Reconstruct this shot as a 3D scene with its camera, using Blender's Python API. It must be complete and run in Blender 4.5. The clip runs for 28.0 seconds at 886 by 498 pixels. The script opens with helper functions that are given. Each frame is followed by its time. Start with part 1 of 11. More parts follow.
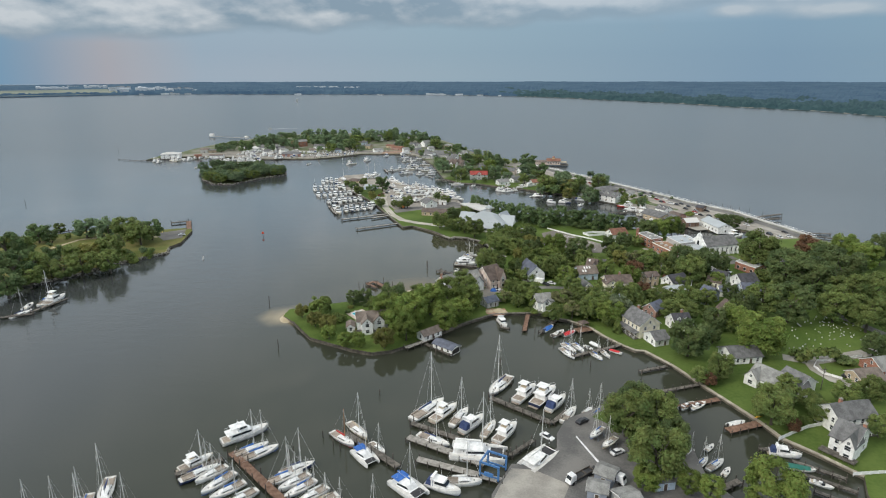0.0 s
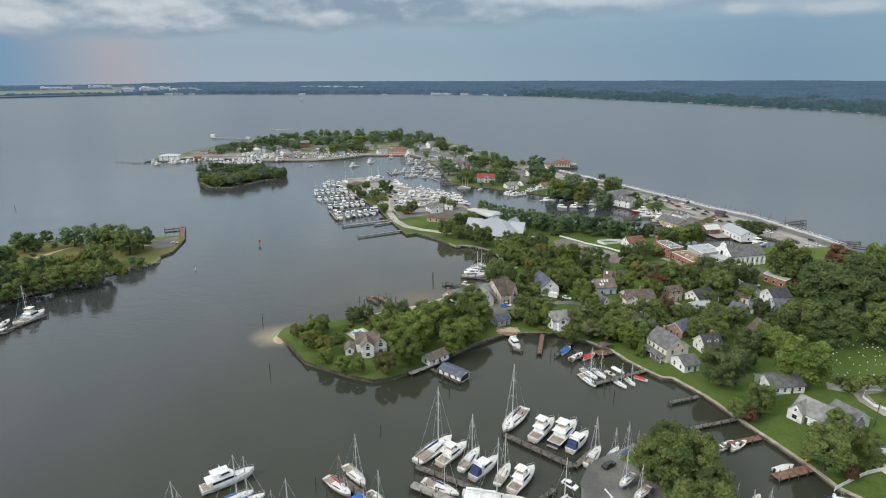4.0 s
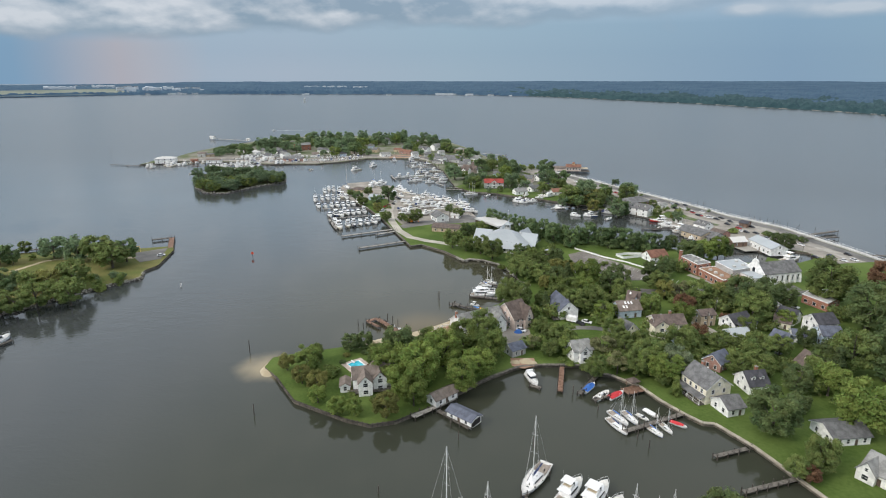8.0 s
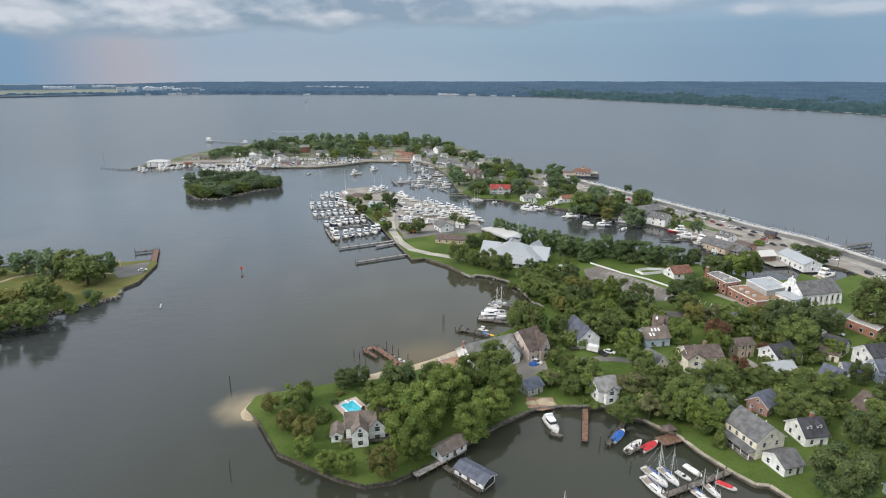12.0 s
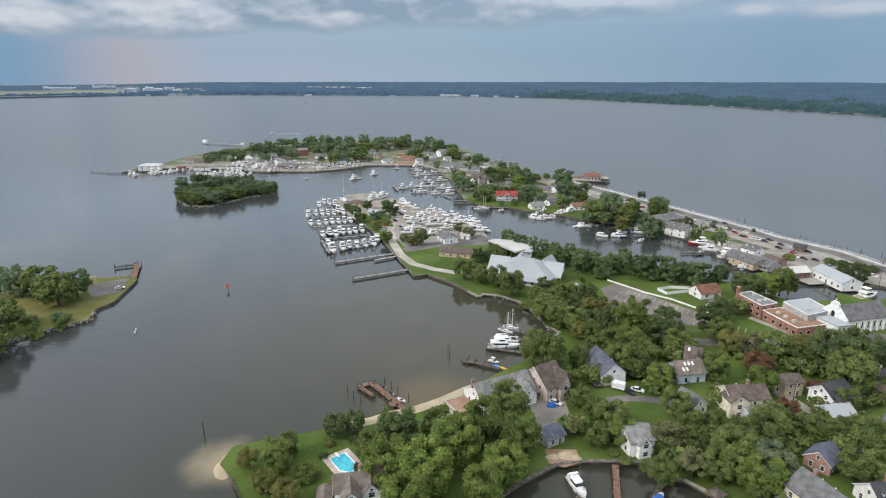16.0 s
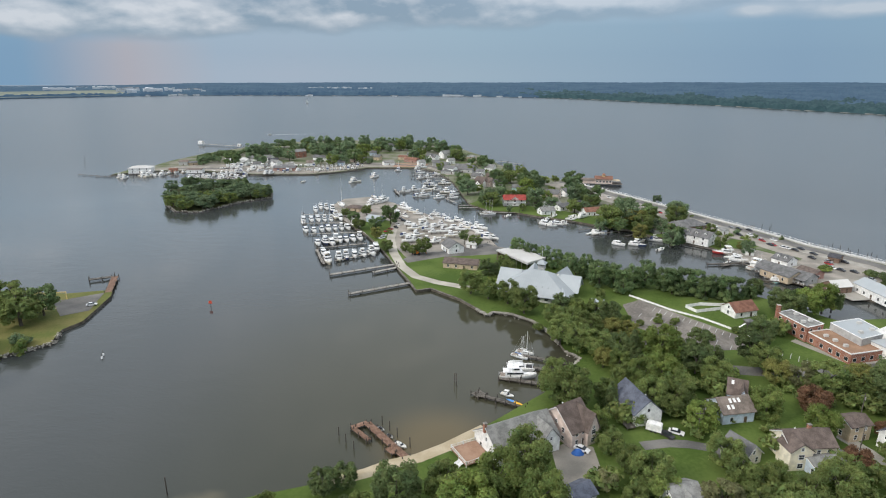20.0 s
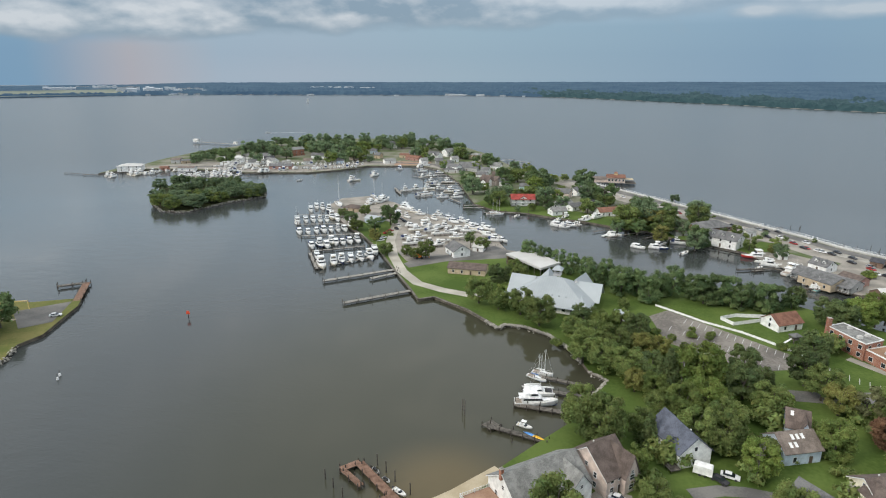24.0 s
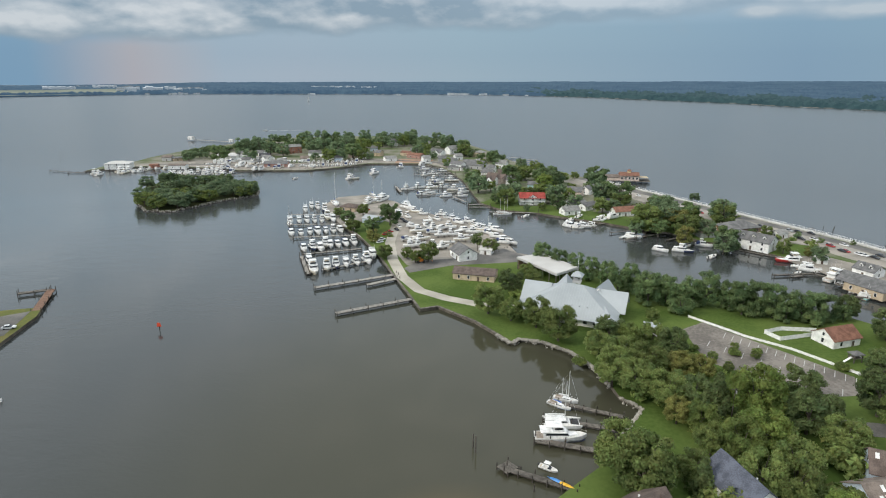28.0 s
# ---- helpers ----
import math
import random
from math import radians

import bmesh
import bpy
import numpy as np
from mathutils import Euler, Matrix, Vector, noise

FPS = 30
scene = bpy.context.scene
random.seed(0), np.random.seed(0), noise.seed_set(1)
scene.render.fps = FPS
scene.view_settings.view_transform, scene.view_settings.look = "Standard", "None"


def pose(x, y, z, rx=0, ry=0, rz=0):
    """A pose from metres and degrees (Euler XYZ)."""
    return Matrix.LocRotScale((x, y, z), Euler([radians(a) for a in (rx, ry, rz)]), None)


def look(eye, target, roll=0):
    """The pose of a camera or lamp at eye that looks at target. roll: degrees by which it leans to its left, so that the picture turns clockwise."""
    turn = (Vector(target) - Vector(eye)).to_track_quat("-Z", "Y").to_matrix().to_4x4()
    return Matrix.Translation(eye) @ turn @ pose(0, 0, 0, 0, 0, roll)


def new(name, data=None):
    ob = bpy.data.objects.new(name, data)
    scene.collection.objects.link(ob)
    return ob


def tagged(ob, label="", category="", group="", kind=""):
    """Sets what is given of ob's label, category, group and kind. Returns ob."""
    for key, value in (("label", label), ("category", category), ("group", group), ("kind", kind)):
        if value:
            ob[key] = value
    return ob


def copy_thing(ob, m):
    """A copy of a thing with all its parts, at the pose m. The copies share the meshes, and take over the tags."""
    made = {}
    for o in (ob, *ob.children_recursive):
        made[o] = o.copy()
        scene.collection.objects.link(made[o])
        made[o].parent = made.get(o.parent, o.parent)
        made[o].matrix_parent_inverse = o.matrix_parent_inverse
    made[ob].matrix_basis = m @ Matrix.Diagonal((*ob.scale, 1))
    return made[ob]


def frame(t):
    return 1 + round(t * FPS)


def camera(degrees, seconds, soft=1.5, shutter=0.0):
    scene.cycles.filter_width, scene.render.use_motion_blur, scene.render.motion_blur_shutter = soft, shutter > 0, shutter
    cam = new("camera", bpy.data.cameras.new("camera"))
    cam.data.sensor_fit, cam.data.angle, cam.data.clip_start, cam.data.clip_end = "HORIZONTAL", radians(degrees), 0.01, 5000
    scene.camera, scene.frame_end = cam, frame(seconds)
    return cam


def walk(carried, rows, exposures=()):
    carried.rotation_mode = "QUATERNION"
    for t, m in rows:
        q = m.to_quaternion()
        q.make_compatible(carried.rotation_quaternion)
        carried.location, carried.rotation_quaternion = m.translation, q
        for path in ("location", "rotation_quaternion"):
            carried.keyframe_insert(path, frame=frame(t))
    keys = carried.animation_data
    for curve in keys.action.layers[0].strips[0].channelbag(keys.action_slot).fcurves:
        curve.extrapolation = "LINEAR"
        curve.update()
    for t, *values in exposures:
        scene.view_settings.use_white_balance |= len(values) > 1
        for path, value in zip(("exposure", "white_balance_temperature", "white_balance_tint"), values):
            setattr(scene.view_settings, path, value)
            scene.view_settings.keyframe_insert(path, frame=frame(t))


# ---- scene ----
cam = camera(74.02, 28.0, soft=1.1)
PATH = [
    (0, (0.00, 0.00, 110.00), (0.00, 95.77, 81.22), 0.17),
    (1, (-0.20, 4.47, 110.09), (-0.36, 100.22, 81.26), 0.14),
    (2, (-0.44, 9.58, 110.09), (-0.79, 105.32, 81.22), 0.11),
    (3, (-0.74, 15.76, 109.95), (-1.31, 111.50, 81.07), 0.08),
    (4, (-1.09, 22.64, 109.77), (-1.89, 118.37, 80.90), 0.06),
    (5, (-1.46, 29.71, 109.66), (-2.48, 125.45, 80.80), 0.07),
    (6, (-1.88, 36.90, 109.63), (-3.09, 132.64, 80.78), 0.08),
    (7, (-2.36, 44.18, 109.67), (-3.72, 139.92, 80.82), 0.11),
    (8, (-2.88, 51.47, 109.71), (-4.35, 147.21, 80.86), 0.14),
    (9, (-3.39, 58.73, 109.72), (-4.96, 154.46, 80.87), 0.14),
    (10, (-3.91, 65.97, 109.72), (-5.55, 161.71, 80.87), 0.15),
    (11, (-4.44, 73.25, 109.75), (-6.15, 168.99, 80.90), 0.16),
    (12, (-4.94, 80.60, 109.74), (-6.73, 176.33, 80.90), 0.18),
    (13, (-5.37, 87.99, 109.61), (-7.27, 183.73, 80.80), 0.20),
    (14, (-5.80, 95.34, 109.49), (-7.80, 191.09, 80.71), 0.21),
    (15, (-6.30, 102.58, 109.49), (-8.37, 198.33, 80.73), 0.20),
    (16, (-6.83, 109.83, 109.51), (-8.96, 205.58, 80.76), 0.20),
    (17, (-7.35, 117.22, 109.39), (-9.57, 212.98, 80.64), 0.20),
    (18, (-7.89, 124.68, 108.92), (-10.20, 220.43, 80.18), 0.19),
    (19, (-8.45, 132.08, 107.93), (-10.83, 227.84, 79.24), 0.16),
    (20, (-8.98, 139.37, 106.53), (-11.45, 235.15, 77.89), 0.14),
    (21, (-9.46, 146.55, 104.90), (-12.03, 242.33, 76.28), 0.14),
    (22, (-9.93, 153.71, 103.15), (-12.60, 249.49, 74.56), 0.15),
    (23, (-10.45, 160.95, 101.40), (-13.21, 256.74, 72.82), 0.14),
    (24, (-10.98, 168.23, 99.61), (-13.82, 264.03, 71.05), 0.13),
    (25, (-11.48, 175.50, 97.72), (-14.41, 271.30, 69.20), 0.13),
    (26, (-11.97, 182.72, 95.82), (-15.00, 278.53, 67.34), 0.13),
    (27, (-12.50, 189.88, 94.01), (-15.60, 285.69, 65.54), 0.12),
    (28, (-13.04, 197.01, 92.26), (-16.21, 292.82, 63.80), 0.11),
]
walk(cam, [(t, look(eye, target, roll)) for t, eye, target, roll in PATH], [(0, 0.23, 6500, 10), (3, 0.24, 6450, 10), (9, 0.36, 6420, 13), (16, 0.36, 6370, 14), (21, 0.35, 6440, 12), (28, 0.31, 6500, 10)])

# ---- sky and sun: a broken overcast, brighter overhead ----
SUN_ELEV, SUN_TURN = 36.0, -118.0
world = bpy.data.worlds.new("sky")
scene.world = world
world.use_nodes = True
wn, wl = world.node_tree.nodes, world.node_tree.links
wn.clear()


def wnode(kind, **values):
    n = wn.new(kind)
    for key, value in values.items():
        n.inputs[key].default_value = value
    return n


w_out, w_bg = wn.new("ShaderNodeOutputWorld"), wnode("ShaderNodeBackground", Strength=1.0)
w_sky = wn.new("ShaderNodeTexSky")
w_sky.sky_type, w_sky.sun_disc = "NISHITA", False
w_sky.sun_elevation, w_sky.sun_rotation = radians(SUN_ELEV), radians(SUN_TURN % 360)
w_sky.air_density, w_sky.dust_density = 1.0, 2.0
w_co = wn.new("ShaderNodeTexCoord")
w_sep = wn.new("ShaderNodeSeparateXYZ")
wl.new(w_co.outputs["Generated"], w_sep.inputs[0])


def wmath(op, a, b=None, clamp=False):
    n = wn.new("ShaderNodeMath")
    n.operation, n.use_clamp = op, clamp
    for k, v in enumerate((a, b)):
        if v is None:
            continue
        if isinstance(v, (int, float)):
            n.inputs[k].default_value = v
        else:
            wl.new(v, n.inputs[k])
    return n.outputs[0]


def wmix(fac, a, b):
    n = wn.new("ShaderNodeMix")
    n.data_type = "RGBA"
    for k, v in ((0, fac), (6, a), (7, b)):
        if isinstance(v, (int, float)):
            n.inputs[k].default_value = v
        elif isinstance(v, tuple):
            n.inputs[k].default_value = (*v, 1)
        else:
            wl.new(v, n.inputs[k])
    return n.outputs[2]


def wramp(fac, stops):
    n = wn.new("ShaderNodeValToRGB")
    e = n.color_ramp.elements
    for k, (p, c) in enumerate(stops):
        el = e[k] if k < 2 else e.new(p)
        el.position, el.color = p, (*c, 1)
    wl.new(fac, n.inputs[0])
    return n.outputs[0]


# the haze and the veil of cloud: grey blue at the horizon, lighter overhead
w_up = wmath("MAXIMUM", w_sep.outputs[2], 0.0)
w_az = wmath("ARCTAN2", w_sep.outputs[0], w_sep.outputs[1])
w_veil = wramp(w_up, [(0.0, (0.30, 0.385, 0.455)), (0.03, (0.27, 0.365, 0.445)), (0.07, (0.27, 0.37, 0.45)), (0.14, (0.42, 0.52, 0.62)), (0.3, (0.72, 0.77, 0.81)), (1.0, (1.15, 1.13, 1.08))])
# the cover is thinner and lighter down the river than over the land
w_side = wn.new("ShaderNodeVectorMath")
w_side.operation = "SCALE"
wl.new(w_veil, w_side.inputs[0])
wl.new(wmath("SUBTRACT", 1.0, wmath("MULTIPLY", wmath("SINE", w_az), 0.14)), w_side.inputs[3])
w_veil = w_side.outputs[0]
# rain-washed blue at both sides of the view, a mauve-grey veil of rain between them
w_tint = wramp(wmath("ADD", wmath("MULTIPLY", w_az, 1 / 1.3), 0.5), [(0.0, (0.50, 0.68, 0.83)), (0.05, (0.54, 0.70, 0.83)), (0.14, (0.95, 0.93, 0.95)), (0.30, (1.0, 0.96, 0.97)), (0.5, (0.93, 0.97, 0.98)), (0.7, (0.82, 0.91, 0.97)), (0.88, (0.69, 0.83, 0.95)), (1.0, (0.74, 0.88, 0.97))])
w_tinted = wn.new("ShaderNodeMix")
w_tinted.data_type, w_tinted.blend_type = "RGBA", "MULTIPLY"
wl.new(wramp(w_up, [(0.0, (1, 1, 1)), (0.07, (0.9, 0.9, 0.9)), (0.13, (0, 0, 0))]), w_tinted.inputs[0])
wl.new(w_veil, w_tinted.inputs[6])
wl.new(w_tint, w_tinted.inputs[7])
w_veil = w_tinted.outputs[2]
# cloud cover: a broad bank with a flat ragged base down the river, thinning out over the land
w_flat = wn.new("ShaderNodeCombineXYZ")
wl.new(wmath("MULTIPLY", w_az, 11.0), w_flat.inputs[0])
wl.new(wmath("MULTIPLY", w_up, 24.0), w_flat.inputs[1])
w_flat.inputs[2].default_value = 3.7
w_raise = wn.new("ShaderNodeVectorMath")
w_raise.operation = "ADD"
w_raise.inputs[1].default_value = (0.08, 0.22, 0.0)
wl.new(w_flat.outputs[0], w_raise.inputs[0])
w_noise = wnode("ShaderNodeTexNoise", Scale=1.0, Detail=6.0, Roughness=0.5, Distortion=0.0)
wl.new(w_flat.outputs[0], w_noise.inputs["Vector"])
w_noise2 = wnode("ShaderNodeTexNoise", Scale=1.0, Detail=6.0, Roughness=0.5, Distortion=0.0)
wl.new(w_raise.outputs[0], w_noise2.inputs["Vector"])


def wstep(value, low, high, a=0.0, b=1.0):
    n = wn.new("ShaderNodeMapRange")
    n.interpolation_type = "SMOOTHSTEP"
    for k, v in ((1, low), (2, high), (3, a), (4, b)):
        n.inputs[k].default_value = v
    wl.new(value, n.inputs[0])
    return n.outputs[0]


def bank(bearing, height, wide, tall):
    """A soft mound of cloud round a bearing and a height."""
    u = wmath("MULTIPLY", wmath("SUBTRACT", w_az, bearing), 1 / wide)
    v = wmath("MULTIPLY", wmath("SUBTRACT", w_up, height), 1 / tall)
    e = wmath("ADD", wmath("MULTIPLY", u, u), wmath("MULTIPLY", v, v))
    return wmath("POWER", 2.718, wmath("MULTIPLY", e, -1.0))


def gathered(banks):
    total = None
    for row in banks:
        total = bank(*row) if total is None else wmath("ADD", total, bank(*row))
    return total


w_ragged = wmath("SUBTRACT", w_noise.outputs[0], 0.5)
w_base = wmath("ADD", wstep(w_az, -0.62, 0.0, 0.040, 0.064), wmath("MULTIPLY", w_ragged, -0.035))
w_base = wmath("ADD", w_base, wstep(w_az, 0.05, 0.4, 0.0, 0.016))
w_depth = wmath("SUBTRACT", w_up, w_base)
w_puffs = wmath("MULTIPLY", wmath("ADD", gathered([(0.43, 0.088, 0.05, 0.012), (0.56, 0.084, 0.07, 0.014)]), wmath("SUBTRACT", wmath("MULTIPLY", w_ragged, 1.2), 0.2)), 1.6, True)
w_cover = wmath("MULTIPLY", wstep(w_depth, 0.0, 0.014), wstep(w_az, -0.12, 0.30, 0.97, 0.6))
w_cover = wmath("MAXIMUM", w_cover, wmath("MULTIPLY", w_puffs, 0.8))
w_cover = wmath("MULTIPLY", w_cover, wstep(w_up, 0.16, 0.40, 1.0, 0.35))
w_relief = wmath("MULTIPLY", wmath("SUBTRACT", w_noise.outputs[0], w_noise2.outputs[0]), 2.3)
w_bright = gathered([(0.20, 0.108, 0.14, 0.010), (-0.60, 0.070, 0.11, 0.022), (-0.335, 0.062, 0.05, 0.010), (-0.18, 0.082, 0.06, 0.010), (-0.42, 0.095, 0.10, 0.012), (0.43, 0.092, 0.05, 0.010), (0.56, 0.088, 0.07, 0.012)])
w_shade = wmath("ADD", wmath("ADD", 0.20, wmath("MULTIPLY", w_bright, 0.7)), wmath("ADD", w_relief, wmath("MULTIPLY", w_ragged, 1.35)), True)
w_shade = wmath("MULTIPLY", w_shade, wstep(w_depth, 0.004, 0.030, 0.1, 1.0))
w_shade = wmath("MAXIMUM", w_shade, wmath("MULTIPLY", w_puffs, 0.75))
w_tall = wramp(w_up, [(0.11, (1, 1, 1)), (0.18, (2.25, 2.2, 2.13)), (0.38, (3.2, 3.1, 3.0)), (1.0, (3.0, 2.9, 2.75))])


def risen(colour):
    """Cloud colours grow lighter overhead."""
    n = wn.new("ShaderNodeMix")
    n.data_type, n.blend_type = "RGBA", "MULTIPLY"
    n.inputs[0].default_value = 1.0
    n.inputs[6].default_value = (*colour, 1)
    wl.new(w_tall, n.inputs[7])
    return n.outputs[2]


w_cloud = wmix(w_shade, risen((0.20, 0.28, 0.355)), risen((0.50, 0.54, 0.575)))
w_c = wmix(w_cover, w_veil, w_cloud)
# a pale warm shaft of rain light low over the far bank
w_glow = wmath("SUBTRACT", 1.0, wmath("MULTIPLY", wmath("ABSOLUTE", wmath("ADD", w_az, 0.50)), 8.0), True)
w_low = wstep(w_up, 0.036, 0.058, 1.0, 0.0)
w_c = wmix(wmath("MULTIPLY", wmath("MULTIPLY", w_glow, w_low), 0.62), w_c, (0.385, 0.340, 0.350))
w_thin = wn.new("ShaderNodeMix")
w_thin.data_type = "RGBA"
w_thin.inputs[0].default_value = 0.9
w_dim = wn.new("ShaderNodeVectorMath")
w_dim.operation = "SCALE"
w_dim.inputs[3].default_value = 0.08
wl.new(w_sky.outputs[0], w_dim.inputs[0])
wl.new(w_dim.outputs[0], w_thin.inputs[6])
wl.new(w_c, w_thin.inputs[7])
wl.new(w_thin.outputs[2], w_bg.inputs[0])
wl.new(w_bg.outputs[0], w_out.inputs[0])

sun_data = bpy.data.lights.new("sun", "SUN")
sun_data.energy, sun_data.angle, sun_data.color = 1.6, radians(14.0), (1.0, 0.93, 0.82)
sun = new("sun", sun_data)
sun.matrix_basis = look((100 * math.sin(radians(SUN_TURN)), 100 * math.cos(radians(SUN_TURN)), 100 * math.tan(radians(SUN_ELEV))), (0, 0, 0))

# ---- materials ----
def surface(name, a, b, rough=0.8, scale=0.5, fine=6.0, bump=0.3, metal=0.0, vary=0.12, wear=0.35, where="Object", spec=0.4):
    """A worn surface: two colours mixed by a coarse and a fine noise, a random tint for each object, and fine relief."""
    m = bpy.data.materials.new(name)
    m.use_nodes = True
    nt, ln = m.node_tree.nodes, m.node_tree.links
    p = nt["Principled BSDF"]
    if where == "World":
        co = nt.new("ShaderNodeNewGeometry").outputs["Position"]
    else:
        co = nt.new("ShaderNodeTexCoord").outputs["Object"]
    n1, n2 = nt.new("ShaderNodeTexNoise"), nt.new("ShaderNodeTexNoise")
    n1.inputs["Scale"].default_value, n1.inputs["Detail"].default_value = scale, 5
    n2.inputs["Scale"].default_value, n2.inputs["Detail"].default_value = fine, 3
    ln.new(co, n1.inputs["Vector"]), ln.new(co, n2.inputs["Vector"])
    ramp = nt.new("ShaderNodeValToRGB")
    e = ramp.color_ramp.elements
    e[0].position, e[0].color, e[1].position, e[1].color = 0.36, (*a, 1), 0.64, (*b, 1)
    add = nt.new("ShaderNodeMath")
    add.operation = "MULTIPLY_ADD"
    add.inputs[1].default_value = wear
    ln.new(n2.outputs[0], add.inputs[0])
    sub = nt.new("ShaderNodeMath")
    sub.operation = "SUBTRACT"
    sub.inputs[1].default_value = wear / 2
    ln.new(n1.outputs[0], sub.inputs[0])
    ln.new(sub.outputs[0], add.inputs[2])
    ln.new(add.outputs[0], ramp.inputs[0])
    hsv = nt.new("ShaderNodeHueSaturation")
    info = nt.new("ShaderNodeObjectInfo")
    rng = nt.new("ShaderNodeMapRange")
    rng.inputs["To Min"].default_value, rng.inputs["To Max"].default_value = 1 - vary, 1 + vary
    ln.new(info.outputs["Random"], rng.inputs[0])
    ln.new(rng.outputs[0], hsv.inputs["Value"])
    ln.new(ramp.outputs[0], hsv.inputs["Color"])
    ln.new(hsv.outputs[0], p.inputs["Base Color"])
    p.inputs["Roughness"].default_value, p.inputs["Metallic"].default_value = rough, metal
    p.inputs["Specular IOR Level"].default_value = spec
    if bump:
        bp = nt.new("ShaderNodeBump")
        bp.inputs["Strength"].default_value, bp.inputs["Distance"].default_value = bump, 0.05
        ln.new(n2.outputs[0], bp.inputs["Height"])
        ln.new(bp.outputs[0], p.inputs["Normal"])
    return m


def foliage(name, a, b, hue=0.02):
    """Leaves: each clump its own shade between two greens, a little light coming through."""
    m = surface(name, a, b, rough=0.65, scale=0.35, fine=2.2, bump=0.0, vary=0.22, wear=0.5, spec=0.2)
    nt, ln = m.node_tree.nodes, m.node_tree.links
    geo = nt.new("ShaderNodeNewGeometry")
    hsv = nt["Hue/Saturation/Value"]
    second = nt.new("ShaderNodeHueSaturation")
    rng = nt.new("ShaderNodeMapRange")
    rng.inputs["To Min"].default_value, rng.inputs["To Max"].default_value = 0.78, 1.34
    ln.new(geo.outputs["Random Per Island"], rng.inputs[0])
    ln.new(rng.outputs[0], second.inputs["Value"])
    rng2 = nt.new("ShaderNodeMapRange")
    rng2.inputs["To Min"].default_value, rng2.inputs["To Max"].default_value = 0.5 - hue, 0.5 + hue
    ln.new(geo.outputs["Random Per Island"], rng2.inputs[0])
    ln.new(rng2.outputs[0], second.inputs["Hue"])
    ln.new(hsv.outputs[0], second.inputs["Color"])
    p = nt["Principled BSDF"]
    ln.new(second.outputs[0], p.inputs["Base Color"])
    glow, mix = nt.new("ShaderNodeBsdfTranslucent"), nt.new("ShaderNodeMixShader")
    ln.new(second.outputs[0], glow.inputs["Color"])
    mix.inputs[0].default_value = 0.32
    ln.new(p.outputs[0], mix.inputs[1]), ln.new(glow.outputs[0], mix.inputs[2])
    ln.new(mix.outputs[0], nt["Material Output"].inputs["Surface"])
    return m


GRASS = surface("grass", (0.058, 0.095, 0.020), (0.103, 0.146, 0.037), 0.9, 0.045, 0.9, 0.5, vary=0.0, where="World", spec=0.1)
DRYGRASS = surface("dry_grass", (0.10, 0.12, 0.035), (0.19, 0.17, 0.065), 0.9, 0.06, 1.1, 0.5, vary=0.0, where="World", spec=0.1)
SAND = surface("sand", (0.36, 0.30, 0.20), (0.47, 0.40, 0.29), 0.95, 0.2, 4.0, 0.3, vary=0.0, where="World", spec=0.1)
ASPHALT = surface("asphalt", (0.105, 0.103, 0.10), (0.19, 0.182, 0.17), 0.9, 0.09, 2.0, 0.3, vary=0.0, where="World", spec=0.2)
CONCRETE = surface("concrete", (0.25, 0.235, 0.21), (0.37, 0.35, 0.31), 0.9, 0.15, 2.0, 0.3, vary=0.05, where="World", spec=0.2)
PALE_GRAVEL = surface("pale_gravel", (0.33, 0.31, 0.265), (0.46, 0.43, 0.37), 0.95, 0.1, 3.0, 0.4, vary=0.0, where="World", spec=0.2)
GRAVEL = surface("gravel", (0.21, 0.195, 0.17), (0.34, 0.31, 0.27), 0.95, 0.1, 3.0, 0.5, vary=0.0, where="World", spec=0.2)
LOT = surface("worn_lot", (0.138, 0.125, 0.112), (0.235, 0.214, 0.19), 0.95, 0.07, 1.2, 0.4, vary=0.0, where="World", wear=0.7, spec=0.2)
PAVERS = surface("red_pavers", (0.26, 0.155, 0.105), (0.36, 0.235, 0.165), 0.9, 0.2, 3.0, 0.3, vary=0.0, where="World", spec=0.2)
SEAWALL = surface("seawall_timber", (0.075, 0.065, 0.055), (0.17, 0.15, 0.12), 0.9, 0.3, 3.0, 0.6, vary=0.1, where="World", spec=0.2)
ROCK = surface("rock", (0.27, 0.255, 0.22), (0.46, 0.43, 0.38), 0.9, 0.6, 3.0, 0.6, vary=0.25)
WOOD_GREY = surface("weathered_wood", (0.075, 0.067, 0.058), (0.175, 0.158, 0.135), 0.9, 0.8, 6.0, 0.5, vary=0.2)
PALE_WOOD = surface("pale_weathered_wood", (0.21, 0.197, 0.175), (0.36, 0.338, 0.305), 0.9, 0.8, 6.0, 0.4, vary=0.15)
WOOD_RED = surface("red_brown_deck", (0.14, 0.078, 0.05), (0.25, 0.15, 0.105), 0.8, 0.8, 6.0, 0.4, vary=0.15)
PILE = surface("pile", (0.04, 0.035, 0.03), (0.11, 0.095, 0.08), 0.9, 1.0, 5.0, 0.5, vary=0.25)
BARK = surface("bark", (0.06, 0.05, 0.04), (0.14, 0.12, 0.10), 0.95, 1.0, 5.0, 0.7, vary=0.2)
# blue distance haze is painted into this wood colour
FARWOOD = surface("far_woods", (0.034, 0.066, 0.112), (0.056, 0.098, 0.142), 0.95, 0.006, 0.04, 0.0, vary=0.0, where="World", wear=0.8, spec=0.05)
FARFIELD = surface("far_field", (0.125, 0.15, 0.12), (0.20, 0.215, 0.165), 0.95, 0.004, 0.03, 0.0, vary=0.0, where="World")
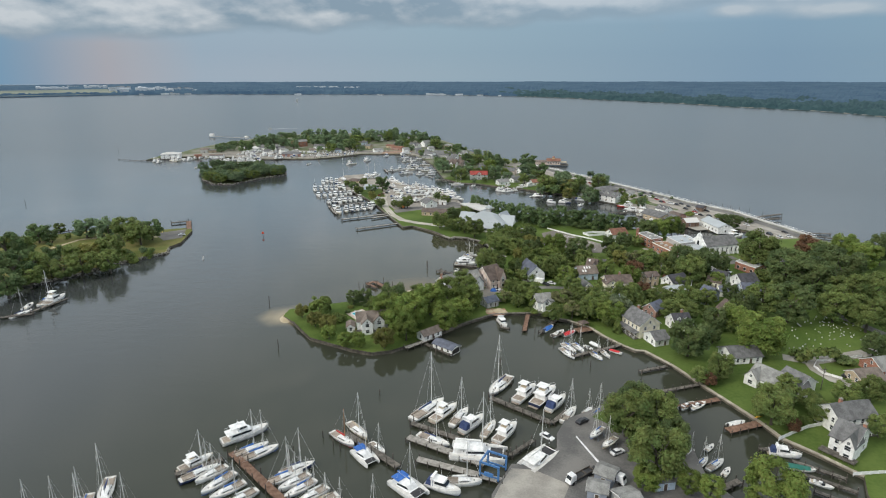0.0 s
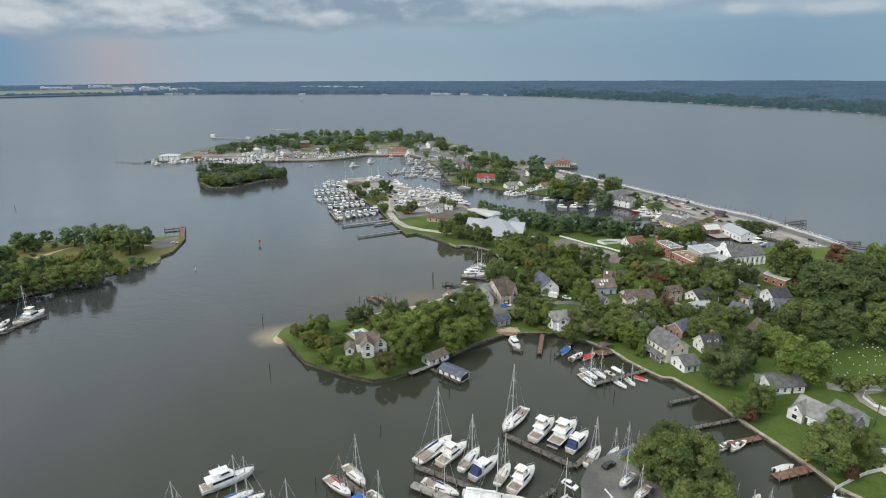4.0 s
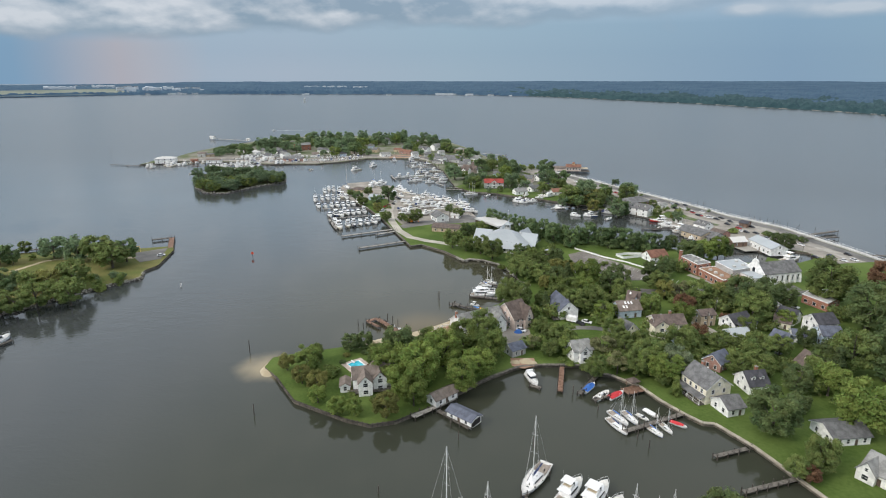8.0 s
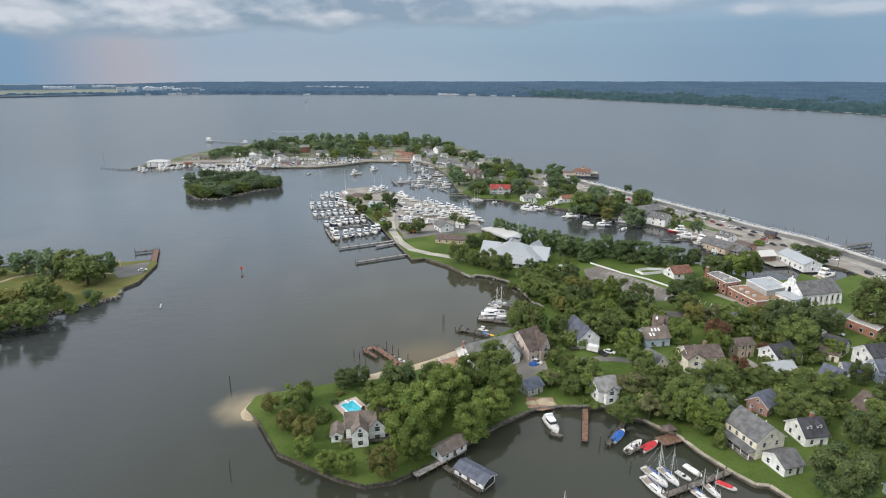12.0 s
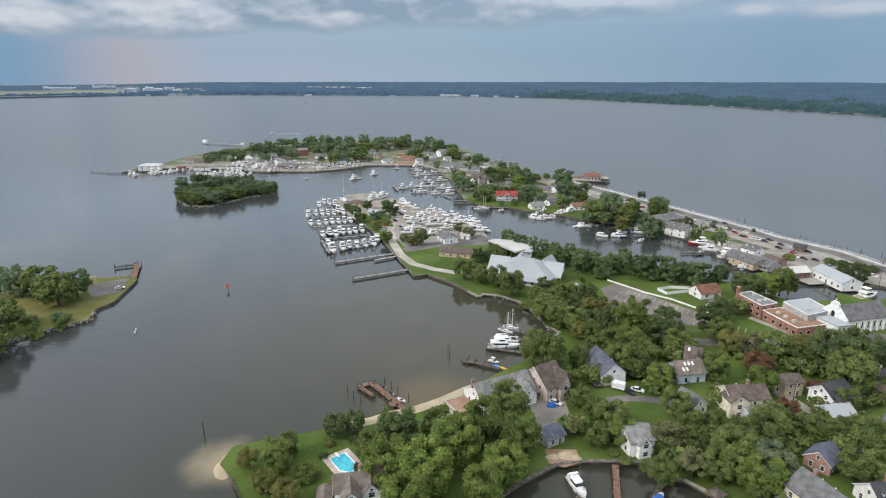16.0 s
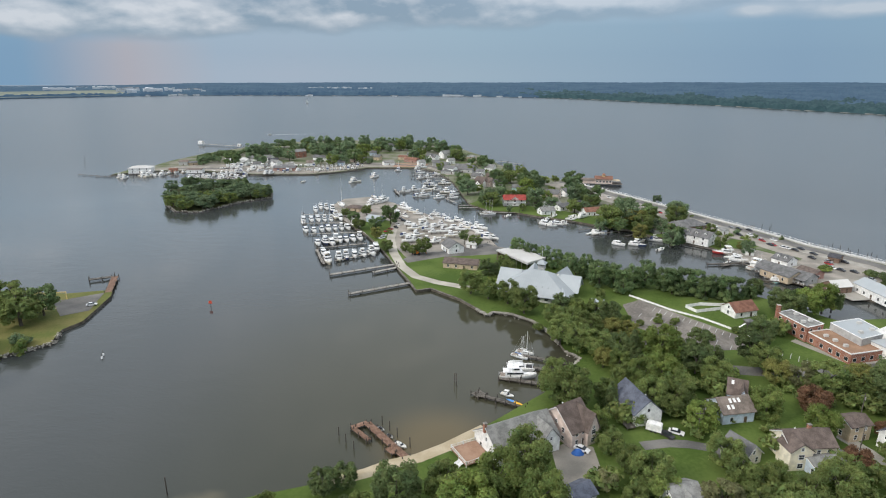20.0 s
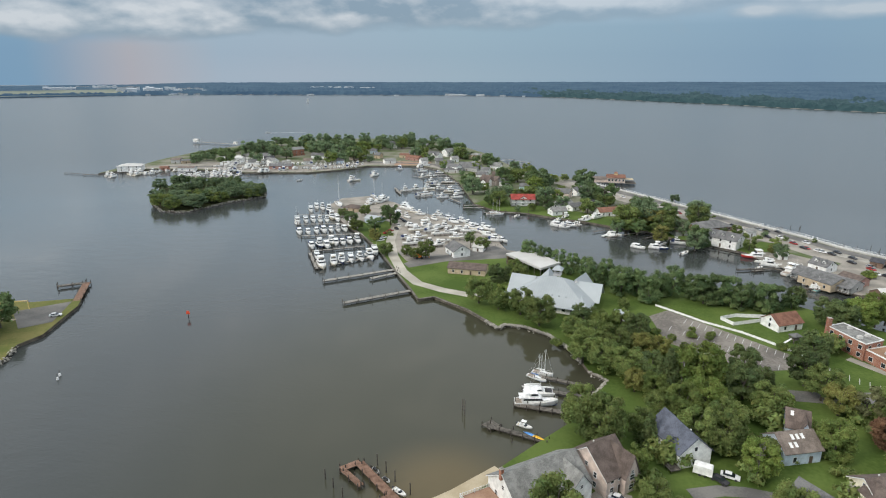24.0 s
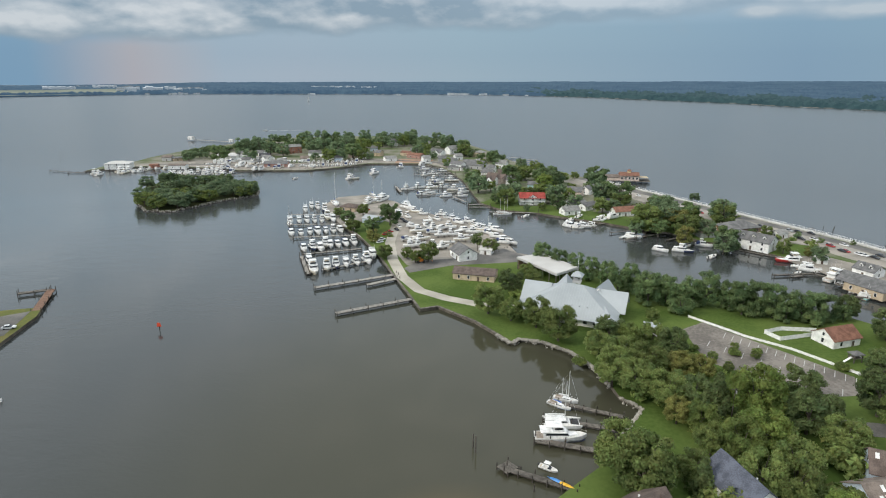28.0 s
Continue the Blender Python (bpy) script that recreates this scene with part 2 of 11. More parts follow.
# the hazy colour glows by itself over a nearly black base
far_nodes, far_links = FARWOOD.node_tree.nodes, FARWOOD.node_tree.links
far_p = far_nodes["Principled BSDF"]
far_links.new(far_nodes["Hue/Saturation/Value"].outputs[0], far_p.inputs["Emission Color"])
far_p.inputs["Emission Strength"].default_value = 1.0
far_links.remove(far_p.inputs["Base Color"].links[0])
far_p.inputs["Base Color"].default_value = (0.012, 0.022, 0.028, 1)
# same glowing woods with less blue haze painted in, for the nearer bank
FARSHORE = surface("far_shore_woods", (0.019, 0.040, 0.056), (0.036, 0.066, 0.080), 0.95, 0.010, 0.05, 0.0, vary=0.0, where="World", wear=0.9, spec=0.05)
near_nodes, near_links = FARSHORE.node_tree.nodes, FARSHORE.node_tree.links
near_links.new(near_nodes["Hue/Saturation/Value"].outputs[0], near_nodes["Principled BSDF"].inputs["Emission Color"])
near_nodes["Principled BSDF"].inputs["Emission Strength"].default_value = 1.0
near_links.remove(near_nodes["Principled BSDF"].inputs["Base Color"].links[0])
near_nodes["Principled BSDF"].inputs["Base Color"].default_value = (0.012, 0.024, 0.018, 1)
FOREST = surface("forest_floor", (0.035, 0.045, 0.018), (0.07, 0.075, 0.03), 0.95, 0.1, 1.0, 0.3, vary=0.0, where="World", spec=0.1)
TOWN = surface("worn_town_ground", (0.085, 0.115, 0.045), (0.215, 0.205, 0.165), 0.95, 0.05, 0.6, 0.3, vary=0.0, where="World", spec=0.1)
LEAF = {
    "oak": foliage("oak_leaves", (0.091, 0.132, 0.041), (0.205, 0.243, 0.075)),
    "maple": foliage("maple_leaves", (0.100, 0.147, 0.041), (0.223, 0.266, 0.073)),
    "lime": foliage("lime_leaves", (0.113, 0.167, 0.038), (0.222, 0.269, 0.069)),
    "dark": foliage("dark_leaves", (0.068, 0.103, 0.041), (0.154, 0.189, 0.069)),
    "blue": foliage("blue_green_needles", (0.109, 0.148, 0.082), (0.218, 0.250, 0.145)),
    "plum": foliage("plum_leaves", (0.131, 0.076, 0.044), (0.229, 0.124, 0.073), 0.01),
    "olive": foliage("olive_leaves", (0.129, 0.142, 0.041), (0.245, 0.232, 0.072)),
    "bare": foliage("sparse_leaves", (0.131, 0.143, 0.064), (0.246, 0.241, 0.112)),
    "grove": foliage("grove_leaves", (0.078, 0.131, 0.054), (0.180, 0.234, 0.094)),
    # paler, cooler green: distance haze put into the leaf colour
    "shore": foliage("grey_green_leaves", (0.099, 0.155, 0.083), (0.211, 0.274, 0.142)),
}


def water_material():
    m = bpy.data.materials.new("river_water")
    m.use_nodes = True
    nt, ln = m.node_tree.nodes, m.node_tree.links
    p = nt["Principled BSDF"]
    pos = nt.new("ShaderNodeNewGeometry").outputs["Position"]
    big = nt.new("ShaderNodeTexNoise")
    big.inputs["Scale"].default_value, big.inputs["Detail"].default_value = 0.006, 4
    ln.new(pos, big.inputs["Vector"])
    tint = nt.new("ShaderNodeValToRGB")
    e = tint.color_ramp.elements
    e[0].position, e[0].color, e[1].position, e[1].color = 0.3, (0.034, 0.038, 0.027, 1), 0.7, (0.041, 0.044, 0.031, 1)
    ln.new(big.outputs[0], tint.inputs[0])
    # paler, bluer water in the open reach; browner, silty water in the creek and bay
    xyz = nt.new("ShaderNodeSeparateXYZ")
    ln.new(pos, xyz.inputs[0])
    west = nt.new("ShaderNodeMath")
    west.operation = "MULTIPLY_ADD"
    west.inputs[1].default_value = -0.25
    ln.new(xyz.outputs[1], west.inputs[0])
    ln.new(xyz.outputs[0], west.inputs[2])
    reach = nt.new("ShaderNodeMapRange")
    reach.interpolation_type = "SMOOTHSTEP"
    reach.inputs["From Min"].default_value, reach.inputs["From Max"].default_value = -205.0, -105.0
    ln.new(west.outputs[0], reach.inputs[0])
    deep = nt.new("ShaderNodeMix")
    deep.data_type = "RGBA"
    deep.inputs[6].default_value = (0.046, 0.051, 0.050, 1)
    inner = nt.new("ShaderNodeMapRange")
    inner.interpolation_type = "SMOOTHSTEP"
    inner.inputs["From Min"].default_value, inner.inputs["From Max"].default_value = 410.0, 560.0
    inner.inputs["To Min"].default_value, inner.inputs["To Max"].default_value = 1.0, 0.0
    east = nt.new("ShaderNodeMath")
    east.operation = "MAXIMUM"
    east.inputs[1].default_value = 0.0
    ln.new(xyz.outputs[0], east.inputs[0])
    outward = nt.new("ShaderNodeMath")
    outward.operation = "MULTIPLY_ADD"
    outward.inputs[1].default_value = 0.65
    ln.new(east.outputs[0], outward.inputs[0]), ln.new(xyz.outputs[1], outward.inputs[2])
    ln.new(outward.outputs[0], inner.inputs[0])
    creek = nt.new("ShaderNodeMath")
    creek.operation = "MULTIPLY"
    ln.new(reach.outputs[0], creek.inputs[0]), ln.new(inner.outputs[0], creek.inputs[1])
    ln.new(creek.outputs[0], deep.inputs[0])
    ln.new(tint.outputs[0], deep.inputs[7])
    # brown silty water under the bay shore
    bay = nt.new("ShaderNodeVectorMath")
    bay.operation = "DISTANCE"
    bay.inputs[1].default_value = (-7, 348, 0.0)
    ln.new(pos, bay.inputs[0])
    silt = nt.new("ShaderNodeMapRange")
    silt.interpolation_type = "SMOOTHSTEP"
    silt.inputs["From Min"].default_value, silt.inputs["From Max"].default_value = 20.0, 130.0
    silt.inputs["To Min"].default_value, silt.inputs["To Max"].default_value = 0.85, 0.0
    ln.new(bay.outputs["Value"], silt.inputs[0])
    brown = nt.new("ShaderNodeMix")
    brown.data_type = "RGBA"
    brown.inputs[7].default_value = (0.057, 0.055, 0.036, 1)
    ln.new(silt.outputs[0], brown.inputs[0])
    ln.new(deep.outputs[2], brown.inputs[6])
    deep = brown
    # silt in the shallows off the beach
    dist = nt.new("ShaderNodeVectorMath")
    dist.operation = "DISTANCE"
    dist.inputs[1].default_value = (-73.5, 255.0, 0.0)
    wob = nt.new("ShaderNodeTexNoise")
    wob.inputs["Scale"].default_value = 0.08
    ln.new(pos, wob.inputs["Vector"])
    ln.new(pos, dist.inputs[0])
    s = nt.new("ShaderNodeMath")
    s.operation = "MULTIPLY_ADD"
    s.inputs[1].default_value = 12.0
    ln.new(wob.outputs[0], s.inputs[0])
    ln.new(dist.outputs["Value"], s.inputs[2])
    near = nt.new("ShaderNodeMapRange")
    near.interpolation_type = "SMOOTHSTEP"
    near.inputs["From Min"].default_value, near.inputs["From Max"].default_value = 8.0, 21.0
    near.inputs["To Min"].default_value, near.inputs["To Max"].default_value = 0.85, 0.0
    ln.new(s.outputs[0], near.inputs[0])
    mix = nt.new("ShaderNodeMix")
    mix.data_type = "RGBA"
    mix.inputs[7].default_value = (0.30, 0.245, 0.15, 1)
    ln.new(near.outputs[0], mix.inputs[0])
    ln.new(deep.outputs[2], mix.inputs[6])
    # golden shallows along the bathing beach
    shelf = nt.new("ShaderNodeVectorMath")
    shelf.operation = "DISTANCE"
    shelf.inputs[1].default_value = (-14.0, 291.0, 0.0)
    ln.new(pos, shelf.inputs[0])
    band = nt.new("ShaderNodeMapRange")
    band.interpolation_type = "SMOOTHSTEP"
    band.inputs["From Min"].default_value, band.inputs["From Max"].default_value = 6.0, 26.0
    band.inputs["To Min"].default_value, band.inputs["To Max"].default_value = 0.75, 0.0
    ln.new(shelf.outputs["Value"], band.inputs[0])
    gold = nt.new("ShaderNodeMix")
    gold.data_type = "RGBA"
    gold.inputs[7].default_value = (0.125, 0.095, 0.045, 1)
    ln.new(band.outputs[0], gold.inputs[0])
    ln.new(mix.outputs[2], gold.inputs[6])
    ln.new(gold.outputs[2], p.inputs["Base Color"])
    p.inputs["IOR"].default_value = 1.333
    open_water = nt.new("ShaderNodeMapRange")
    open_water.interpolation_type = "SMOOTHSTEP"
    open_water.inputs["From Min"].default_value, open_water.inputs["From Max"].default_value = 420.0, 900.0
    open_water.inputs["To Min"].default_value, open_water.inputs["To Max"].default_value = 0.045, 0.24
    ln.new(outward.outputs[0], open_water.inputs[0])
    ln.new(open_water.outputs[0], p.inputs["Roughness"])
    # ripples: short chop and longer cat's-paws
    st = nt.new("ShaderNodeMapping")
    st.inputs["Scale"].default_value, st.inputs["Rotation"].default_value = (0.55, 1.0, 1.0), (0, 0, 0.5)
    ln.new(pos, st.inputs["Vector"])
    chop = nt.new("ShaderNodeTexNoise")
    chop.inputs["Scale"].default_value, chop.inputs["Detail"].default_value = 0.9, 4
    ln.new(st.outputs[0], chop.inputs["Vector"])
    paws = nt.new("ShaderNodeTexNoise")
    paws.inputs["Scale"].default_value, paws.inputs["Detail"].default_value = 0.012, 3
    ln.new(pos, paws.inputs["Vector"])
    amp = nt.new("ShaderNodeMapRange")
    amp.inputs["From Min"].default_value, amp.inputs["From Max"].default_value = 0.35, 0.65
    amp.inputs["To Min"].default_value, amp.inputs["To Max"].default_value = 0.14, 0.62
    ln.new(paws.outputs[0], amp.inputs[0])
    swell = nt.new("ShaderNodeTexNoise")
    swell.inputs["Scale"].default_value, swell.inputs["Detail"].default_value = 0.16, 3
    ln.new(st.outputs[0], swell.inputs["Vector"])
    high = nt.new("ShaderNodeMath")
    high.operation = "MULTIPLY_ADD"
    high.inputs[1].default_value = 2.2
    ln.new(swell.outputs[0], high.inputs[0]), ln.new(chop.outputs[0], high.inputs[2])
    bp = nt.new("ShaderNodeBump")
    bp.inputs["Distance"].default_value = 0.12
    calm = nt.new("ShaderNodeMapRange")
    calm.inputs["To Min"].default_value, calm.inputs["To Max"].default_value = 1.0, 0.19
    ln.new(creek.outputs[0], calm.inputs[0])
    hush = nt.new("ShaderNodeMath")
    hush.operation = "MULTIPLY"
    ln.new(amp.outputs[0], hush.inputs[0]), ln.new(calm.outputs[0], hush.inputs[1])
    ln.new(hush.outputs[0], bp.inputs["Strength"])
    ln.new(high.outputs[0], bp.inputs["Height"])
    ln.new(bp.outputs[0], p.inputs["Normal"])
    return m


WATER = water_material()

# ---- the land: shorelines in metres ----
SHORE_CREEK = [
    (114.7, 132.5), (119, 140.3), (112.4, 150), (105.9, 158), (103.2, 168.2), (95.4, 188.8), (89.4, 205.8), (82.5, 218.2),
    (78.8, 218.6), (74.8, 223.7), (69.7, 231.9), (65.6, 241.2), (57.3, 249.4), (52, 251), (49.6, 256.8), (40.4, 257.3),
    (32.4, 257.1), (23.3, 255.4),
]
SHORE_POINT = [
    (19, 252.4), (10.8, 246.2), (-1.6, 234.1), (-9.4, 226.1), (-15.6, 221.6), (-20.6, 217.6), (-28.8, 215.4), (-37.1, 218.3),
    (-46.6, 223.6), (-56.8, 229.3), (-62.3, 237.4), (-68, 246.2), (-74.2, 253.1), (-73.4, 260.8), (-67.7, 263.5), (-56.3, 267.5),
]
SHORE_BEACH = [
    (-42.7, 272.4), (-33.7, 276.5), (-27.9, 280.3), (-20, 283.4), (-11.9, 288.9), (-0.3, 298.8), (13.5, 312.5), (20.9, 319.5),
]
SHORE_BAY = [
    (26.2, 327.5), (33.1, 337.2), (39.5, 346.3), (34, 352.8), (33.2, 358.6), (30.3, 371.1), (24.9, 381.8), (16.2, 389.4),
    (7.9, 391.8), (5, 388), (0.4, 394.9), (-7.7, 406.8), (-22.5, 421.1), (-29.7, 417.9), (-34.5, 431.4), (-47, 464.4),
    (-57.8, 494.5), (-71.2, 524.1), (-88.7, 553.8), (-101.4, 579.3),
]
SHORE_MARINA = [
    (-113.2, 614.2), (-108.3, 640.9), (-87.8, 650.6), (-62.8, 626.2), (-45.8, 598.6), (-27.1, 574.3), (-8.5, 560), (8.5, 543.9),
    (15.8, 527.6), (13.1, 512.3), (16.5, 497.5), (31.7, 488.2), (46.1, 472.3), (62.9, 463), (81, 453.5), (98.8, 446.9),
    (114, 437.1), (123.5, 427.9), (133.9, 418.3), (140.1, 414.1),
]
SHORE_INLET = [
    (160.8, 385.7), (184.2, 388.6), (191.2, 398.8), (203.8, 387.5), (217.3, 395.5), (222.7, 407.9), (211.9, 415.2), (196.9, 409.4),
    (189.6, 414.6), (175.3, 431.5),
]
SHORE_STRIP = [
    (167.6, 439.2), (166.8, 453.1), (164.7, 468.6), (161, 478.6), (152.4, 499.9), (138.4, 515.1), (124, 526), (117.7, 535.5),
    (110.7, 544.1), (90.4, 556.9), (75.6, 569.4), (55.7, 580.9), (38.4, 593.4), (15.6, 601.2), (0.4, 624.9), (-3.3, 649.8),
    (-12.7, 720.1), (-23.8, 764.8), (-35.3, 797.6), (-54.2, 821.4), (-83.3, 821),
]
SHORE_ISLAND = [
    (-114.4, 818.9), (-138.8, 790.3), (-168.5, 770.8), (-201.9, 769.3), (-235.2, 767.7), (-263.2, 780.9), (-306.4, 786.4), (-337, 788.8),
    (-368.7, 772.4), (-382.4, 757.5), (-380.4, 802.4), (-367.8, 823.7), (-367.7, 859.8), (-357, 922.3), (-331.5, 984.4), (-312.7, 1041.4),
    (-281.5, 1074.1), (-202.7, 1103), (-116.4, 1107.5), (-45.6, 1070.5), (-4.7, 1000.8), (22.6, 926.1), (34.6, 869.4), (55.5, 796.9), (84, 764),
    (105.9, 731.4), (126.5, 693.5), (151.8, 643.6), (174.2, 597.4), (192.6, 559.7), (207.8, 528.2), (215.4, 507.5), (238.9, 469.9),
    (252.9, 412.9), (260.9, 374),
]
SHORE_RIVER = [
    (288.4, 366.5),
]
SHORE_PARK = [
    (-231.5, 287.7), (-219.6, 296.4), (-206.6, 310.2), (-195.4, 330.4), (-180, 347.2), (-173.9, 353.2), (-177.7, 365.5), (-174.2, 374.7),
    (-179.1, 404.9), (-183, 413.5), (-189, 411.9), (-202.6, 407.7), (-238.6, 410.5), (-269.5, 394.8), (-301.4, 384.4),
]
SHORE_ISLET = [
    (-255.1, 618), (-234.7, 592.4), (-216.5, 589.7), (-207.2, 604.5), (-192.9, 630.9), (-175.1, 649.1), (-180.8, 670.1), (-203.1, 694.9),
    (-262, 714.9), (-283.1, 686),
]
SHORE_YARD = [
    (60.5, 181), (49.9, 173.9), (40.3, 168.5), (35.9, 160.1), (34.6, 152.9), (25.7, 144.9), (20.1, 145.4), (17.1, 139.9),
    (13.3, 132.5), (78.2, 131.1), (74.5, 140.2), (75.8, 153.1), (77.8, 174.7),
]
# bearing (degrees, right of north) and distance of the far bank
FAR_BANK = [(-38.2, 3200), (-36.2, 3261), (-28.6, 3326), (-22.0, 3347), (-13.3, 3200), (-4.5, 3155), (2.9, 3063), (9.3, 2907), (15.4, 2650), (21.2, 2480), (25.7, 2300), (31.9, 2170), (36.3, 2000)]
FAR_RISE = [(-40, 20), (-28.5, 21), (-23, 33), (-14, 35), (0, 36), (11, 41), (21, 47), (30, 52), (40, 58)]

from mathutils.geometry import tessellate_polygon

GROUND = 1.3


def mesh_from(name, verts, faces, mats, index=None, smooth=False):
    me = bpy.data.meshes.new(name)
    me.from_pydata([tuple(v) for v in verts], [], faces)
    for m in mats if isinstance(mats, (list, tuple)) else [mats]:
        me.materials.append(m)
    if index is not None:
        me.polygons.foreach_set("material_index", index)
    if smooth:
        me.polygons.foreach_set("use_smooth", [True] * len(me.polygons))
    me.update()
    return me


def slab(name, outline, top, bottom, mat_top, mat_side):
    """A flat body over an outline, with its own top and sides."""
    n = len(outline)
    if sum(outline[i - 1][0] * outline[i][1] - outline[i][0] * outline[i - 1][1] for i in range(n)) < 0:
        outline = outline[::-1]
    verts = [(x, y, top) for x, y in outline] + [(x, y, bottom) for x, y in outline]
    tris = tessellate_polygon([[Vector((x, y, 0)) for x, y in outline]])
    faces = []
    for t in tris:
        a, b, c = (Vector(outline[k]) for k in t)
        faces.append(t if (b - a).cross(c - a) > 0 else t[::-1])
    count = len(faces)
    faces += [(i, i + n, (i + 1) % n + n, (i + 1) % n) for i in range(n)]
    return mesh_from(name, verts, faces, [mat_top, mat_side], [0] * count + [1] * n)


def land(name, outline, label, mat=GRASS, top=GROUND):
    return tagged(new(name, slab(name, outline, top, -2.0, mat, SEAWALL)), label, "ground", kind="structure")


water = tagged(new("water", mesh_from("water", [(-7000, -3000, 0), (7000, -3000, 0), (7000, 7000, 0), (-7000, 7000, 0)], [(0, 1, 2, 3)], WATER)), "grey-green rippled river and creek water", "water", kind="structure")
MAIN = [(150, -400), (111, 60)] + SHORE_CREEK + SHORE_POINT + SHORE_BEACH + SHORE_BAY + SHORE_MARINA + SHORE_INLET + SHORE_STRIP + SHORE_ISLAND + SHORE_RIVER + [(1500, 330), (1500, -400)]
land("ground", MAIN, "low grassy town land behind timber seawalls")
land("ground_park", SHORE_PARK + [(-700, 480), (-700, 200)], "grassy park point with a stone edge", DRYGRASS)
land("ground_islet", SHORE_ISLET, "small wooded islet with a stone edge", FOREST, 0.8)
land("ground_boatyard", SHORE_YARD[:9] + [(10, 60), (-60, -400), (95, -400), (72, 60), (91, 112), (90, 126)] + SHORE_YARD[9:], "asphalt boatyard ground beside the creek", ASPHALT)


land("ground_south", [(-2500, -2600), (2500, -2600), (2500, -399), (-600, -399), (-2500, -700)], "low grassy land behind the creek", GRASS, GROUND - 0.01)


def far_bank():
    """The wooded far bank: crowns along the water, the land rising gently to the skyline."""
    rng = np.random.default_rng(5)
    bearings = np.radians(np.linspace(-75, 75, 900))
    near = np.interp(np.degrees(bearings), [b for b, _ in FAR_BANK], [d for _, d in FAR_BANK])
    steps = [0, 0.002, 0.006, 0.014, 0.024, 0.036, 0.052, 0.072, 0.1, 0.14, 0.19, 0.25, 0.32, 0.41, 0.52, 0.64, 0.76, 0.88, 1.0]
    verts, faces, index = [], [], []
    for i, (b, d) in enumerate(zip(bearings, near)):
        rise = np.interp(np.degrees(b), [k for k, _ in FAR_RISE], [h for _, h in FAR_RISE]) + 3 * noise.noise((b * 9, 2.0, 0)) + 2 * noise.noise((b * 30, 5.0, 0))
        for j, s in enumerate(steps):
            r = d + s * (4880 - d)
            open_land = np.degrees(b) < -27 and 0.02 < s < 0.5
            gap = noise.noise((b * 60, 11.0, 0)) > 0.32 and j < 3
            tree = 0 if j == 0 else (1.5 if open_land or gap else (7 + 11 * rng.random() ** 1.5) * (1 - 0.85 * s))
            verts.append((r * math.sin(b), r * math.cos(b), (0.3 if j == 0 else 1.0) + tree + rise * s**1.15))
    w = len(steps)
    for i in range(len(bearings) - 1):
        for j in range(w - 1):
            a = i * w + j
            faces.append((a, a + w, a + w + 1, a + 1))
            # greener by the water, bluer beyond: haze painted by choice of material
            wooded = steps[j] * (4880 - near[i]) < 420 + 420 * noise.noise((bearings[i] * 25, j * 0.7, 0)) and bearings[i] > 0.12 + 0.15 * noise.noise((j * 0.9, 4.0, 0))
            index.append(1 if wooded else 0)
    return tagged(new("backdrop_far_bank", mesh_from("far_bank", verts, faces, [FARWOOD, FARSHORE], index)), "far wooded river bank, blue haze painted in and glowing", "river bank", kind="structure")


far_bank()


def lay(name, outline, mat, label, up=0.03, category="ground"):
    """A thin bed of another surface on the land."""
    return tagged(new(name, slab(name, outline, GROUND + up, GROUND - 0.3, mat, mat)), label, category, kind="structure")


def ribbon(line, width):
    """The outline of a way of even width along a line."""
    pts = [Vector(p) for p in line]
    left, right = [], []
    for i, p in enumerate(pts):
        d = (pts[min(i + 1, len(pts) - 1)] - pts[max(i - 1, 0)]).normalized()
        n = Vector((-d.y, d.x)) * width / 2
        left.append(tuple(p + n)), right.append(tuple(p - n))
    return left + right[::-1]

# ---- shared shapes ----
def part(name, me, parent, label="", m=None):
    """One mesh object under a thing or under a part, in its parent's own space."""
    ob = new(name, me)
    ob.parent = parent
    if m is not None:
        ob.matrix_basis = m
    return tagged(ob, label)


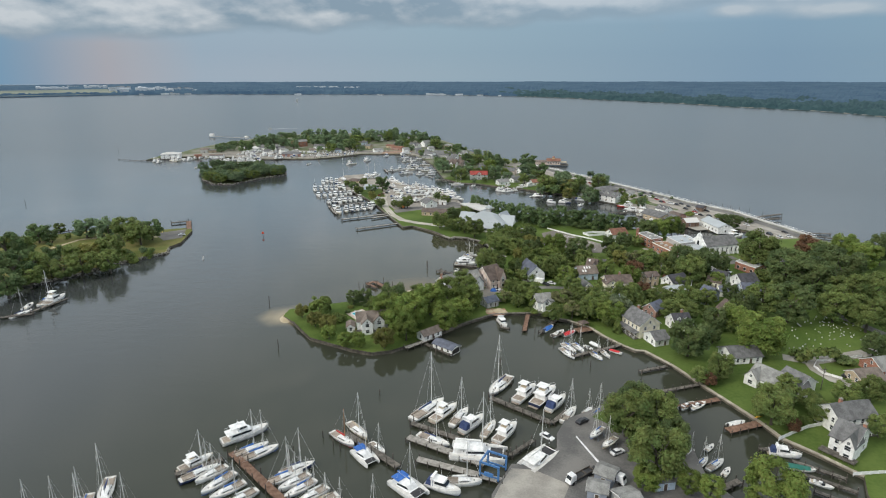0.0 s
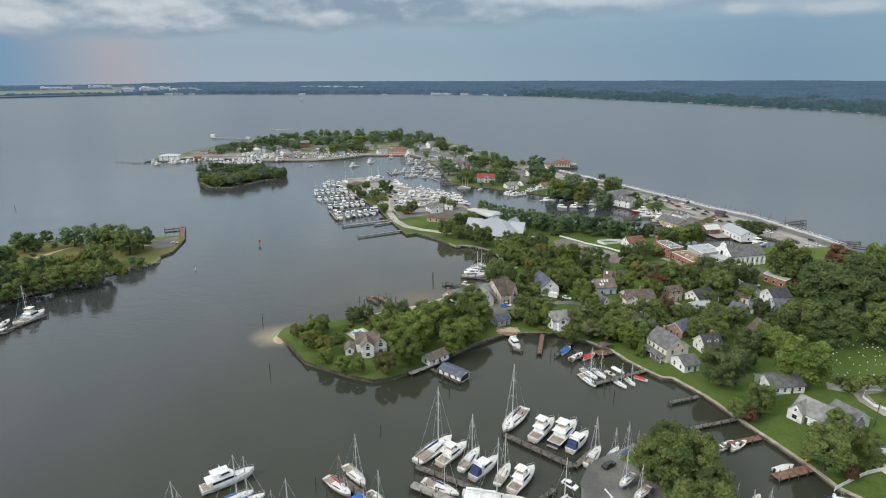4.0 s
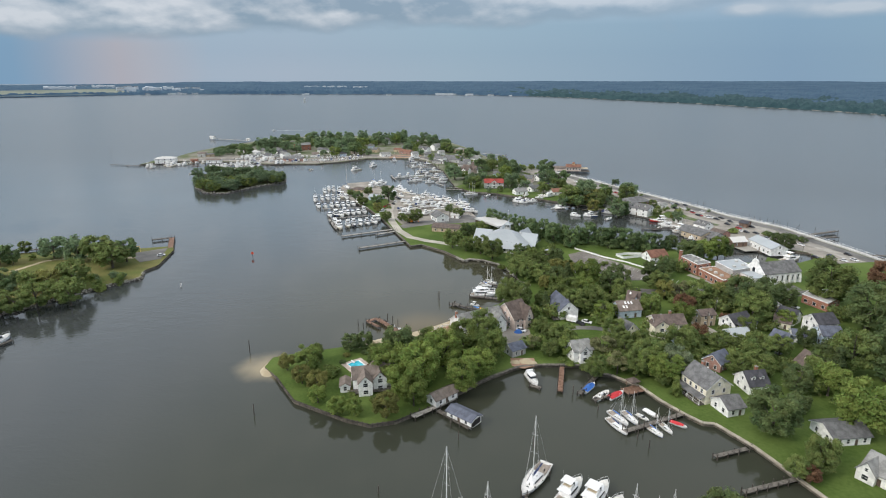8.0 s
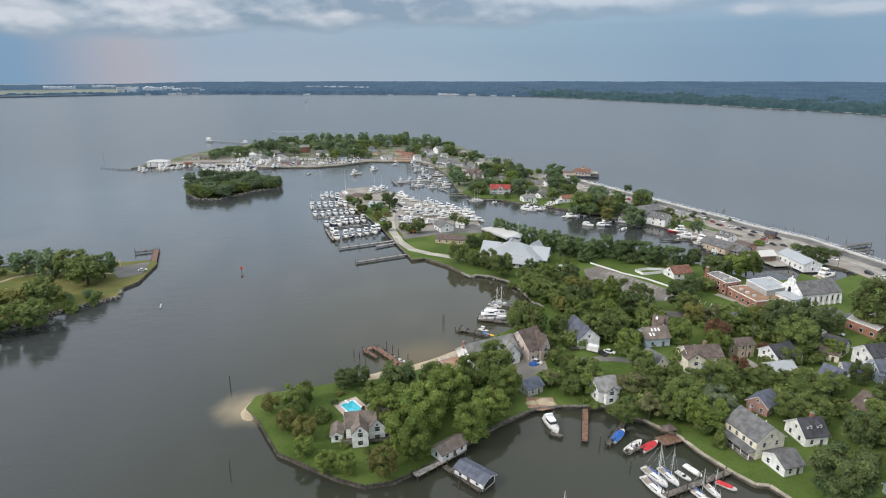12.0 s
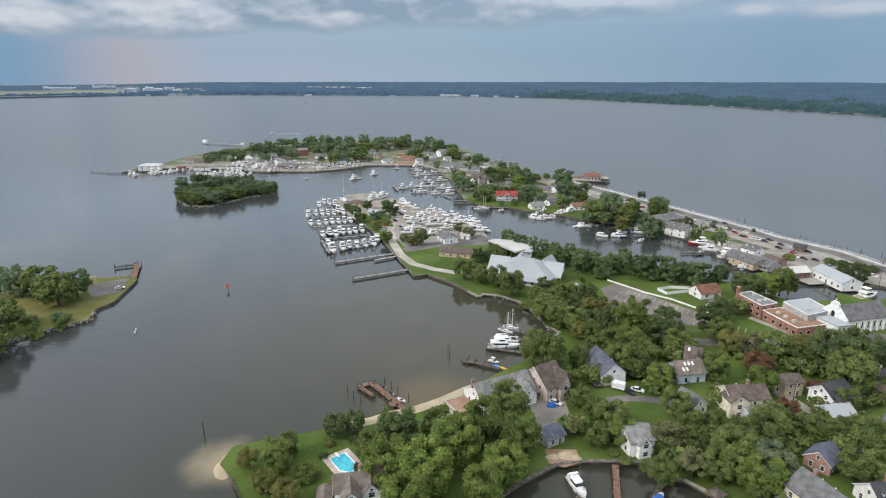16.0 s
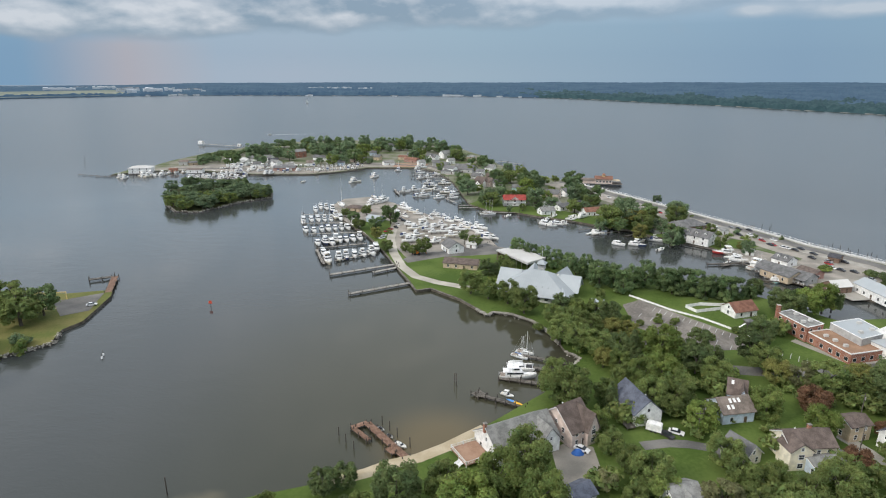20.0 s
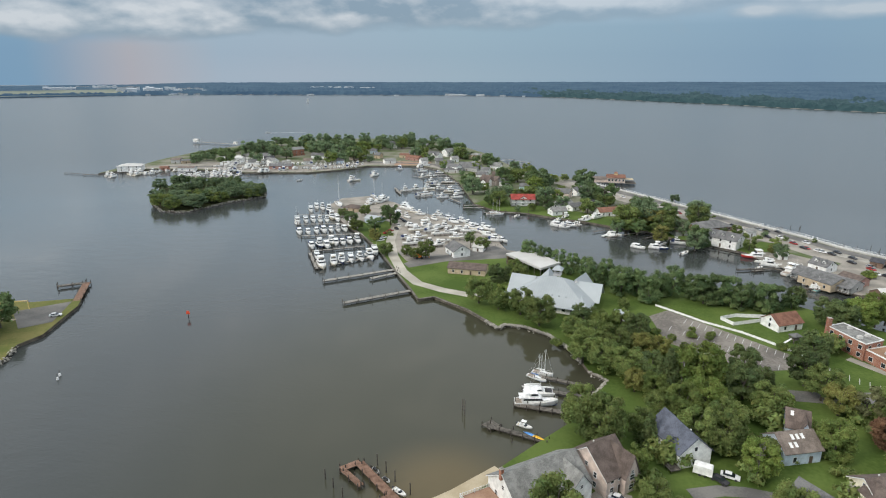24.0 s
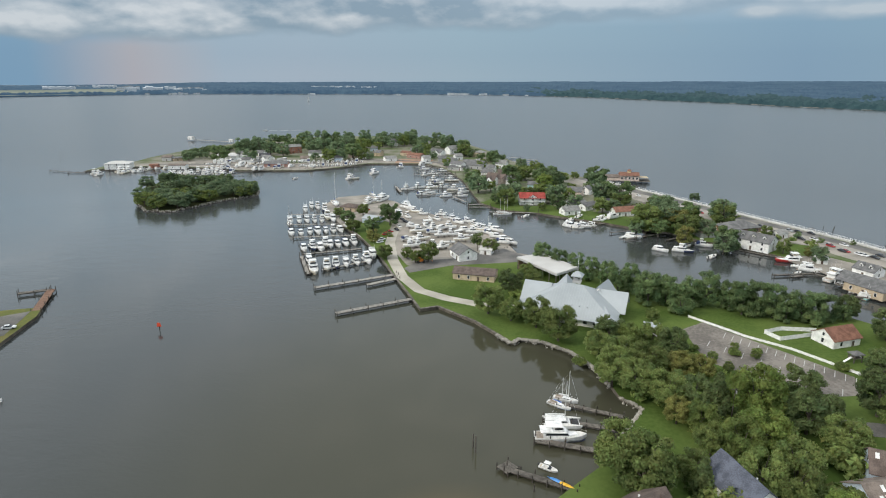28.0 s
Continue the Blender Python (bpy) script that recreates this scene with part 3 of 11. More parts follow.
class Solid:
    """Gathers boxes, prisms and tubes into one mesh."""

    def __init__(self):
        self.v, self.f = [], []

    def box(self, x0, y0, z0, x1, y1, z1):
        k = len(self.v)
        self.v += [(x, y, z) for z in (z0, z1) for x, y in ((x0, y0), (x1, y0), (x1, y1), (x0, y1))]
        self.f += [tuple(k + i for i in q) for q in ((3, 2, 1, 0), (4, 5, 6, 7), (0, 1, 5, 4), (1, 2, 6, 5), (2, 3, 7, 6), (3, 0, 4, 7))]
        return self

    def prism(self, outline, axis, a, b):
        """An outline of two coordinates drawn out along an axis from a to b."""
        k, n = len(self.v), len(outline)
        for d in (a, b):
            for p, q in outline:
                self.v.append((d, p, q) if axis == "x" else (p, d, q) if axis == "y" else (p, q, d))
        self.f += [tuple(k + i for i in range(n))[::-1], tuple(k + n + i for i in range(n))]
        self.f += [(k + i, k + (i + 1) % n, k + n + (i + 1) % n, k + n + i) for i in range(n)]
        return self

    def rod(self, a, b, r, r2=None, sides=6):
        a, b = Vector(a), Vector(b)
        q = (b - a).to_track_quat("Z", "Y")
        k = len(self.v)
        for p, rad in ((a, r), (b, r if r2 is None else r2)):
            for s in range(sides):
                w = 2 * math.pi * s / sides
                self.v.append(tuple(p + q @ Vector((rad * math.cos(w), rad * math.sin(w), 0))))
        self.f += [(k + s, k + (s + 1) % sides, k + sides + (s + 1) % sides, k + sides + s) for s in range(sides)]
        self.f += [tuple(k + s for s in range(sides))[::-1], tuple(k + sides + s for s in range(sides))]
        return self

    def quad(self, *points):
        k = len(self.v)
        self.v += list(points)
        self.f.append(tuple(range(k, k + len(points))))
        return self

    def mesh(self, name, mat, smooth=False):
        me = mesh_from(name, self.v, self.f, mat, smooth=smooth)
        bm = bmesh.new()
        bm.from_mesh(me)
        bmesh.ops.recalc_face_normals(bm, faces=bm.faces)
        bm.to_mesh(me)
        bm.free()
        return me


def far_beach():
    """Broken strips of pale sand below the far woods."""
    rng, s = random.Random(17), Solid()
    for k in range(80):
        b = rng.uniform(-20, 37)
        d = np.interp(b, [k for k, _ in FAR_BANK], [v for _, v in FAR_BANK]) - 2
        long, b = rng.uniform(8, 34) * (1 if b > 12 else 0.5), radians(b)
        c, t = Vector((d * math.sin(b), d * math.cos(b))), Vector((math.cos(b), -math.sin(b)))
        p, q = c - t * long / 2, c + t * long / 2
        s.prism([tuple(p), tuple(q), tuple(q * 1.004), tuple(p * 1.004)], "z", -0.5, rng.uniform(0.5, 1.3))
    tagged(new("beach_far_bank", s.mesh("far_beach", CONCRETE)), "pale sandy strips along the far bank", "beach", kind="structure")


far_beach()


shape_kept = {}


def shared(key, make):
    if key not in shape_kept:
        shape_kept[key] = make()
    return shape_kept[key]

lay("road_cemetery", ribbon([(136.1, 213), (144, 209.2), (157, 212.2), (180.2, 219.3), (203.8, 225.7)], 5.5), CONCRETE, "pale concrete lane beside the cemetery", 0.05, "road")
lay("road_hill", ribbon([(181.9, 268.3), (186.7, 250.4), (193.5, 231.2), (198.8, 219.4)], 5), ASPHALT, "grey asphalt lane above the cemetery", 0.05, "road")
lay("road_drive", ribbon([(145, 210.2), (143.2, 202.3), (145, 195), (150.8, 189.7)], 5), CONCRETE, "pale curving driveway", 0.06, "road")
lay("road_lane", ribbon([(107.1, 299.8), (110.9, 289.5), (113.4, 275.9), (114.9, 263.1)], 4.5), CONCRETE, "pale concrete lane between houses", 0.05, "road")
lay("road_school", ribbon([(83.9, 341.3), (93.2, 338.5), (106.2, 336.8), (124.7, 337.4), (147.3, 341.2), (180, 345.3)], 7), ASPHALT, "grey asphalt street before the school", 0.05, "road")
lay("road_church", ribbon([(166.9, 334.9), (184.8, 338.1), (208.1, 340.8)], 7), ASPHALT, "grey asphalt street past the church", 0.06, "road")
lay("forecourt", [(19.0, 287.8), (24.7, 292.0), (31.5, 289.5), (31.5, 280.1), (30.5, 271.1), (19.2, 271)], GRAVEL, "grey asphalt forecourt of the beach house", 0.03)
lay("road_private", ribbon([(46.0, 290.4), (53.9, 292.0), (60, 291.6), (66, 290), (70, 283.7), (77.6, 272.6), (81.4, 270)], 4), ASPHALT, "grey asphalt drive among the houses", 0.05, "road")
lay("terrace", [(20.6, 262.2), (30, 262.4), (30.3, 256.3), (25.2, 254), (20.6, 255.7)], PAVERS, "red-brown paved terrace above the seawall", 0.04)
lay("parking_lot", [(69.7, 401.6), (79.5, 408.3), (110.8, 366.8), (106.9, 355.8), (90.8, 353.6), (81.3, 364.3), (68.4, 375.9)], LOT, "worn grey parking lot beside the lawn", 0.03)
lay("school_walk", [(128.3, 363.8), (131.3, 365.8), (142.8, 345.2), (154.3, 348.9), (155.3, 346.7), (140.9, 342)], CONCRETE, "pale concrete walk before the school", 0.03)
lay("marina_ground", SHORE_BAY[-3:] + SHORE_MARINA[:12] + [(0, 478), (-40, 474), (-50, 500), (-57, 540), (-70, 556), (-86, 570)], GRAVEL, "worn gravel marina ground", 0.02)
lay("road_marina", ribbon([(-51.1, 560.4), (-54.1, 536.5), (-53.5, 514.3), (-48.2, 482.9), (-40.7, 456.8), (-31.5, 439.1), (-19.3, 430), (1.7, 420.1)], 5.5), PALE_GRAVEL, "pale gravel marina road", 0.055, "road")
lay("marina_yard", [(-64.4, 604.7), (-58.4, 608.7), (-35.3, 588.2), (-12.1, 562), (4.2, 538.9), (10.5, 521.6), (6.4, 505.5), (-18, 488.9), (-38, 481.4), (-45.4, 503.4), (-50.7, 532.7), (-55.7, 563.2)], GRAVEL, "worn gravel boatyard", 0.03)
lay("marina_apron", [(-41.1, 469.4), (-35.1, 481.5), (-17.9, 486), (9.5, 505.6), (19.1, 493.4), (22.4, 483.7), (10.7, 480.5), (-17.7, 474.8), (-37.8, 462.7)], ASPHALT, "grey asphalt apron behind the marina office", 0.04)
lay("marina_head", [(-104.5, 603), (-99.4, 622.6), (-88.3, 627.1), (-66.2, 620), (-57.3, 583.9), (-58.1, 552.8), (-69.8, 559.6), (-81.8, 569.9), (-90.4, 575.9)], GRAVEL, "pale paved head of the marina", 0.04)
lay("marina_lawn", [(-80, 541), (-72, 560), (-64.5, 567), (-57.5, 560), (-57, 543), (-58, 512), (-62, 504), (-67, 520)], GRASS, "green lawn beside the marina slips", 0.05)
lay("strip_lot", [(167.3, 511.9), (192.8, 474.3), (171.6, 442.8), (163, 455.4), (159.6, 476.4), (153.9, 489)], GRAVEL, "worn pavement around the dockside shops", 0.04)
lay("strip_yard", [(168, 438), (190, 472), (200, 482), (213, 452), (222, 440), (230, 418), (222, 409), (212, 418), (184, 431), (176, 430)], GRAVEL, "worn tan pavement behind the dockside shops", 0.035)
lay("strip_lawn", [(164.9, 509.2), (172.8, 521.2), (182.2, 516.8), (182.4, 503.2), (172.6, 496.4), (165.3, 498.2)], GRASS, "small green lawn beside the long hall", 0.06)
lay("strip_lot_south", [(154.9, 561.6), (176.5, 529.5), (166.9, 514.1), (147.7, 544.7)], GRAVEL, "worn pavement beside the long hall", 0.045)
lay("wharf", [(-86, 824), (-51, 825), (-44, 850), (-84, 856)], PAVERS, "brick-red wharf paving on the island", 0.04)
lay("road_island", ribbon([(-341.5, 803.5), (-303.2, 805.3), (-260.3, 803.2), (-210.8, 797.6), (-168.1, 815.7), (-125.2, 847.9), (-87.1, 845.2), (-40.3, 831.3), (-16.5, 783.5)], 7), ASPHALT, "grey island wharf street", 0.045, "road")
lay("barn_yard", [(178.1, 428.5), (203.9, 441), (223.3, 422.7), (213.9, 415.4), (183.3, 411)], CONCRETE, "grey paved yard round the boat barn", 0.04)
lay("park_lot", [(-202.5, 396.8), (-184.8, 409.4), (-178.5, 386.8), (-187.6, 379.6)], ASPHALT, "grey asphalt lot at the park point", 0.04)
lay("park_track", ribbon([(-251.2, 360.4), (-245, 380.4), (-227.6, 390.6), (-195.3, 388)], 2.5), SAND, "bare earth track in the park", 0.05, "road")
lay("yard_verge", [(49.4, 169.8), (59.8, 178.9), (78.6, 172), (76, 154), (65.5, 142.1), (57.9, 151.2), (57.8, 162.2)], GRASS, "rough grass verge behind the creek trees", 0.05)
# sandy beaches along the water
lay("beach", ribbon([Vector(p) + Vector((0.4, -0.6)) for p in SHORE_BEACH[:6]], 4.2), SAND, "pale sandy beach beside the lawn", 0.02)
lay("wash_slab", [(19.8, 143.4), (26.2, 142.7), (35.1, 136.4), (31.7, 129.3), (13, 129.3), (16.8, 137.8)], CONCRETE, "pale concrete slab at the boat lift", 0.04)
lay("island_wharf", [(-362, 786), (-337, 793), (-306, 791), (-263, 785), (-235, 772), (-202, 774), (-168, 775), (-140, 795), (-116, 823), (-84, 825), (-53, 826), (-33, 800), (-21, 770), (-8, 776), (-22, 812), (-50, 852), (-88, 856), (-126, 858), (-170, 826), (-210, 808), (-240, 836), (-300, 842), (-345, 815)], GRAVEL, "worn pale island wharf pavement", 0.03)
RIVER_WALK = [(102, 737.2), (126.5, 693.5), (151.8, 643.6), (174.2, 597.4), (192.6, 559.7), (207.8, 528.2), (215.4, 507.5), (238.9, 469.9), (252.9, 412.9), (256.6, 391.8)]
lay("ground_island", SHORE_STRIP[14:] + SHORE_ISLAND + [(205, 450), (165, 525), (115, 570), (60, 612), (15, 648)], TOWN, "worn paved and grassy island ground", 0.012)


def inland(line, far):
    pts = [Vector(p) for p in line]
    made = []
    for i, p in enumerate(pts):
        d = (pts[min(i + 1, len(pts) - 1)] - pts[max(i - 1, 0)]).normalized()
        made.append(p + Vector((d.y, -d.x)) * far)
    return made


lay("road_strip_lane", ribbon(inland(RIVER_WALK, 15.5), 6.5), CONCRETE, "pale concrete lane along the strip", 0.05, "road")
lay("road_strip", ribbon(inland(RIVER_WALK, 6.8), 8.0), ASPHALT, "grey asphalt street along the river walk", 0.05, "road")
lay("strip_ground", ribbon(inland(RIVER_WALK, 21.0), 21.0), GRAVEL, "worn tan pavement along the strip", 0.03)
FENCE_LOT = [(75.9, 413), (86.2, 400.2), (90, 395), (101, 385.4), (106.9, 377.3), (114.4, 366.2)]
FENCE_YARD = [(98.3, 398.8), (101, 392.8), (115.7, 397.3)]
FENCE_YARD_BACK = [(98.3, 398.8), (106, 401.9), (118.1, 400.9)]
FENCE_SHORE = [(103.9, 157), (109.5, 160), (117, 163.7), (124, 165.7)]
FENCE_LANE = [(148.1, 195), (143.4, 199.2), (143.4, 204.6), (147.4, 209.2), (153, 209.3), (167.9, 213.2)]
FENCE_ROAD = [(116, 140.6), (126.3, 141.6)]
CEMETERY = [(159.1, 247.7), (177.7, 257), (188.6, 241.7), (182.2, 227.2), (160.9, 218.1), (140.6, 215)]
POLES = [(65, 297.8, 9), (189.3, 262.6, 10), (175.4, 287.4, 10), (60.9, 340, 11), (67.1, 299.8, 9), (109.2, 290.4, 9), (63.9, 295.2, 9), (119.9, 307, 9), (135.7, 187.6, 9), (216.3, 406, 10), (97.2, 297.5, 8)]
CARS = [("w", 32.5, 157.9, -45), ("d", 45.3, 166.5, 36), ("w", 52.2, 150.3, 28), ("d", 151.6, 197.1, 20), ("d", 108.1, 240.4, -77), ("g", 106.5, 241.6, -77), ("d", 55, 295.4, -52), ("w", 58.3, 296.9, -28), ("w", 27.8, 287.6, -34), ("r", 163.4, 324.4, 35), ("w", 162.2, 317.1, -54), ("d", 189.4, 546.4, -71), ("d", 182.4, 530.9, -70), ("w", 189.6, 530, -71), ("r", 191, 516.2, -70), ("d", 191.3, 506.4, -70), ("w", 196.4, 500.5, -72), ("d", 200.8, 494.7, -71), ("g", 185.4, 548.9, -72), ("d", 195.1, 542.7, -74), ("w", 136.9, 624.7, -69), ("d", 131.1, 632.4, -69), ("r", 150.5, 596, -69), ("w", 156.3, 589.5, -70)]
CARS_TOWN = [("w", 124.5, 653.3, -69), ("d", 173.2, 559.5, -72), ("w", 175.7, 554, -71), ("d", 210.2, 416.7, -66), ("d", 219.4, 397.8, -67), ("d", 229.2, 398.1, -68), ("d", 205.2, 456.2, -67), ("r", 205.1, 467.5, -68), ("g", 211.8, 440.6, -67), ("w", 232.6, 391.2, -67), ("r", -56.2, 536.4, 48), ("r", -57.9, 531.2, 47), ("w", -58.7, 520, 47), ("w", -59.2, 514.1, 47), ("w", -52.2, 550.2, -59), ("d", -52.7, 541.9, -57), ("r", -92.3, 596.3, -49), ("r", -79.3, 596.8, -50), ("d", -51.8, 568, -51), ("d", -49.1, 562, -49), ("d", 230.2, 400, -68), ("d", 243, 403.8, -71), ("w", 239.7, 392.3, -70), ("w", -180.9, 392.6, 24), ("w", 188.3, 266.2, -73), ("d", 109.1, 343.2, 12), ("d", 108.8, 343.1, 11)]
BUOY = (-125.6, 395.6)
LIFT = (14.3, 140.9)
TRUCK = (37.4, 138.3)
CRANE = (47.6, 138.4)
PIERHOUSE = (130.1, 726.8)
CAMPER = (51.9, 298.2)
PLAY = (117.6, 377.7)
GATE = (-197.6, 399.9)
ORANGE = (-33.5, 478.7)
KAYAK1 = (9.8, 314.2)
KAYAK2 = (11.5, 312.9)
KAYAK3 = (104.9, 170.4)
GAZEBO = (62.8, 241.6)
BUOY2 = (-146.7, 342.5)
BUOY3 = (-147.7, 345.2)
SAILER = (-568.7, 2353.7)
BLUEPILE = (26.3, 286.2)
FAR_HILL = [(-32.45, 4062, 117, 11.7, 17), (-33.11, 4085, 98, 11.8, 17), (-31.28, 4466, 86, 8.6, 17), (-29.71, 4182, 121, 18.1, 17), (-27.98, 3925, 113, 15.1, 17), (-26.10, 3522, 88, 20.3, 17), (-24.89, 3723, 54, 14.3, 17), (-23.34, 3752, 126, 9.0, 17), (-12.92, 3945, 95, 9.5, 17), (-10.89, 3861, 149, 11.1, 17), (-8.56, 3784, 91, 9.1, 17), (-1.19, 4600, 111, 11.1, 17), (-27.68, 3671, 46, 8.8, 17), (-28.51, 3693, 39, 7.1, 17), (-24.25, 3482, 40, 8.4, 17), (-22.22, 3444, 20, 5.0, 17)]
FAR_SHORE = [(-25.93, 3369, 113, 9.7, 0.5), (-23.39, 3358, 97, 9.7, 0.5), (-24.62, 3341, 39, 8.0, 0.5), (-27.32, 3402, 49, 6.5, 0.5), (-28.15, 3382, 26, 6.5, 0.5), (-28.87, 3401, 29, 6.5, 0.5), (-29.69, 3423, 36, 6.6, 0.5), (-26.47, 3340, 22, 6.4, 0.5), (-11.17, 3330, 48, 8.0, 0.5), (-10.27, 3325, 38, 8.0, 0.5), (-9.36, 3321, 64, 8.0, 0.5), (-12.32, 3251, 31, 7.8, 0.5), (-13.47, 3138, 33, 6.0, 0.5), (-5.97, 3063, 22, 5.9, 0.5)]
FAR_COTTAGES = [(-2.12, 3185, 92, 9.2, 0.5), (-0.39, 3109, 135, 10.5, 0.5), (1.48, 3079, 38, 7.4, 0.5), (3.47, 3053, 29, 5.9, 0.5), (5.33, 2994, 17, 5.8, 0.5), (32.12, 2269, 24, 5.5, 0.5), (34.95, 2178, 42, 7.3, 0.5), (29.53, 2313, 13, 4.4, 0.5), (26.80, 2386, 16, 4.6, 0.5), (23.04, 2502, 14, 4.8, 0.5)]

# ---- houses ----
def paint(name, a, rough=0.7, **more):
    b = tuple(min(1.0, c * 1.14 + 0.01) for c in a)
    return surface(name, tuple(c * 0.86 for c in a), b, rough, 0.7, 5.0, 0.15, vary=0.04, **more)


def shingle(name, a):
    m = surface(name, tuple(c * 0.75 for c in a), tuple(c * 1.3 for c in a), 0.85, 0.5, 3.5, 0.5, vary=0.08, wear=0.6, spec=0.25)
    return m


def brick(name, a, b, mortar=(0.36, 0.33, 0.30)):
    m = surface(name, a, b, 0.9, 0.4, 4.0, 0.3, vary=0.05)
    nt, ln = m.node_tree.nodes, m.node_tree.links
    br = nt.new("ShaderNodeTexBrick")
    br.inputs["Scale"].default_value, br.inputs["Mortar Size"].default_value = 2.4, 0.012
    br.inputs["Mortar"].default_value = (*mortar, 1)
    co = nt.new("ShaderNodeTexCoord")
    mp = nt.new("ShaderNodeMapping")
    mp.inputs["Rotation"].default_value = (radians(90), 0, 0)
    ln.new(co.outputs["Object"], mp.inputs["Vector"])
    ln.new(mp.outputs[0], br.inputs["Vector"])
    hsv = nt["Hue/Saturation/Value"]
    ln.new(hsv.outputs[0], br.inputs["Color1"]), ln.new(hsv.outputs[0], br.inputs["Color2"])
    ln.new(br.outputs["Color"], nt["Principled BSDF"].inputs["Base Color"])
    return m


WALL = {
    "white": paint("white_siding", (0.77, 0.77, 0.75)),
    "cream": paint("cream_siding", (0.74, 0.69, 0.55)),
    "tan": paint("tan_siding", (0.46, 0.37, 0.26)),
    "pink": paint("pale_pink_siding", (0.58, 0.48, 0.42)),
    "blue": paint("pale_blue_siding", (0.47, 0.55, 0.64)),
    "slate": paint("slate_blue_siding", (0.23, 0.255, 0.30)),
    "grey": paint("grey_siding", (0.40, 0.40, 0.39)),
    "teal": paint("pale_teal_siding", (0.38, 0.55, 0.53)),
    "brick": brick("red_brick", (0.26, 0.10, 0.065), (0.38, 0.17, 0.11)),
    "rose": brick("rose_brick", (0.30, 0.16, 0.13), (0.40, 0.23, 0.19)),
    "yellow": paint("yellow_siding", (0.62, 0.50, 0.28)),
    "brown": paint("brown_siding", (0.17, 0.11, 0.08)),
}
ROOF = {
    "grey": shingle("grey_shingles", (0.135, 0.135, 0.135)),
    "light": shingle("light_grey_shingles", (0.215, 0.215, 0.205)),
    "dark": shingle("charcoal_shingles", (0.06, 0.06, 0.068)),
    "brown": shingle("brown_shingles", (0.118, 0.092, 0.080)),
    "tan": shingle("tan_shingles", (0.172, 0.142, 0.122)),
    "blue": shingle("slate_blue_shingles", (0.10, 0.11, 0.14)),
    "red": shingle("red_roofing", (0.27, 0.055, 0.045)),
    "rust": shingle("rust_brown_shingles", (0.20, 0.10, 0.07)),
    "white": surface("white_metal_roof", (0.50, 0.49, 0.465), (0.58, 0.57, 0.55), 0.6, 0.1, 3.0, 0.1, vary=0.08),
    "steel": surface("pale_steel_roof", (0.335, 0.365, 0.38), (0.385, 0.415, 0.43), 0.45, 0.12, 3.0, 0.1, vary=0.06),
    "gravel": surface("roof_gravel", (0.20, 0.12, 0.075), (0.30, 0.185, 0.12), 0.95, 0.2, 4.0, 0.3),
}
# near-black paint for the shade inside the boathouse entrance
ENTRY_SHADE = paint("dark_interior", (0.022, 0.020, 0.018), 0.9)
TRIM = paint("white_trim", (0.76, 0.76, 0.75), 0.5)
GLASS = bpy.data.materials.new("window_glass")
GLASS.use_nodes = True
glass_p = GLASS.node_tree.nodes["Principled BSDF"]
glass_p.inputs["Base Color"].default_value = (0.025, 0.03, 0.035, 1)
glass_p.inputs["Roughness"].default_value = 0.06
BRICKWORK = WALL["brick"]


def window_frame(w, h):
    def make():
        s, d = Solid(), 0.11
        s.box(-w / 2 - d, -0.03, -h / 2 - d, -w / 2, 0.06, h / 2 + d).box(w / 2, -0.03, -h / 2 - d, w / 2 + d, 0.06, h / 2 + d)
        s.box(-w / 2, -0.03, h / 2, w / 2, 0.06, h / 2 + d).box(-w / 2, -0.03, -h / 2 - d, w / 2, 0.09, -h / 2).box(-w / 2, 0.0, -0.04, w / 2, 0.05, 0.04)
        return s.mesh("window", TRIM)

    return shared(("frame", w, h), make)


def window(parent, x, y, z, turn, w=0.95, h=1.45, far=False):
    """A sash window in its frame; turn: the way that it faces, in degrees from +y. Far off, frame and pane are one mesh."""
    if far:
        def both():
            d, s = 0.11, Solid()
            s.box(-w / 2 - d, -0.03, -h / 2 - d, w / 2 + d, 0.03, h / 2 + d).box(-w / 2, 0.0, -h / 2, w / 2, 0.045, h / 2)
            return mesh_from("window", s.v, s.f, [TRIM, GLASS], [0] * 6 + [1] * 6)

        return part("window", shared(("far_window", w, h), both), parent, m=pose(x, y, z, 0, 0, turn))
    ob = part("window", window_frame(w, h), parent, m=pose(x, y, z, 0, 0, turn))
    part("pane", shared(("pane", w, h), lambda: Solid().box(-w / 2, -0.02, -h / 2, w / 2, 0.025, h / 2).mesh("pane", GLASS)), ob)
    return ob


def gable_roof(length, width, eave, ridge, over=0.45, thick=0.22):
    """Two slabs that meet at the ridge."""
    s, half = Solid(), width / 2
    rise = (ridge - eave) / half
    y1, z1 = half + over, eave - rise * over
    for k in (1, -1):
        s.prism([(0, ridge + 0.04), (k * y1, z1 + 0.04), (k * y1, z1 + 0.04 + thick), (0, ridge + 0.04 + thick * 1.1)], "x", -length / 2 - over, length / 2 + over)
    return s


def hip_roof(length, width, eave, ridge, over=0.5):
    x, y, r = length / 2 + over, width / 2 + over, max(0.3, length / 2 - width / 2)
    s = Solid()
    a, b, c, d = (-x, -y, eave), (x, -y, eave), (x, y, eave), (-x, y, eave)
    e, f = (-r, 0, ridge), (r, 0, ridge)
    s.v += [a, b, c, d, e, f]
    s.f += [(0, 1, 5, 4), (1, 2, 5), (2, 3, 4, 5), (3, 0, 4), (3, 2, 1, 0)]
    s.box(-x, -y, eave - 0.22, x, y, eave - 0.01)
    return s


house_rng = random.Random(4)


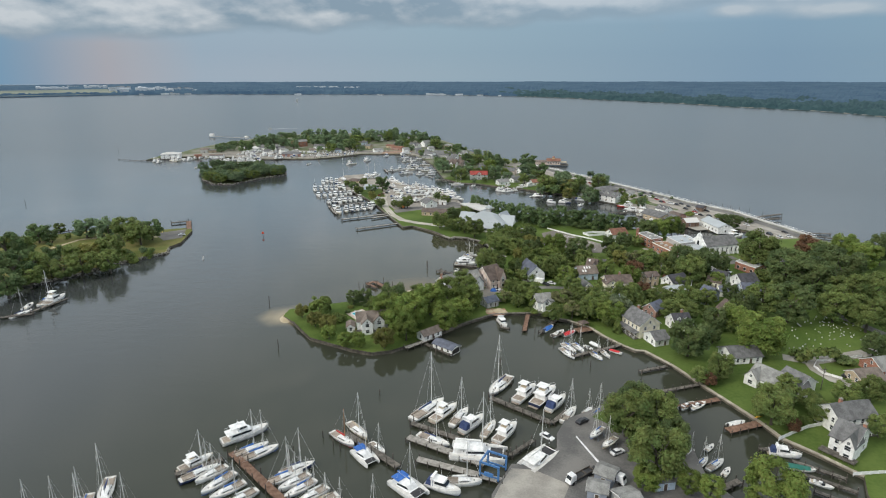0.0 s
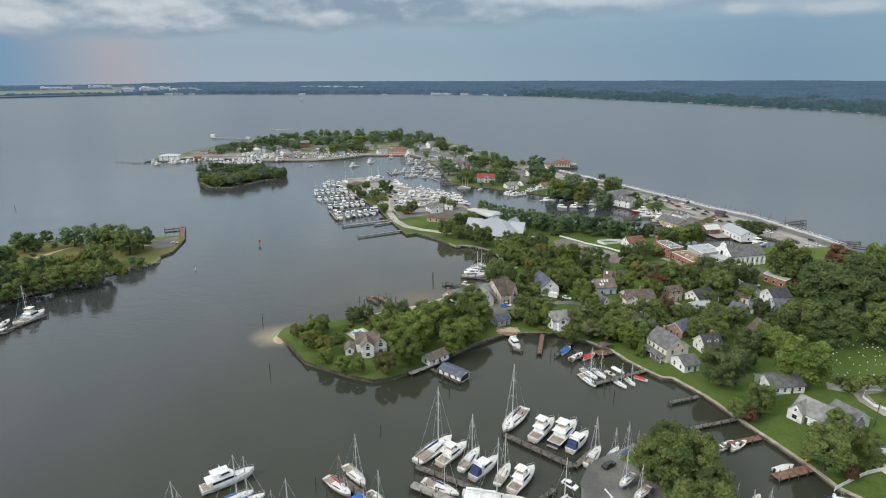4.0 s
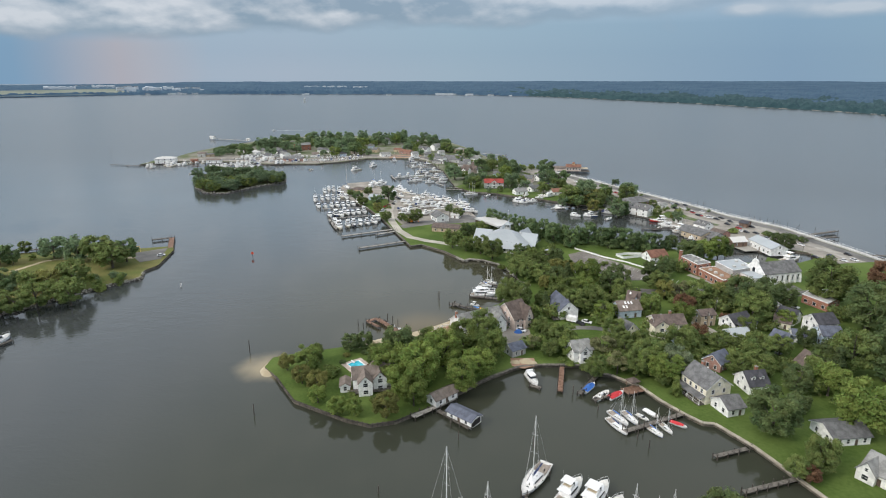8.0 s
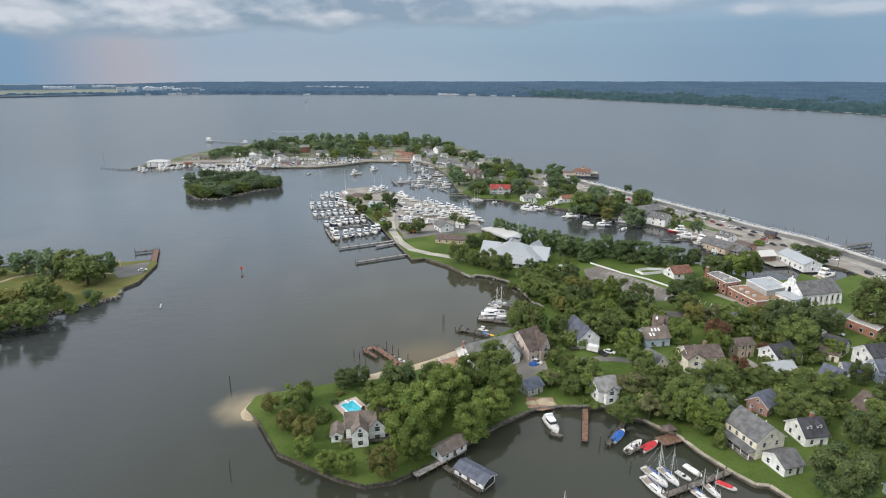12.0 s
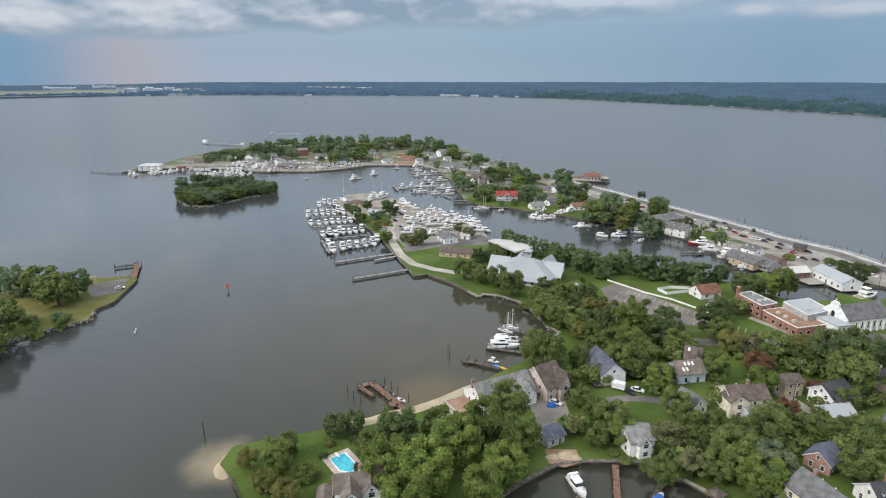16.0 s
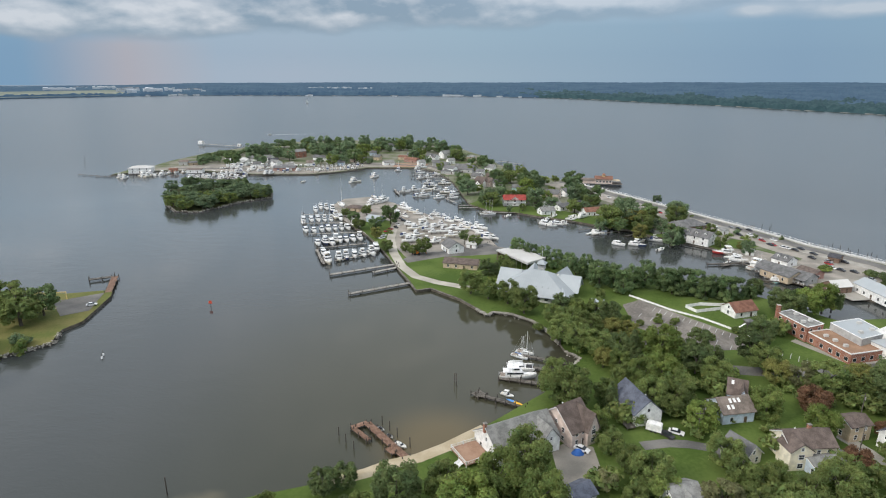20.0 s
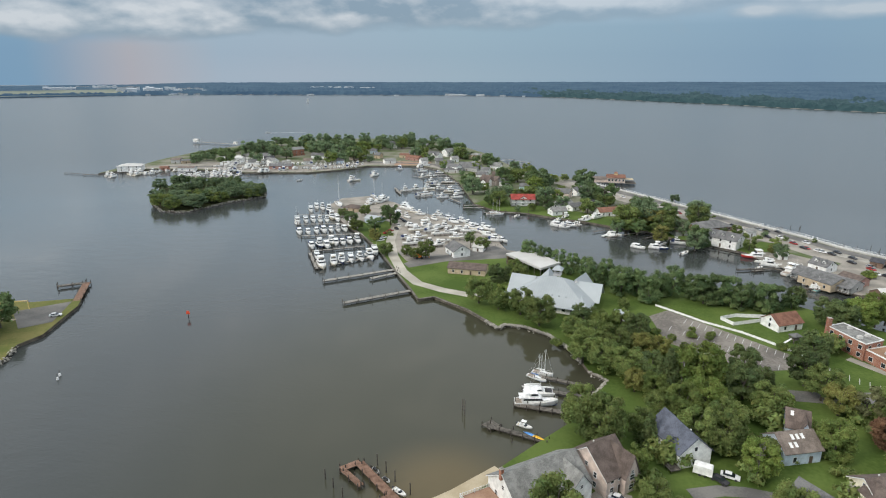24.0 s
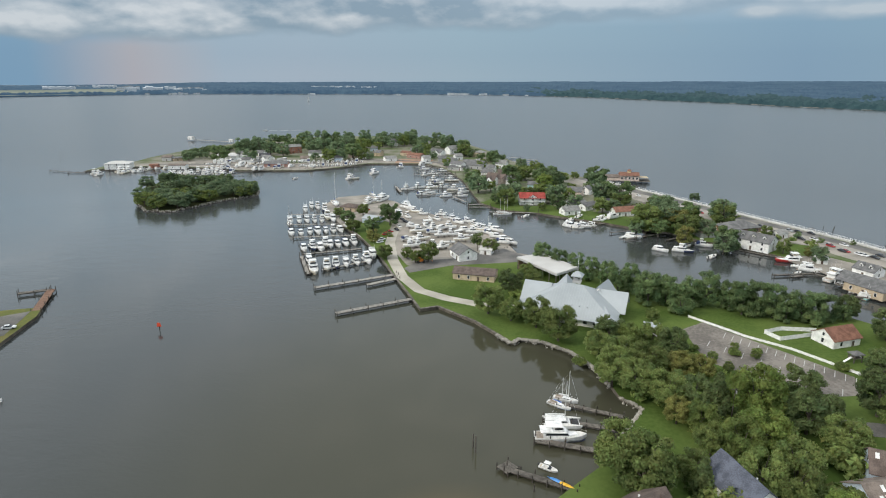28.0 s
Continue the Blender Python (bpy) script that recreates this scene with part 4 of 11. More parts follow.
def house(label, a, b, width, eave, ridge, wall="white", roof="grey", hip=False, chimney=None, dormers=0, porch=0, deck=False, storeys=None, gable=None, vents=0, name="house", group="houses", category="house", far=False, flip=1, skylights=0, z=GROUND, span=6.5):
    """A house under a ridge from a to b. porch, deck and dormers stand on the long side that flip points to; chimney: its place along the ridge, -1 to 1;
    gable: a cross gable at that place along the ridge, on the side of flip."""
    a, b = Vector(a), Vector(b)
    length, mid = (b - a).length, (a + b) / 2
    turn = math.degrees(math.atan2(b.y - a.y, b.x - a.x))
    ob = tagged(new(name), label, category, group)
    ob.matrix_basis = pose(mid.x, mid.y, z, 0, 0, turn)
    hl, hw = length / 2, width / 2
    body = Solid().prism([(-hw, -0.3), (hw, -0.3), (hw, eave), (0, eave if hip else ridge), (-hw, eave)], "x", -hl, hl)
    part("wall", body.mesh("wall", WALL[wall]), ob)
    roof_mesh = (hip_roof if hip else gable_roof)(length, width, eave, ridge).mesh("roof", ROOF[roof])
    top = part("roof", roof_mesh, ob)
    if not hip and not far:
        rise = (ridge - eave) / hw
        for s in (1, -1):
            x, lo = s * (hl + 0.46), eave - rise * 0.42
            board = Solid().prism([(0, ridge - 0.16), (hw + 0.42, lo - 0.16), (hw + 0.42, lo + 0.08), (0, ridge + 0.08), (-hw - 0.42, lo + 0.08), (-hw - 0.42, lo - 0.16)], "x", x - 0.03, x + 0.03)
            part("bargeboard", board.mesh("bargeboard", TRIM), ob)
    levels = storeys or (2 if eave > 4.6 else 1)
    remote = far and mid.y > 680
    step = 6.5 if remote else 4.4 if far else 2.6
    for lv in range(levels):
        zc = 1.55 + 2.75 * lv
        count = max(1, int((length - 1.2) / step))
        for k in range(count):
            x = (k - (count - 1) / 2) * (length - 1.2) / count
            for side in ((flip,) if far else (1, -1)):
                if lv == 0 and k == count // 2 and side == flip:
                    d = part("door", shared("door", lambda: Solid().box(-0.5, -0.03, 0.0, 0.5, 0.06, 2.1).mesh("door", paint("dark_door", (0.10, 0.07, 0.05)))), ob, m=pose(x, side * hw, 0.05, 0, 0, 0 if side > 0 else 180))
                    None if far else part("door_frame", shared("door_frame", lambda: Solid().box(-0.62, -0.03, 0, -0.5, 0.08, 2.22).box(0.5, -0.03, 0, 0.62, 0.08, 2.22).box(-0.5, -0.03, 2.1, 0.5, 0.08, 2.22).mesh("door_frame", TRIM)), d)
                else:
                    window(ob, x, side * hw, zc, 0 if side > 0 else 180, far=far)
        for s in () if remote else (1, -1):
            if name == "boathouse" and s > 0:
                continue
            for y in ((0,) if width < 7 or far else (-width * 0.22, width * 0.22)):
                window(ob, s * hl, y, zc, -90 if s > 0 else 90, far=far)
    if not hip and ridge - eave > 2.4 and not remote:
        for s in (1, -1):
            window(ob, s * hl, 0, eave + 0.9, -90 if s > 0 else 90, 0.8, 1.1, far)
    # no real opening: a dark panel on the gable paints the shade within
    if name == "boathouse":
        part("boat_opening", Solid().box(hl - 0.2, -hw * 0.84, 0.0, hl + 0.03, hw * 0.84, eave * 0.96).mesh("boat_opening", ENTRY_SHADE), ob, "dark panel painted as the shaded boat entrance")
    if chimney is not None:
        c = part("chimney", Solid().box(-0.45, -0.4, ridge - 1.6, 0.45, 0.4, ridge + 1.25).mesh("chimney", BRICKWORK), ob, "brick chimney", pose(chimney * hl, 0.5, 0))
        part("chimney_cap", shared(("cap", ridge), lambda: Solid().box(-0.55, -0.5, ridge + 1.25, 0.55, 0.5, ridge + 1.4).box(-0.2, -0.2, ridge + 1.4, 0.2, 0.2, ridge + 1.7).mesh("chimney_cap", CONCRETE)), c)
    slope = (ridge - eave) / hw
    for k in range(dormers):
        x = (k - (dormers - 1) / 2) * length / (dormers + 0.3)
        zb, y = eave + 0.35 * (ridge - eave), hw * 0.62
        d = part("dormer", Solid().prism([(-0.8, zb - 0.4), (0.8, zb - 0.4), (0.8, zb + 1.25), (0, zb + 1.95), (-0.8, zb + 1.25)], "y", 0.6, y).mesh("dormer", WALL[wall]), ob, m=pose(x, 0, 0, 0, 0, 0 if flip > 0 else 180))
        r = Solid()
        for s in (1, -1):
            r.prism([(0, zb + 2.0), (s * 1.05, zb + 1.08), (s * 1.05, zb + 1.2), (0, zb + 2.14)], "y", 0.3, y + 0.25)
        part("dormer_roof", r.mesh("dormer_roof", ROOF[roof]), d)
        window(d, 0, y, zb + 0.65, 0, 0.75, 0.95)
    for gk, gat in enumerate(() if gable is None else gable if isinstance(gable, tuple) else (gable,)):
        gw, reach = min(span, length * 0.5), hw + 1.6 + 2.2 * gk
        g = part("cross_gable", Solid().prism([(-gw / 2, -0.2), (gw / 2, -0.2), (gw / 2, eave), (0, ridge - 0.5), (-gw / 2, eave)], "y", 0.5, reach).mesh("cross_gable", WALL[wall]), ob, m=pose(gat * hl, 0, 0, 0, 0, 0 if flip > 0 else 180))
        r = Solid()
        grise = (ridge - 0.5 - eave) / (gw / 2)
        for s in (1, -1):
            r.prism([(0, ridge - 0.42), (s * (gw / 2 + 0.35), eave - grise * 0.35 + 0.08), (s * (gw / 2 + 0.35), eave - grise * 0.35 + 0.28), (0, ridge - 0.18)], "y", 0.0, reach + 0.4)
        part("gable_roof", r.mesh("gable_roof", ROOF[roof]), g)
        for lv in range(levels):
            window(g, 0, reach, 1.55 + 2.75 * lv, 0, 1.5, 1.4, far)
        if ridge - eave > 2.2:
            window(g, 0, reach, eave + 0.7, 0, 0.7, 0.9, far)
    if porch:
        pz, y0, y1 = 2.75 * porch, hw, hw + 2.4
        p = part("porch", Solid().box(-hl, y0, 0.0, hl, y1, 0.35).mesh("porch", WOOD_GREY), ob, "grey porch floor", pose(0, 0, 0, 0, 0, 0 if flip > 0 else 180))
        part("porch_roof", Solid().prism([(y0, pz + 0.35), (y1 + 0.3, pz - 0.15), (y1 + 0.3, pz + 0.02), (y0, pz + 0.55)], "x", -hl - 0.2, hl + 0.2).mesh("porch_roof", ROOF[roof]), p)
        count = max(3, int(length / 2.4))
        post = shared(("post", round(pz, 2)), lambda: Solid().box(-0.09, -0.09, 0.35, 0.09, 0.09, pz).mesh("post", TRIM))
        for k in range(count):
            part("post", post, p, m=pose(-hl + 0.15 + k * (length - 0.3) / (count - 1), y1 - 0.15, 0))
        for lv in range(porch):
            part("railing", Solid().box(-hl, y1 - 0.18, 1.15 + 2.75 * lv, hl, y1 - 0.1, 1.25 + 2.75 * lv).box(-hl, y1 - 0.16, 0.5 + 2.75 * lv, hl, y1 - 0.12, 0.56 + 2.75 * lv).mesh("railing", TRIM), p)
            if lv:
                part("balcony_floor", Solid().box(-hl, y0, 2.75 * lv + 0.1, hl, y1, 2.75 * lv + 0.3).mesh("balcony_floor", TRIM), p)
    if deck:
        d = part("deck", Solid().box(-hl - 1.5, hw, 0.8, hl + 1.5, hw + 3.0, 1.0).mesh("deck", WOOD_GREY), ob, "weathered wooden deck", pose(0, 0, 0, 0, 0, 0 if flip > 0 else 180))
        rail = Solid().box(-hl - 1.5, hw + 2.9, 1.9, hl + 1.5, hw + 3.0, 2.0)
        for k in range(int(length / 1.2) + 3):
            x = -hl - 1.45 + k * (length + 2.9) / (int(length / 1.2) + 2)
            rail.box(x - 0.04, hw + 2.92, 0.0, x + 0.04, hw + 2.98, 2.0)
        part("deck_railing", rail.mesh("deck_railing", WOOD_GREY), d)
    for k in range(skylights):
        x, y = (k % 3 - 1) * 1.5, flip * hw * (0.3 if k < 3 else 0.68)
        zc = ridge - slope * abs(y) + 0.36
        part("skylight", Solid().box(-0.4, -0.7, -0.05, 0.4, 0.7, 0.06).mesh("skylight", TRIM), top, "white-framed skylight", pose(x - 1.5 * (k >= 3), y, zc, -flip * math.degrees(math.atan(slope)), 0, 0))
    for k in range(vents):
        part("roof_vent", shared("roof_vent", lambda: Solid().box(-0.15, -0.15, -0.2, 0.15, 0.15, 0.45).mesh("roof_vent", TRIM)), top, m=pose((k - (vents - 1) / 2) * length * 0.3, -flip * hw * 0.35, ridge - slope * hw * 0.35 + 0.2))
    return ob


def block(label, corners, high, wall, roof, name="building", group="large buildings", category="building", parapet=0.5, windows=True, edge=None):
    """A flat-roofed building over four corners, with a parapet, a roof bed and rows of windows."""
    ob = tagged(new(name), label, category, group)
    mid = sum((Vector(c) for c in corners), Vector((0, 0))) / len(corners)
    ob.matrix_basis = pose(mid.x, mid.y, GROUND)
    pts = [Vector(c) - mid for c in corners]
    if sum(pts[i - 1].x * pts[i].y - pts[i].x * pts[i - 1].y for i in range(len(pts))) < 0:
        pts = pts[::-1]
    part("wall", Solid().prism([tuple(p) for p in pts], "z", -0.3, high).mesh("wall", WALL[wall]), ob)
    inner = [p * 0.985 for p in pts]
    roof_ob = part("roof", Solid().prism([tuple(p) for p in inner], "z", high - 0.2, high + 0.06).mesh("roof", ROOF[roof]), ob)
    rim = Solid()
    for i, p in enumerate(pts):
        q = pts[(i + 1) % len(pts)]
        d = (q - p).normalized()
        n = Vector((d.y, -d.x)) * 0.12
        k = len(rim.v)
        rim.v += [(*(p + n), high), (*(q + n), high), (*(q - n * 1.6), high), (*(p - n * 1.6), high)]
        rim.v += [(*(p + n), high + parapet), (*(q + n), high + parapet), (*(q - n * 1.6), high + parapet), (*(p - n * 1.6), high + parapet)]
        rim.f += [tuple(k + j for j in f) for f in ((3, 2, 1, 0), (4, 5, 6, 7), (0, 1, 5, 4), (1, 2, 6, 5), (2, 3, 7, 6), (3, 0, 4, 7))]
        if windows:
            count = max(1, int((q - p).length / 3.4))
            for k in range(count):
                c = p.lerp(q, (k + 0.5) / count)
                for lv in range(max(1, int(high // 3.2))):
                    window(ob, c.x, c.y, 1.7 + 3.0 * lv, math.degrees(math.atan2(d.y, d.x)) + 180, 1.5, 1.5, True)
    part("parapet", rim.mesh("parapet", edge or TRIM), ob)
    if high < 8 and roof != "white":
        for k in range(3):
            c = pts[k] * 0.45
            part("roof_unit", shared("roof_unit", lambda: Solid().box(-0.8, -0.6, 0, 0.8, 0.6, 0.9).box(-0.7, -0.5, 0.9, 0.7, 0.5, 1.0).mesh("roof_unit", ROOF["white"])), roof_ob, m=pose(c.x, c.y, high + 0.06))
    return ob

house("white boathouse with a blue-grey roof over the water", (-2.4, 223.6), (5.4, 217.1), 5.4, 2.3, 3.4, "white", "blue", flip=-1, name="boathouse", category="boathouse", z=0.5)
house("long low white shed on the seawall", (-9.4, 227.6), (-2.2, 234.1), 5, 2.5, 4.0, "white", "tan", flip=-1, name="shed", category="shed")
house("white waterfront house with grey-brown gables on the lawn", (-37.9, 238.6), (-25.0, 241.4), 6.6, 5.0, 8.0, "white", "tan", flip=-1, gable=(0.42, -0.38), span=4.8, deck=True, vents=1)
house("white rear wing of the waterfront house", (-29.6, 248.0), (-28.4, 242.6), 6.4, 4.6, 7.2, "white", "tan", flip=-1)
house("low white side porch of the waterfront house", (-40.8, 240.2), (-40.0, 234.8), 3.4, 2.6, 3.6, "white", "tan", flip=-1)
house("large cream two-storey house above the creek", (84.5, 242.4), (88.5, 231), 10.5, 6.0, 9.8, "cream", "grey", flip=-1, chimney=-0.5, porch=1, vents=2)
house("white garage with a grey gabled roof", (86.8, 225.4), (93.2, 227.4), 8, 2.9, 5.2, "white", "grey", flip=-1, name="garage", category="garage")
house("rose brick house under a steep grey roof", (96.3, 254.5), (102.5, 259.3), 7, 3.4, 6.2, "rose", "blue", flip=-1)
house("white cottage with dormers and a grey roof", (101.1, 240.3), (108.6, 241.4), 9, 3.4, 7, "white", "dark", flip=-1, dormers=2, chimney=0.3)
house("pale house with two dormers and a brown roof", (132.6, 257.5), (136.1, 245.8), 9.5, 3.1, 7.2, "pink", "brown", flip=-1, dormers=2)
house("slate-blue house under a blue-grey roof", (130.4, 275.6), (133.8, 270.8), 9.5, 4.4, 7.6, "slate", "blue", flip=-1, gable=0.6)
house("white two-storey house with a charcoal roof", (152.6, 288.2), (162.1, 290.2), 9, 5.9, 9, "white", "dark", flip=-1, porch=1)
house("pale blue house with a slate roof", (150.3, 278.9), (158.4, 278.5), 8, 5, 7.6, "blue", "blue", flip=-1, porch=1)
house("tan boxy two-storey house beside the lane", (107.3, 297), (114.4, 298.7), 6.5, 5.2, 6.8, "tan", "brown", flip=-1)
house("white house on posts with a charcoal roof", (117, 288.8), (126.6, 293.1), 8.5, 5, 8, "white", "dark", flip=-1, porch=2)
house("pale blue bungalow with a light blue roof", (114, 280.8), (122.4, 282.9), 7, 3, 5, "blue", "steel", flip=-1)
house("long cream house with a columned end porch", (83.5, 286.2), (96.7, 287.6), 9, 6, 8.8, "cream", "brown", flip=-1, chimney=0.2, gable=-0.7, vents=2)
house("low pale blue house with a light roof", (87.8, 279.7), (100.1, 282.3), 8.5, 2.9, 4.4, "blue", "light", flip=-1)
house("small cream gabled cottage among trees", (70.5, 289), (74.2, 282.2), 7, 3.3, 6.5, "cream", "grey", flip=-1)
house("pale blue house under a broad brown roof with skylights", (73.5, 306.5), (84.1, 308.7), 9, 3.8, 6.9, "blue", "tan", flip=-1, skylights=5, far=True)
house("pale blue house with a brown roof and small gable", (82.2, 317.8), (87.3, 315.6), 9, 4.6, 8, "blue", "brown", flip=-1, gable=0.6, skylights=1, far=True)
house("white house with a grey shingle roof and deck", (47.2, 315.1), (50.8, 301.2), 9.5, 4.4, 8.6, "white", "blue", flip=-1, deck=True, vents=2, far=True)
house("tall cream house with a brown shingle roof", (21.1, 293.9), (28.6, 299), 13.5, 5, 10.6, "pink", "brown", flip=-1, gable=0.55, vents=1)
house("long grey-roofed house by the beach with brick chimney", (-0.2, 285.2), (18, 295.4), 13, 4, 8.6, "white", "light", flip=-1, chimney=-1.02, gable=0.62, deck=False)
house("small garage with a dark blue-grey roof", (19.9, 265), (25.5, 268.5), 6, 2.9, 4.6, "grey", "blue", flip=-1, name="garage", category="garage")
house("white house with arched windows and light roof", (43.8, 263.3), (51.4, 265.4), 9, 4.7, 7.2, "white", "light", flip=-1, gable=0.0)
house("low white ranch house with a grey roof", (112.2, 211.3), (124.4, 212.9), 10, 2.8, 5, "white", "grey", flip=-1)
house("white house with light grey gables beside the lane", (116.1, 195.5), (121.1, 187.5), 10, 3.3, 6.6, "white", "light", flip=-1, gable=-0.6)
house("white house with a gabled bay and grey roof", (124.5, 191), (127.9, 183.6), 9.5, 4.4, 7.4, "white", "grey", flip=-1, gable=0.75)
house("white two-storey house with a grey roof", (122.6, 163.8), (136.1, 166.5), 9, 5.6, 8.6, "white", "grey", flip=-1, porch=1, chimney=-0.4)
house("white waterfront house with grey roof and deck", (120.3, 155.6), (124.3, 150.3), 11, 5.2, 8.8, "white", "grey", flip=-1, deck=True, chimney=0.9, gable=0.6)
house("red brick house with a pale roof", (162.6, 201), (174, 203.4), 10, 3, 6, "brick", "light", flip=-1)
house("tan cottage with a low brown roof", (150.8, 193.4), (160.6, 195.6), 7, 2.8, 4.6, "tan", "tan", flip=-1, porch=1)
house("blue-grey boatyard shed with a grey roof", (57.2, 136.8), (62.8, 137.8), 6.5, 2.9, 4.4, "blue", "grey", flip=-1, name="shed", category="shed")
house("small grey boatyard shed", (43.5699, 139.987), (47.7301, 137.213), 5.5, 3, 4, "slate", "light", flip=-1, name="shed", category="shed")
house("small blue-grey boatyard shed with windows", (39.2486, 132.999), (43.9514, 131.301), 5, 3, 4, "slate", "light", flip=-1, name="shed", category="shed")
house("low grey boatyard building", (45.8, 126.5), (50.9, 127.8), 8, 3.2, 4.5, "grey", "light", flip=-1, name="shed", category="shed")
house("dark-roofed house behind street trees", (147.9, 303.5), (152.6, 297.6), 8, 3.8, 6.6, "white", "dark", flip=-1, far=True)
house("small house with a brown roof among trees", (142.2, 297.3), (147.7, 293.6), 7, 3, 5, "cream", "brown", flip=-1)
house("low house with dark roof by the lane", (141.6, 282.5), (149.4, 280.4), 7, 2.8, 4.6, "white", "blue", flip=-1)
house("white cottage with a rust-brown roof on the lawn", (114.4, 390.8), (125.8, 394.6), 9, 3, 6, "white", "rust", flip=-1, far=True)
house("long white hall with dormers by the creek", (141.7, 519.5), (154.1, 505.5), 11.5, 5.2, 8.4, "white", "grey", flip=-1, dormers=3, far=True)
house("white boat barn with a pale steel roof", (197.3, 425.4), (199.7, 402), 11, 4.2, 6.8, "white", "steel", flip=-1, name="boat_barn", category="barn", far=True)
house("brown boathouse with a white roof by the inlet", (178.3, 423.5), (188.5, 425.6), 8, 3.4, 5.6, "brown", "white", flip=-1, name="shed", category="shed", far=True)
house("white house with red roof on the strip", (28.6, 622.1), (46.8, 622.9), 9, 5.6, 8.4, "white", "red", flip=-1, gable=0.0, porch=2, far=True)
house("white marina office with gabled roof", (-14.6, 493.8), (-9.6, 482.5), 10, 3.6, 6.6, "white", "grey", flip=-1, far=True)
house("tan marina store with a brown roof", (-15.9, 459.3), (3, 455), 10, 3, 4.8, "tan", "brown", flip=-1, far=True)
house("small white marina shed beside trees", (-2.6, 497.2), (3.3, 495.3), 6, 2.6, 3.6, "white", "white", flip=-1, name="shed", category="shed", far=True)
house("small grey boat shed near the hall", (54.4728, 398.774), (59.2272, 397.226), 6, 2.8, 4, "grey", "steel", flip=-1, name="shed", category="shed", far=True)
house("tan marina clubhouse with a low roof", (-96.8, 598.1), (-85.5, 594.8), 9, 3, 4.8, "tan", "brown", flip=-1, hip=True, far=True)
house("pale blue pavilion at the marina head", (-74.8, 564.3), (-65.4, 560), 9, 3, 4.4, "blue", "steel", flip=-1, far=True)
house("low restaurant with a grey roof on the strip", (143, 545.2), (165.1, 553.3), 14, 3.2, 6.5, "brown", "grey", flip=-1, hip=True, far=True)
house("red-walled porch building on the strip", (141.2, 548.1), (149.2, 552.6), 7, 2.8, 4, "brick", "grey", flip=-1, far=True)
house("low grey cottage by the creek trees", (125.2, 535.6), (134.8, 537.3), 8, 3, 4.6, "grey", "tan", flip=-1, far=True)
house("small white cabin beside the long hall", (169, 533.8), (175.6, 536.7), 6, 3, 4.5, "white", "light", flip=-1, far=True)
house("white cottage with brown roof by the creek", (88.5, 587.7), (102.8, 591.9), 8.5, 3.2, 5.6, "white", "rust", flip=-1, far=True)
house("brown shingled boat shed by the docks", (104.1, 596.5), (119.2, 608.3), 7, 3, 5, "brown", "brown", flip=-1, far=True)
house("grey restaurant with a long low roof", (162.7, 451.6), (169.8, 436.4), 13, 3.4, 5.6, "tan", "grey", flip=-1, far=True)
house("grey dockside shop with white dormer", (177.3, 471.6), (181.7, 463), 9, 3.3, 5.8, "white", "grey", flip=-1, dormers=2, far=True)
house("low tan dockside building", (172.2, 442.5), (176.4, 435.3), 9, 3.2, 4.2, "tan", "grey", flip=-1, hip=True, far=True)
house("small white kiosk on the strip", (165.7, 486.7), (170.6, 485.7), 5, 2.8, 3.6, "white", "white", flip=-1, far=True)
house("dark-roofed shop near the boardwalk", (210.7, 476.2), (214.6, 471.9), 7, 3, 4.4, "brown", "dark", flip=-1, far=True)
house("teal cottage among trees on the strip", (41.6, 682.8), (51.6, 680.5), 7, 4, 6.2, "teal", "grey", flip=-1, far=True)
house("grey house with steep roof among trees", (10.2, 717.2), (24.4, 705.6), 9, 4.6, 8, "pink", "brown", flip=-1, far=True, gable=0.4)
house("long grey inn with a shingle roof by the creek", (-11.2, 799.8), (9.2, 788.4), 14, 3.6, 8, "grey", "grey", flip=-1, far=True)
house("white inn wing with grey roof", (-23.7, 786.9), (-12.3, 779.5), 9, 5.8, 8, "white", "grey", flip=-1, far=True)
house("white house on the strip shore", (54.7, 588.9), (65.7, 593), 8, 3, 5.4, "white", "light", flip=-1, far=True)
house("low white cottage behind the dock", (70.6, 602.4), (80.1, 610.5), 7, 3, 5, "white", "grey", flip=-1, far=True)
house("white house with grey roof on the island", (83.7, 659.8), (92.5, 670.2), 8, 4, 6.5, "white", "grey", flip=-1, far=True)
house("white research building on the island tip", (-369.4, 774.1), (-346.9, 779.2), 16, 5.4, 7.5, "white", "white", flip=-1, hip=True, far=True)
house("small cabin near the island tip", (-340, 830), (-329.6, 830.5), 7, 4.2, 6, "grey", "tan", flip=-1, far=True)
house("low tan building near the island tip", (-329, 828.7), (-320.7, 833.7), 8, 3.2, 4.4, "tan", "grey", flip=-1, far=True)
house("white open boat shed on the island", (-292.1, 849.8), (-270, 855.8), 14, 4.4, 5.6, "white", "white", flip=-1, far=True)
house("grey cottage on the island", (-270, 863.1), (-261.1, 863.5), 8, 4, 6.6, "grey", "grey", flip=-1, far=True)
house("white house among island trees", (-251.9, 871.1), (-239.9, 866.5), 8.5, 4.5, 7, "white", "grey", flip=-1, far=True)
house("white house with grey gable on the island", (-231.1, 832.3), (-218.4, 823.6), 8.5, 4.5, 7, "white", "light", flip=-1, far=True, gable=0.2)
house("brick inn with white front on the island", (-227.8, 897), (-210.9, 909.8), 12, 7.5, 10, "brick", "light", flip=-1, far=True)
house("white cottage row on the island lawn", (-190.9, 879.1), (-174, 874.6), 8, 3.6, 6.4, "white", "grey", flip=-1, far=True)
house("pale island house with porch", (-142.9, 866.1), (-132, 866.6), 8, 4.4, 7, "pink", "grey", flip=-1, far=True)
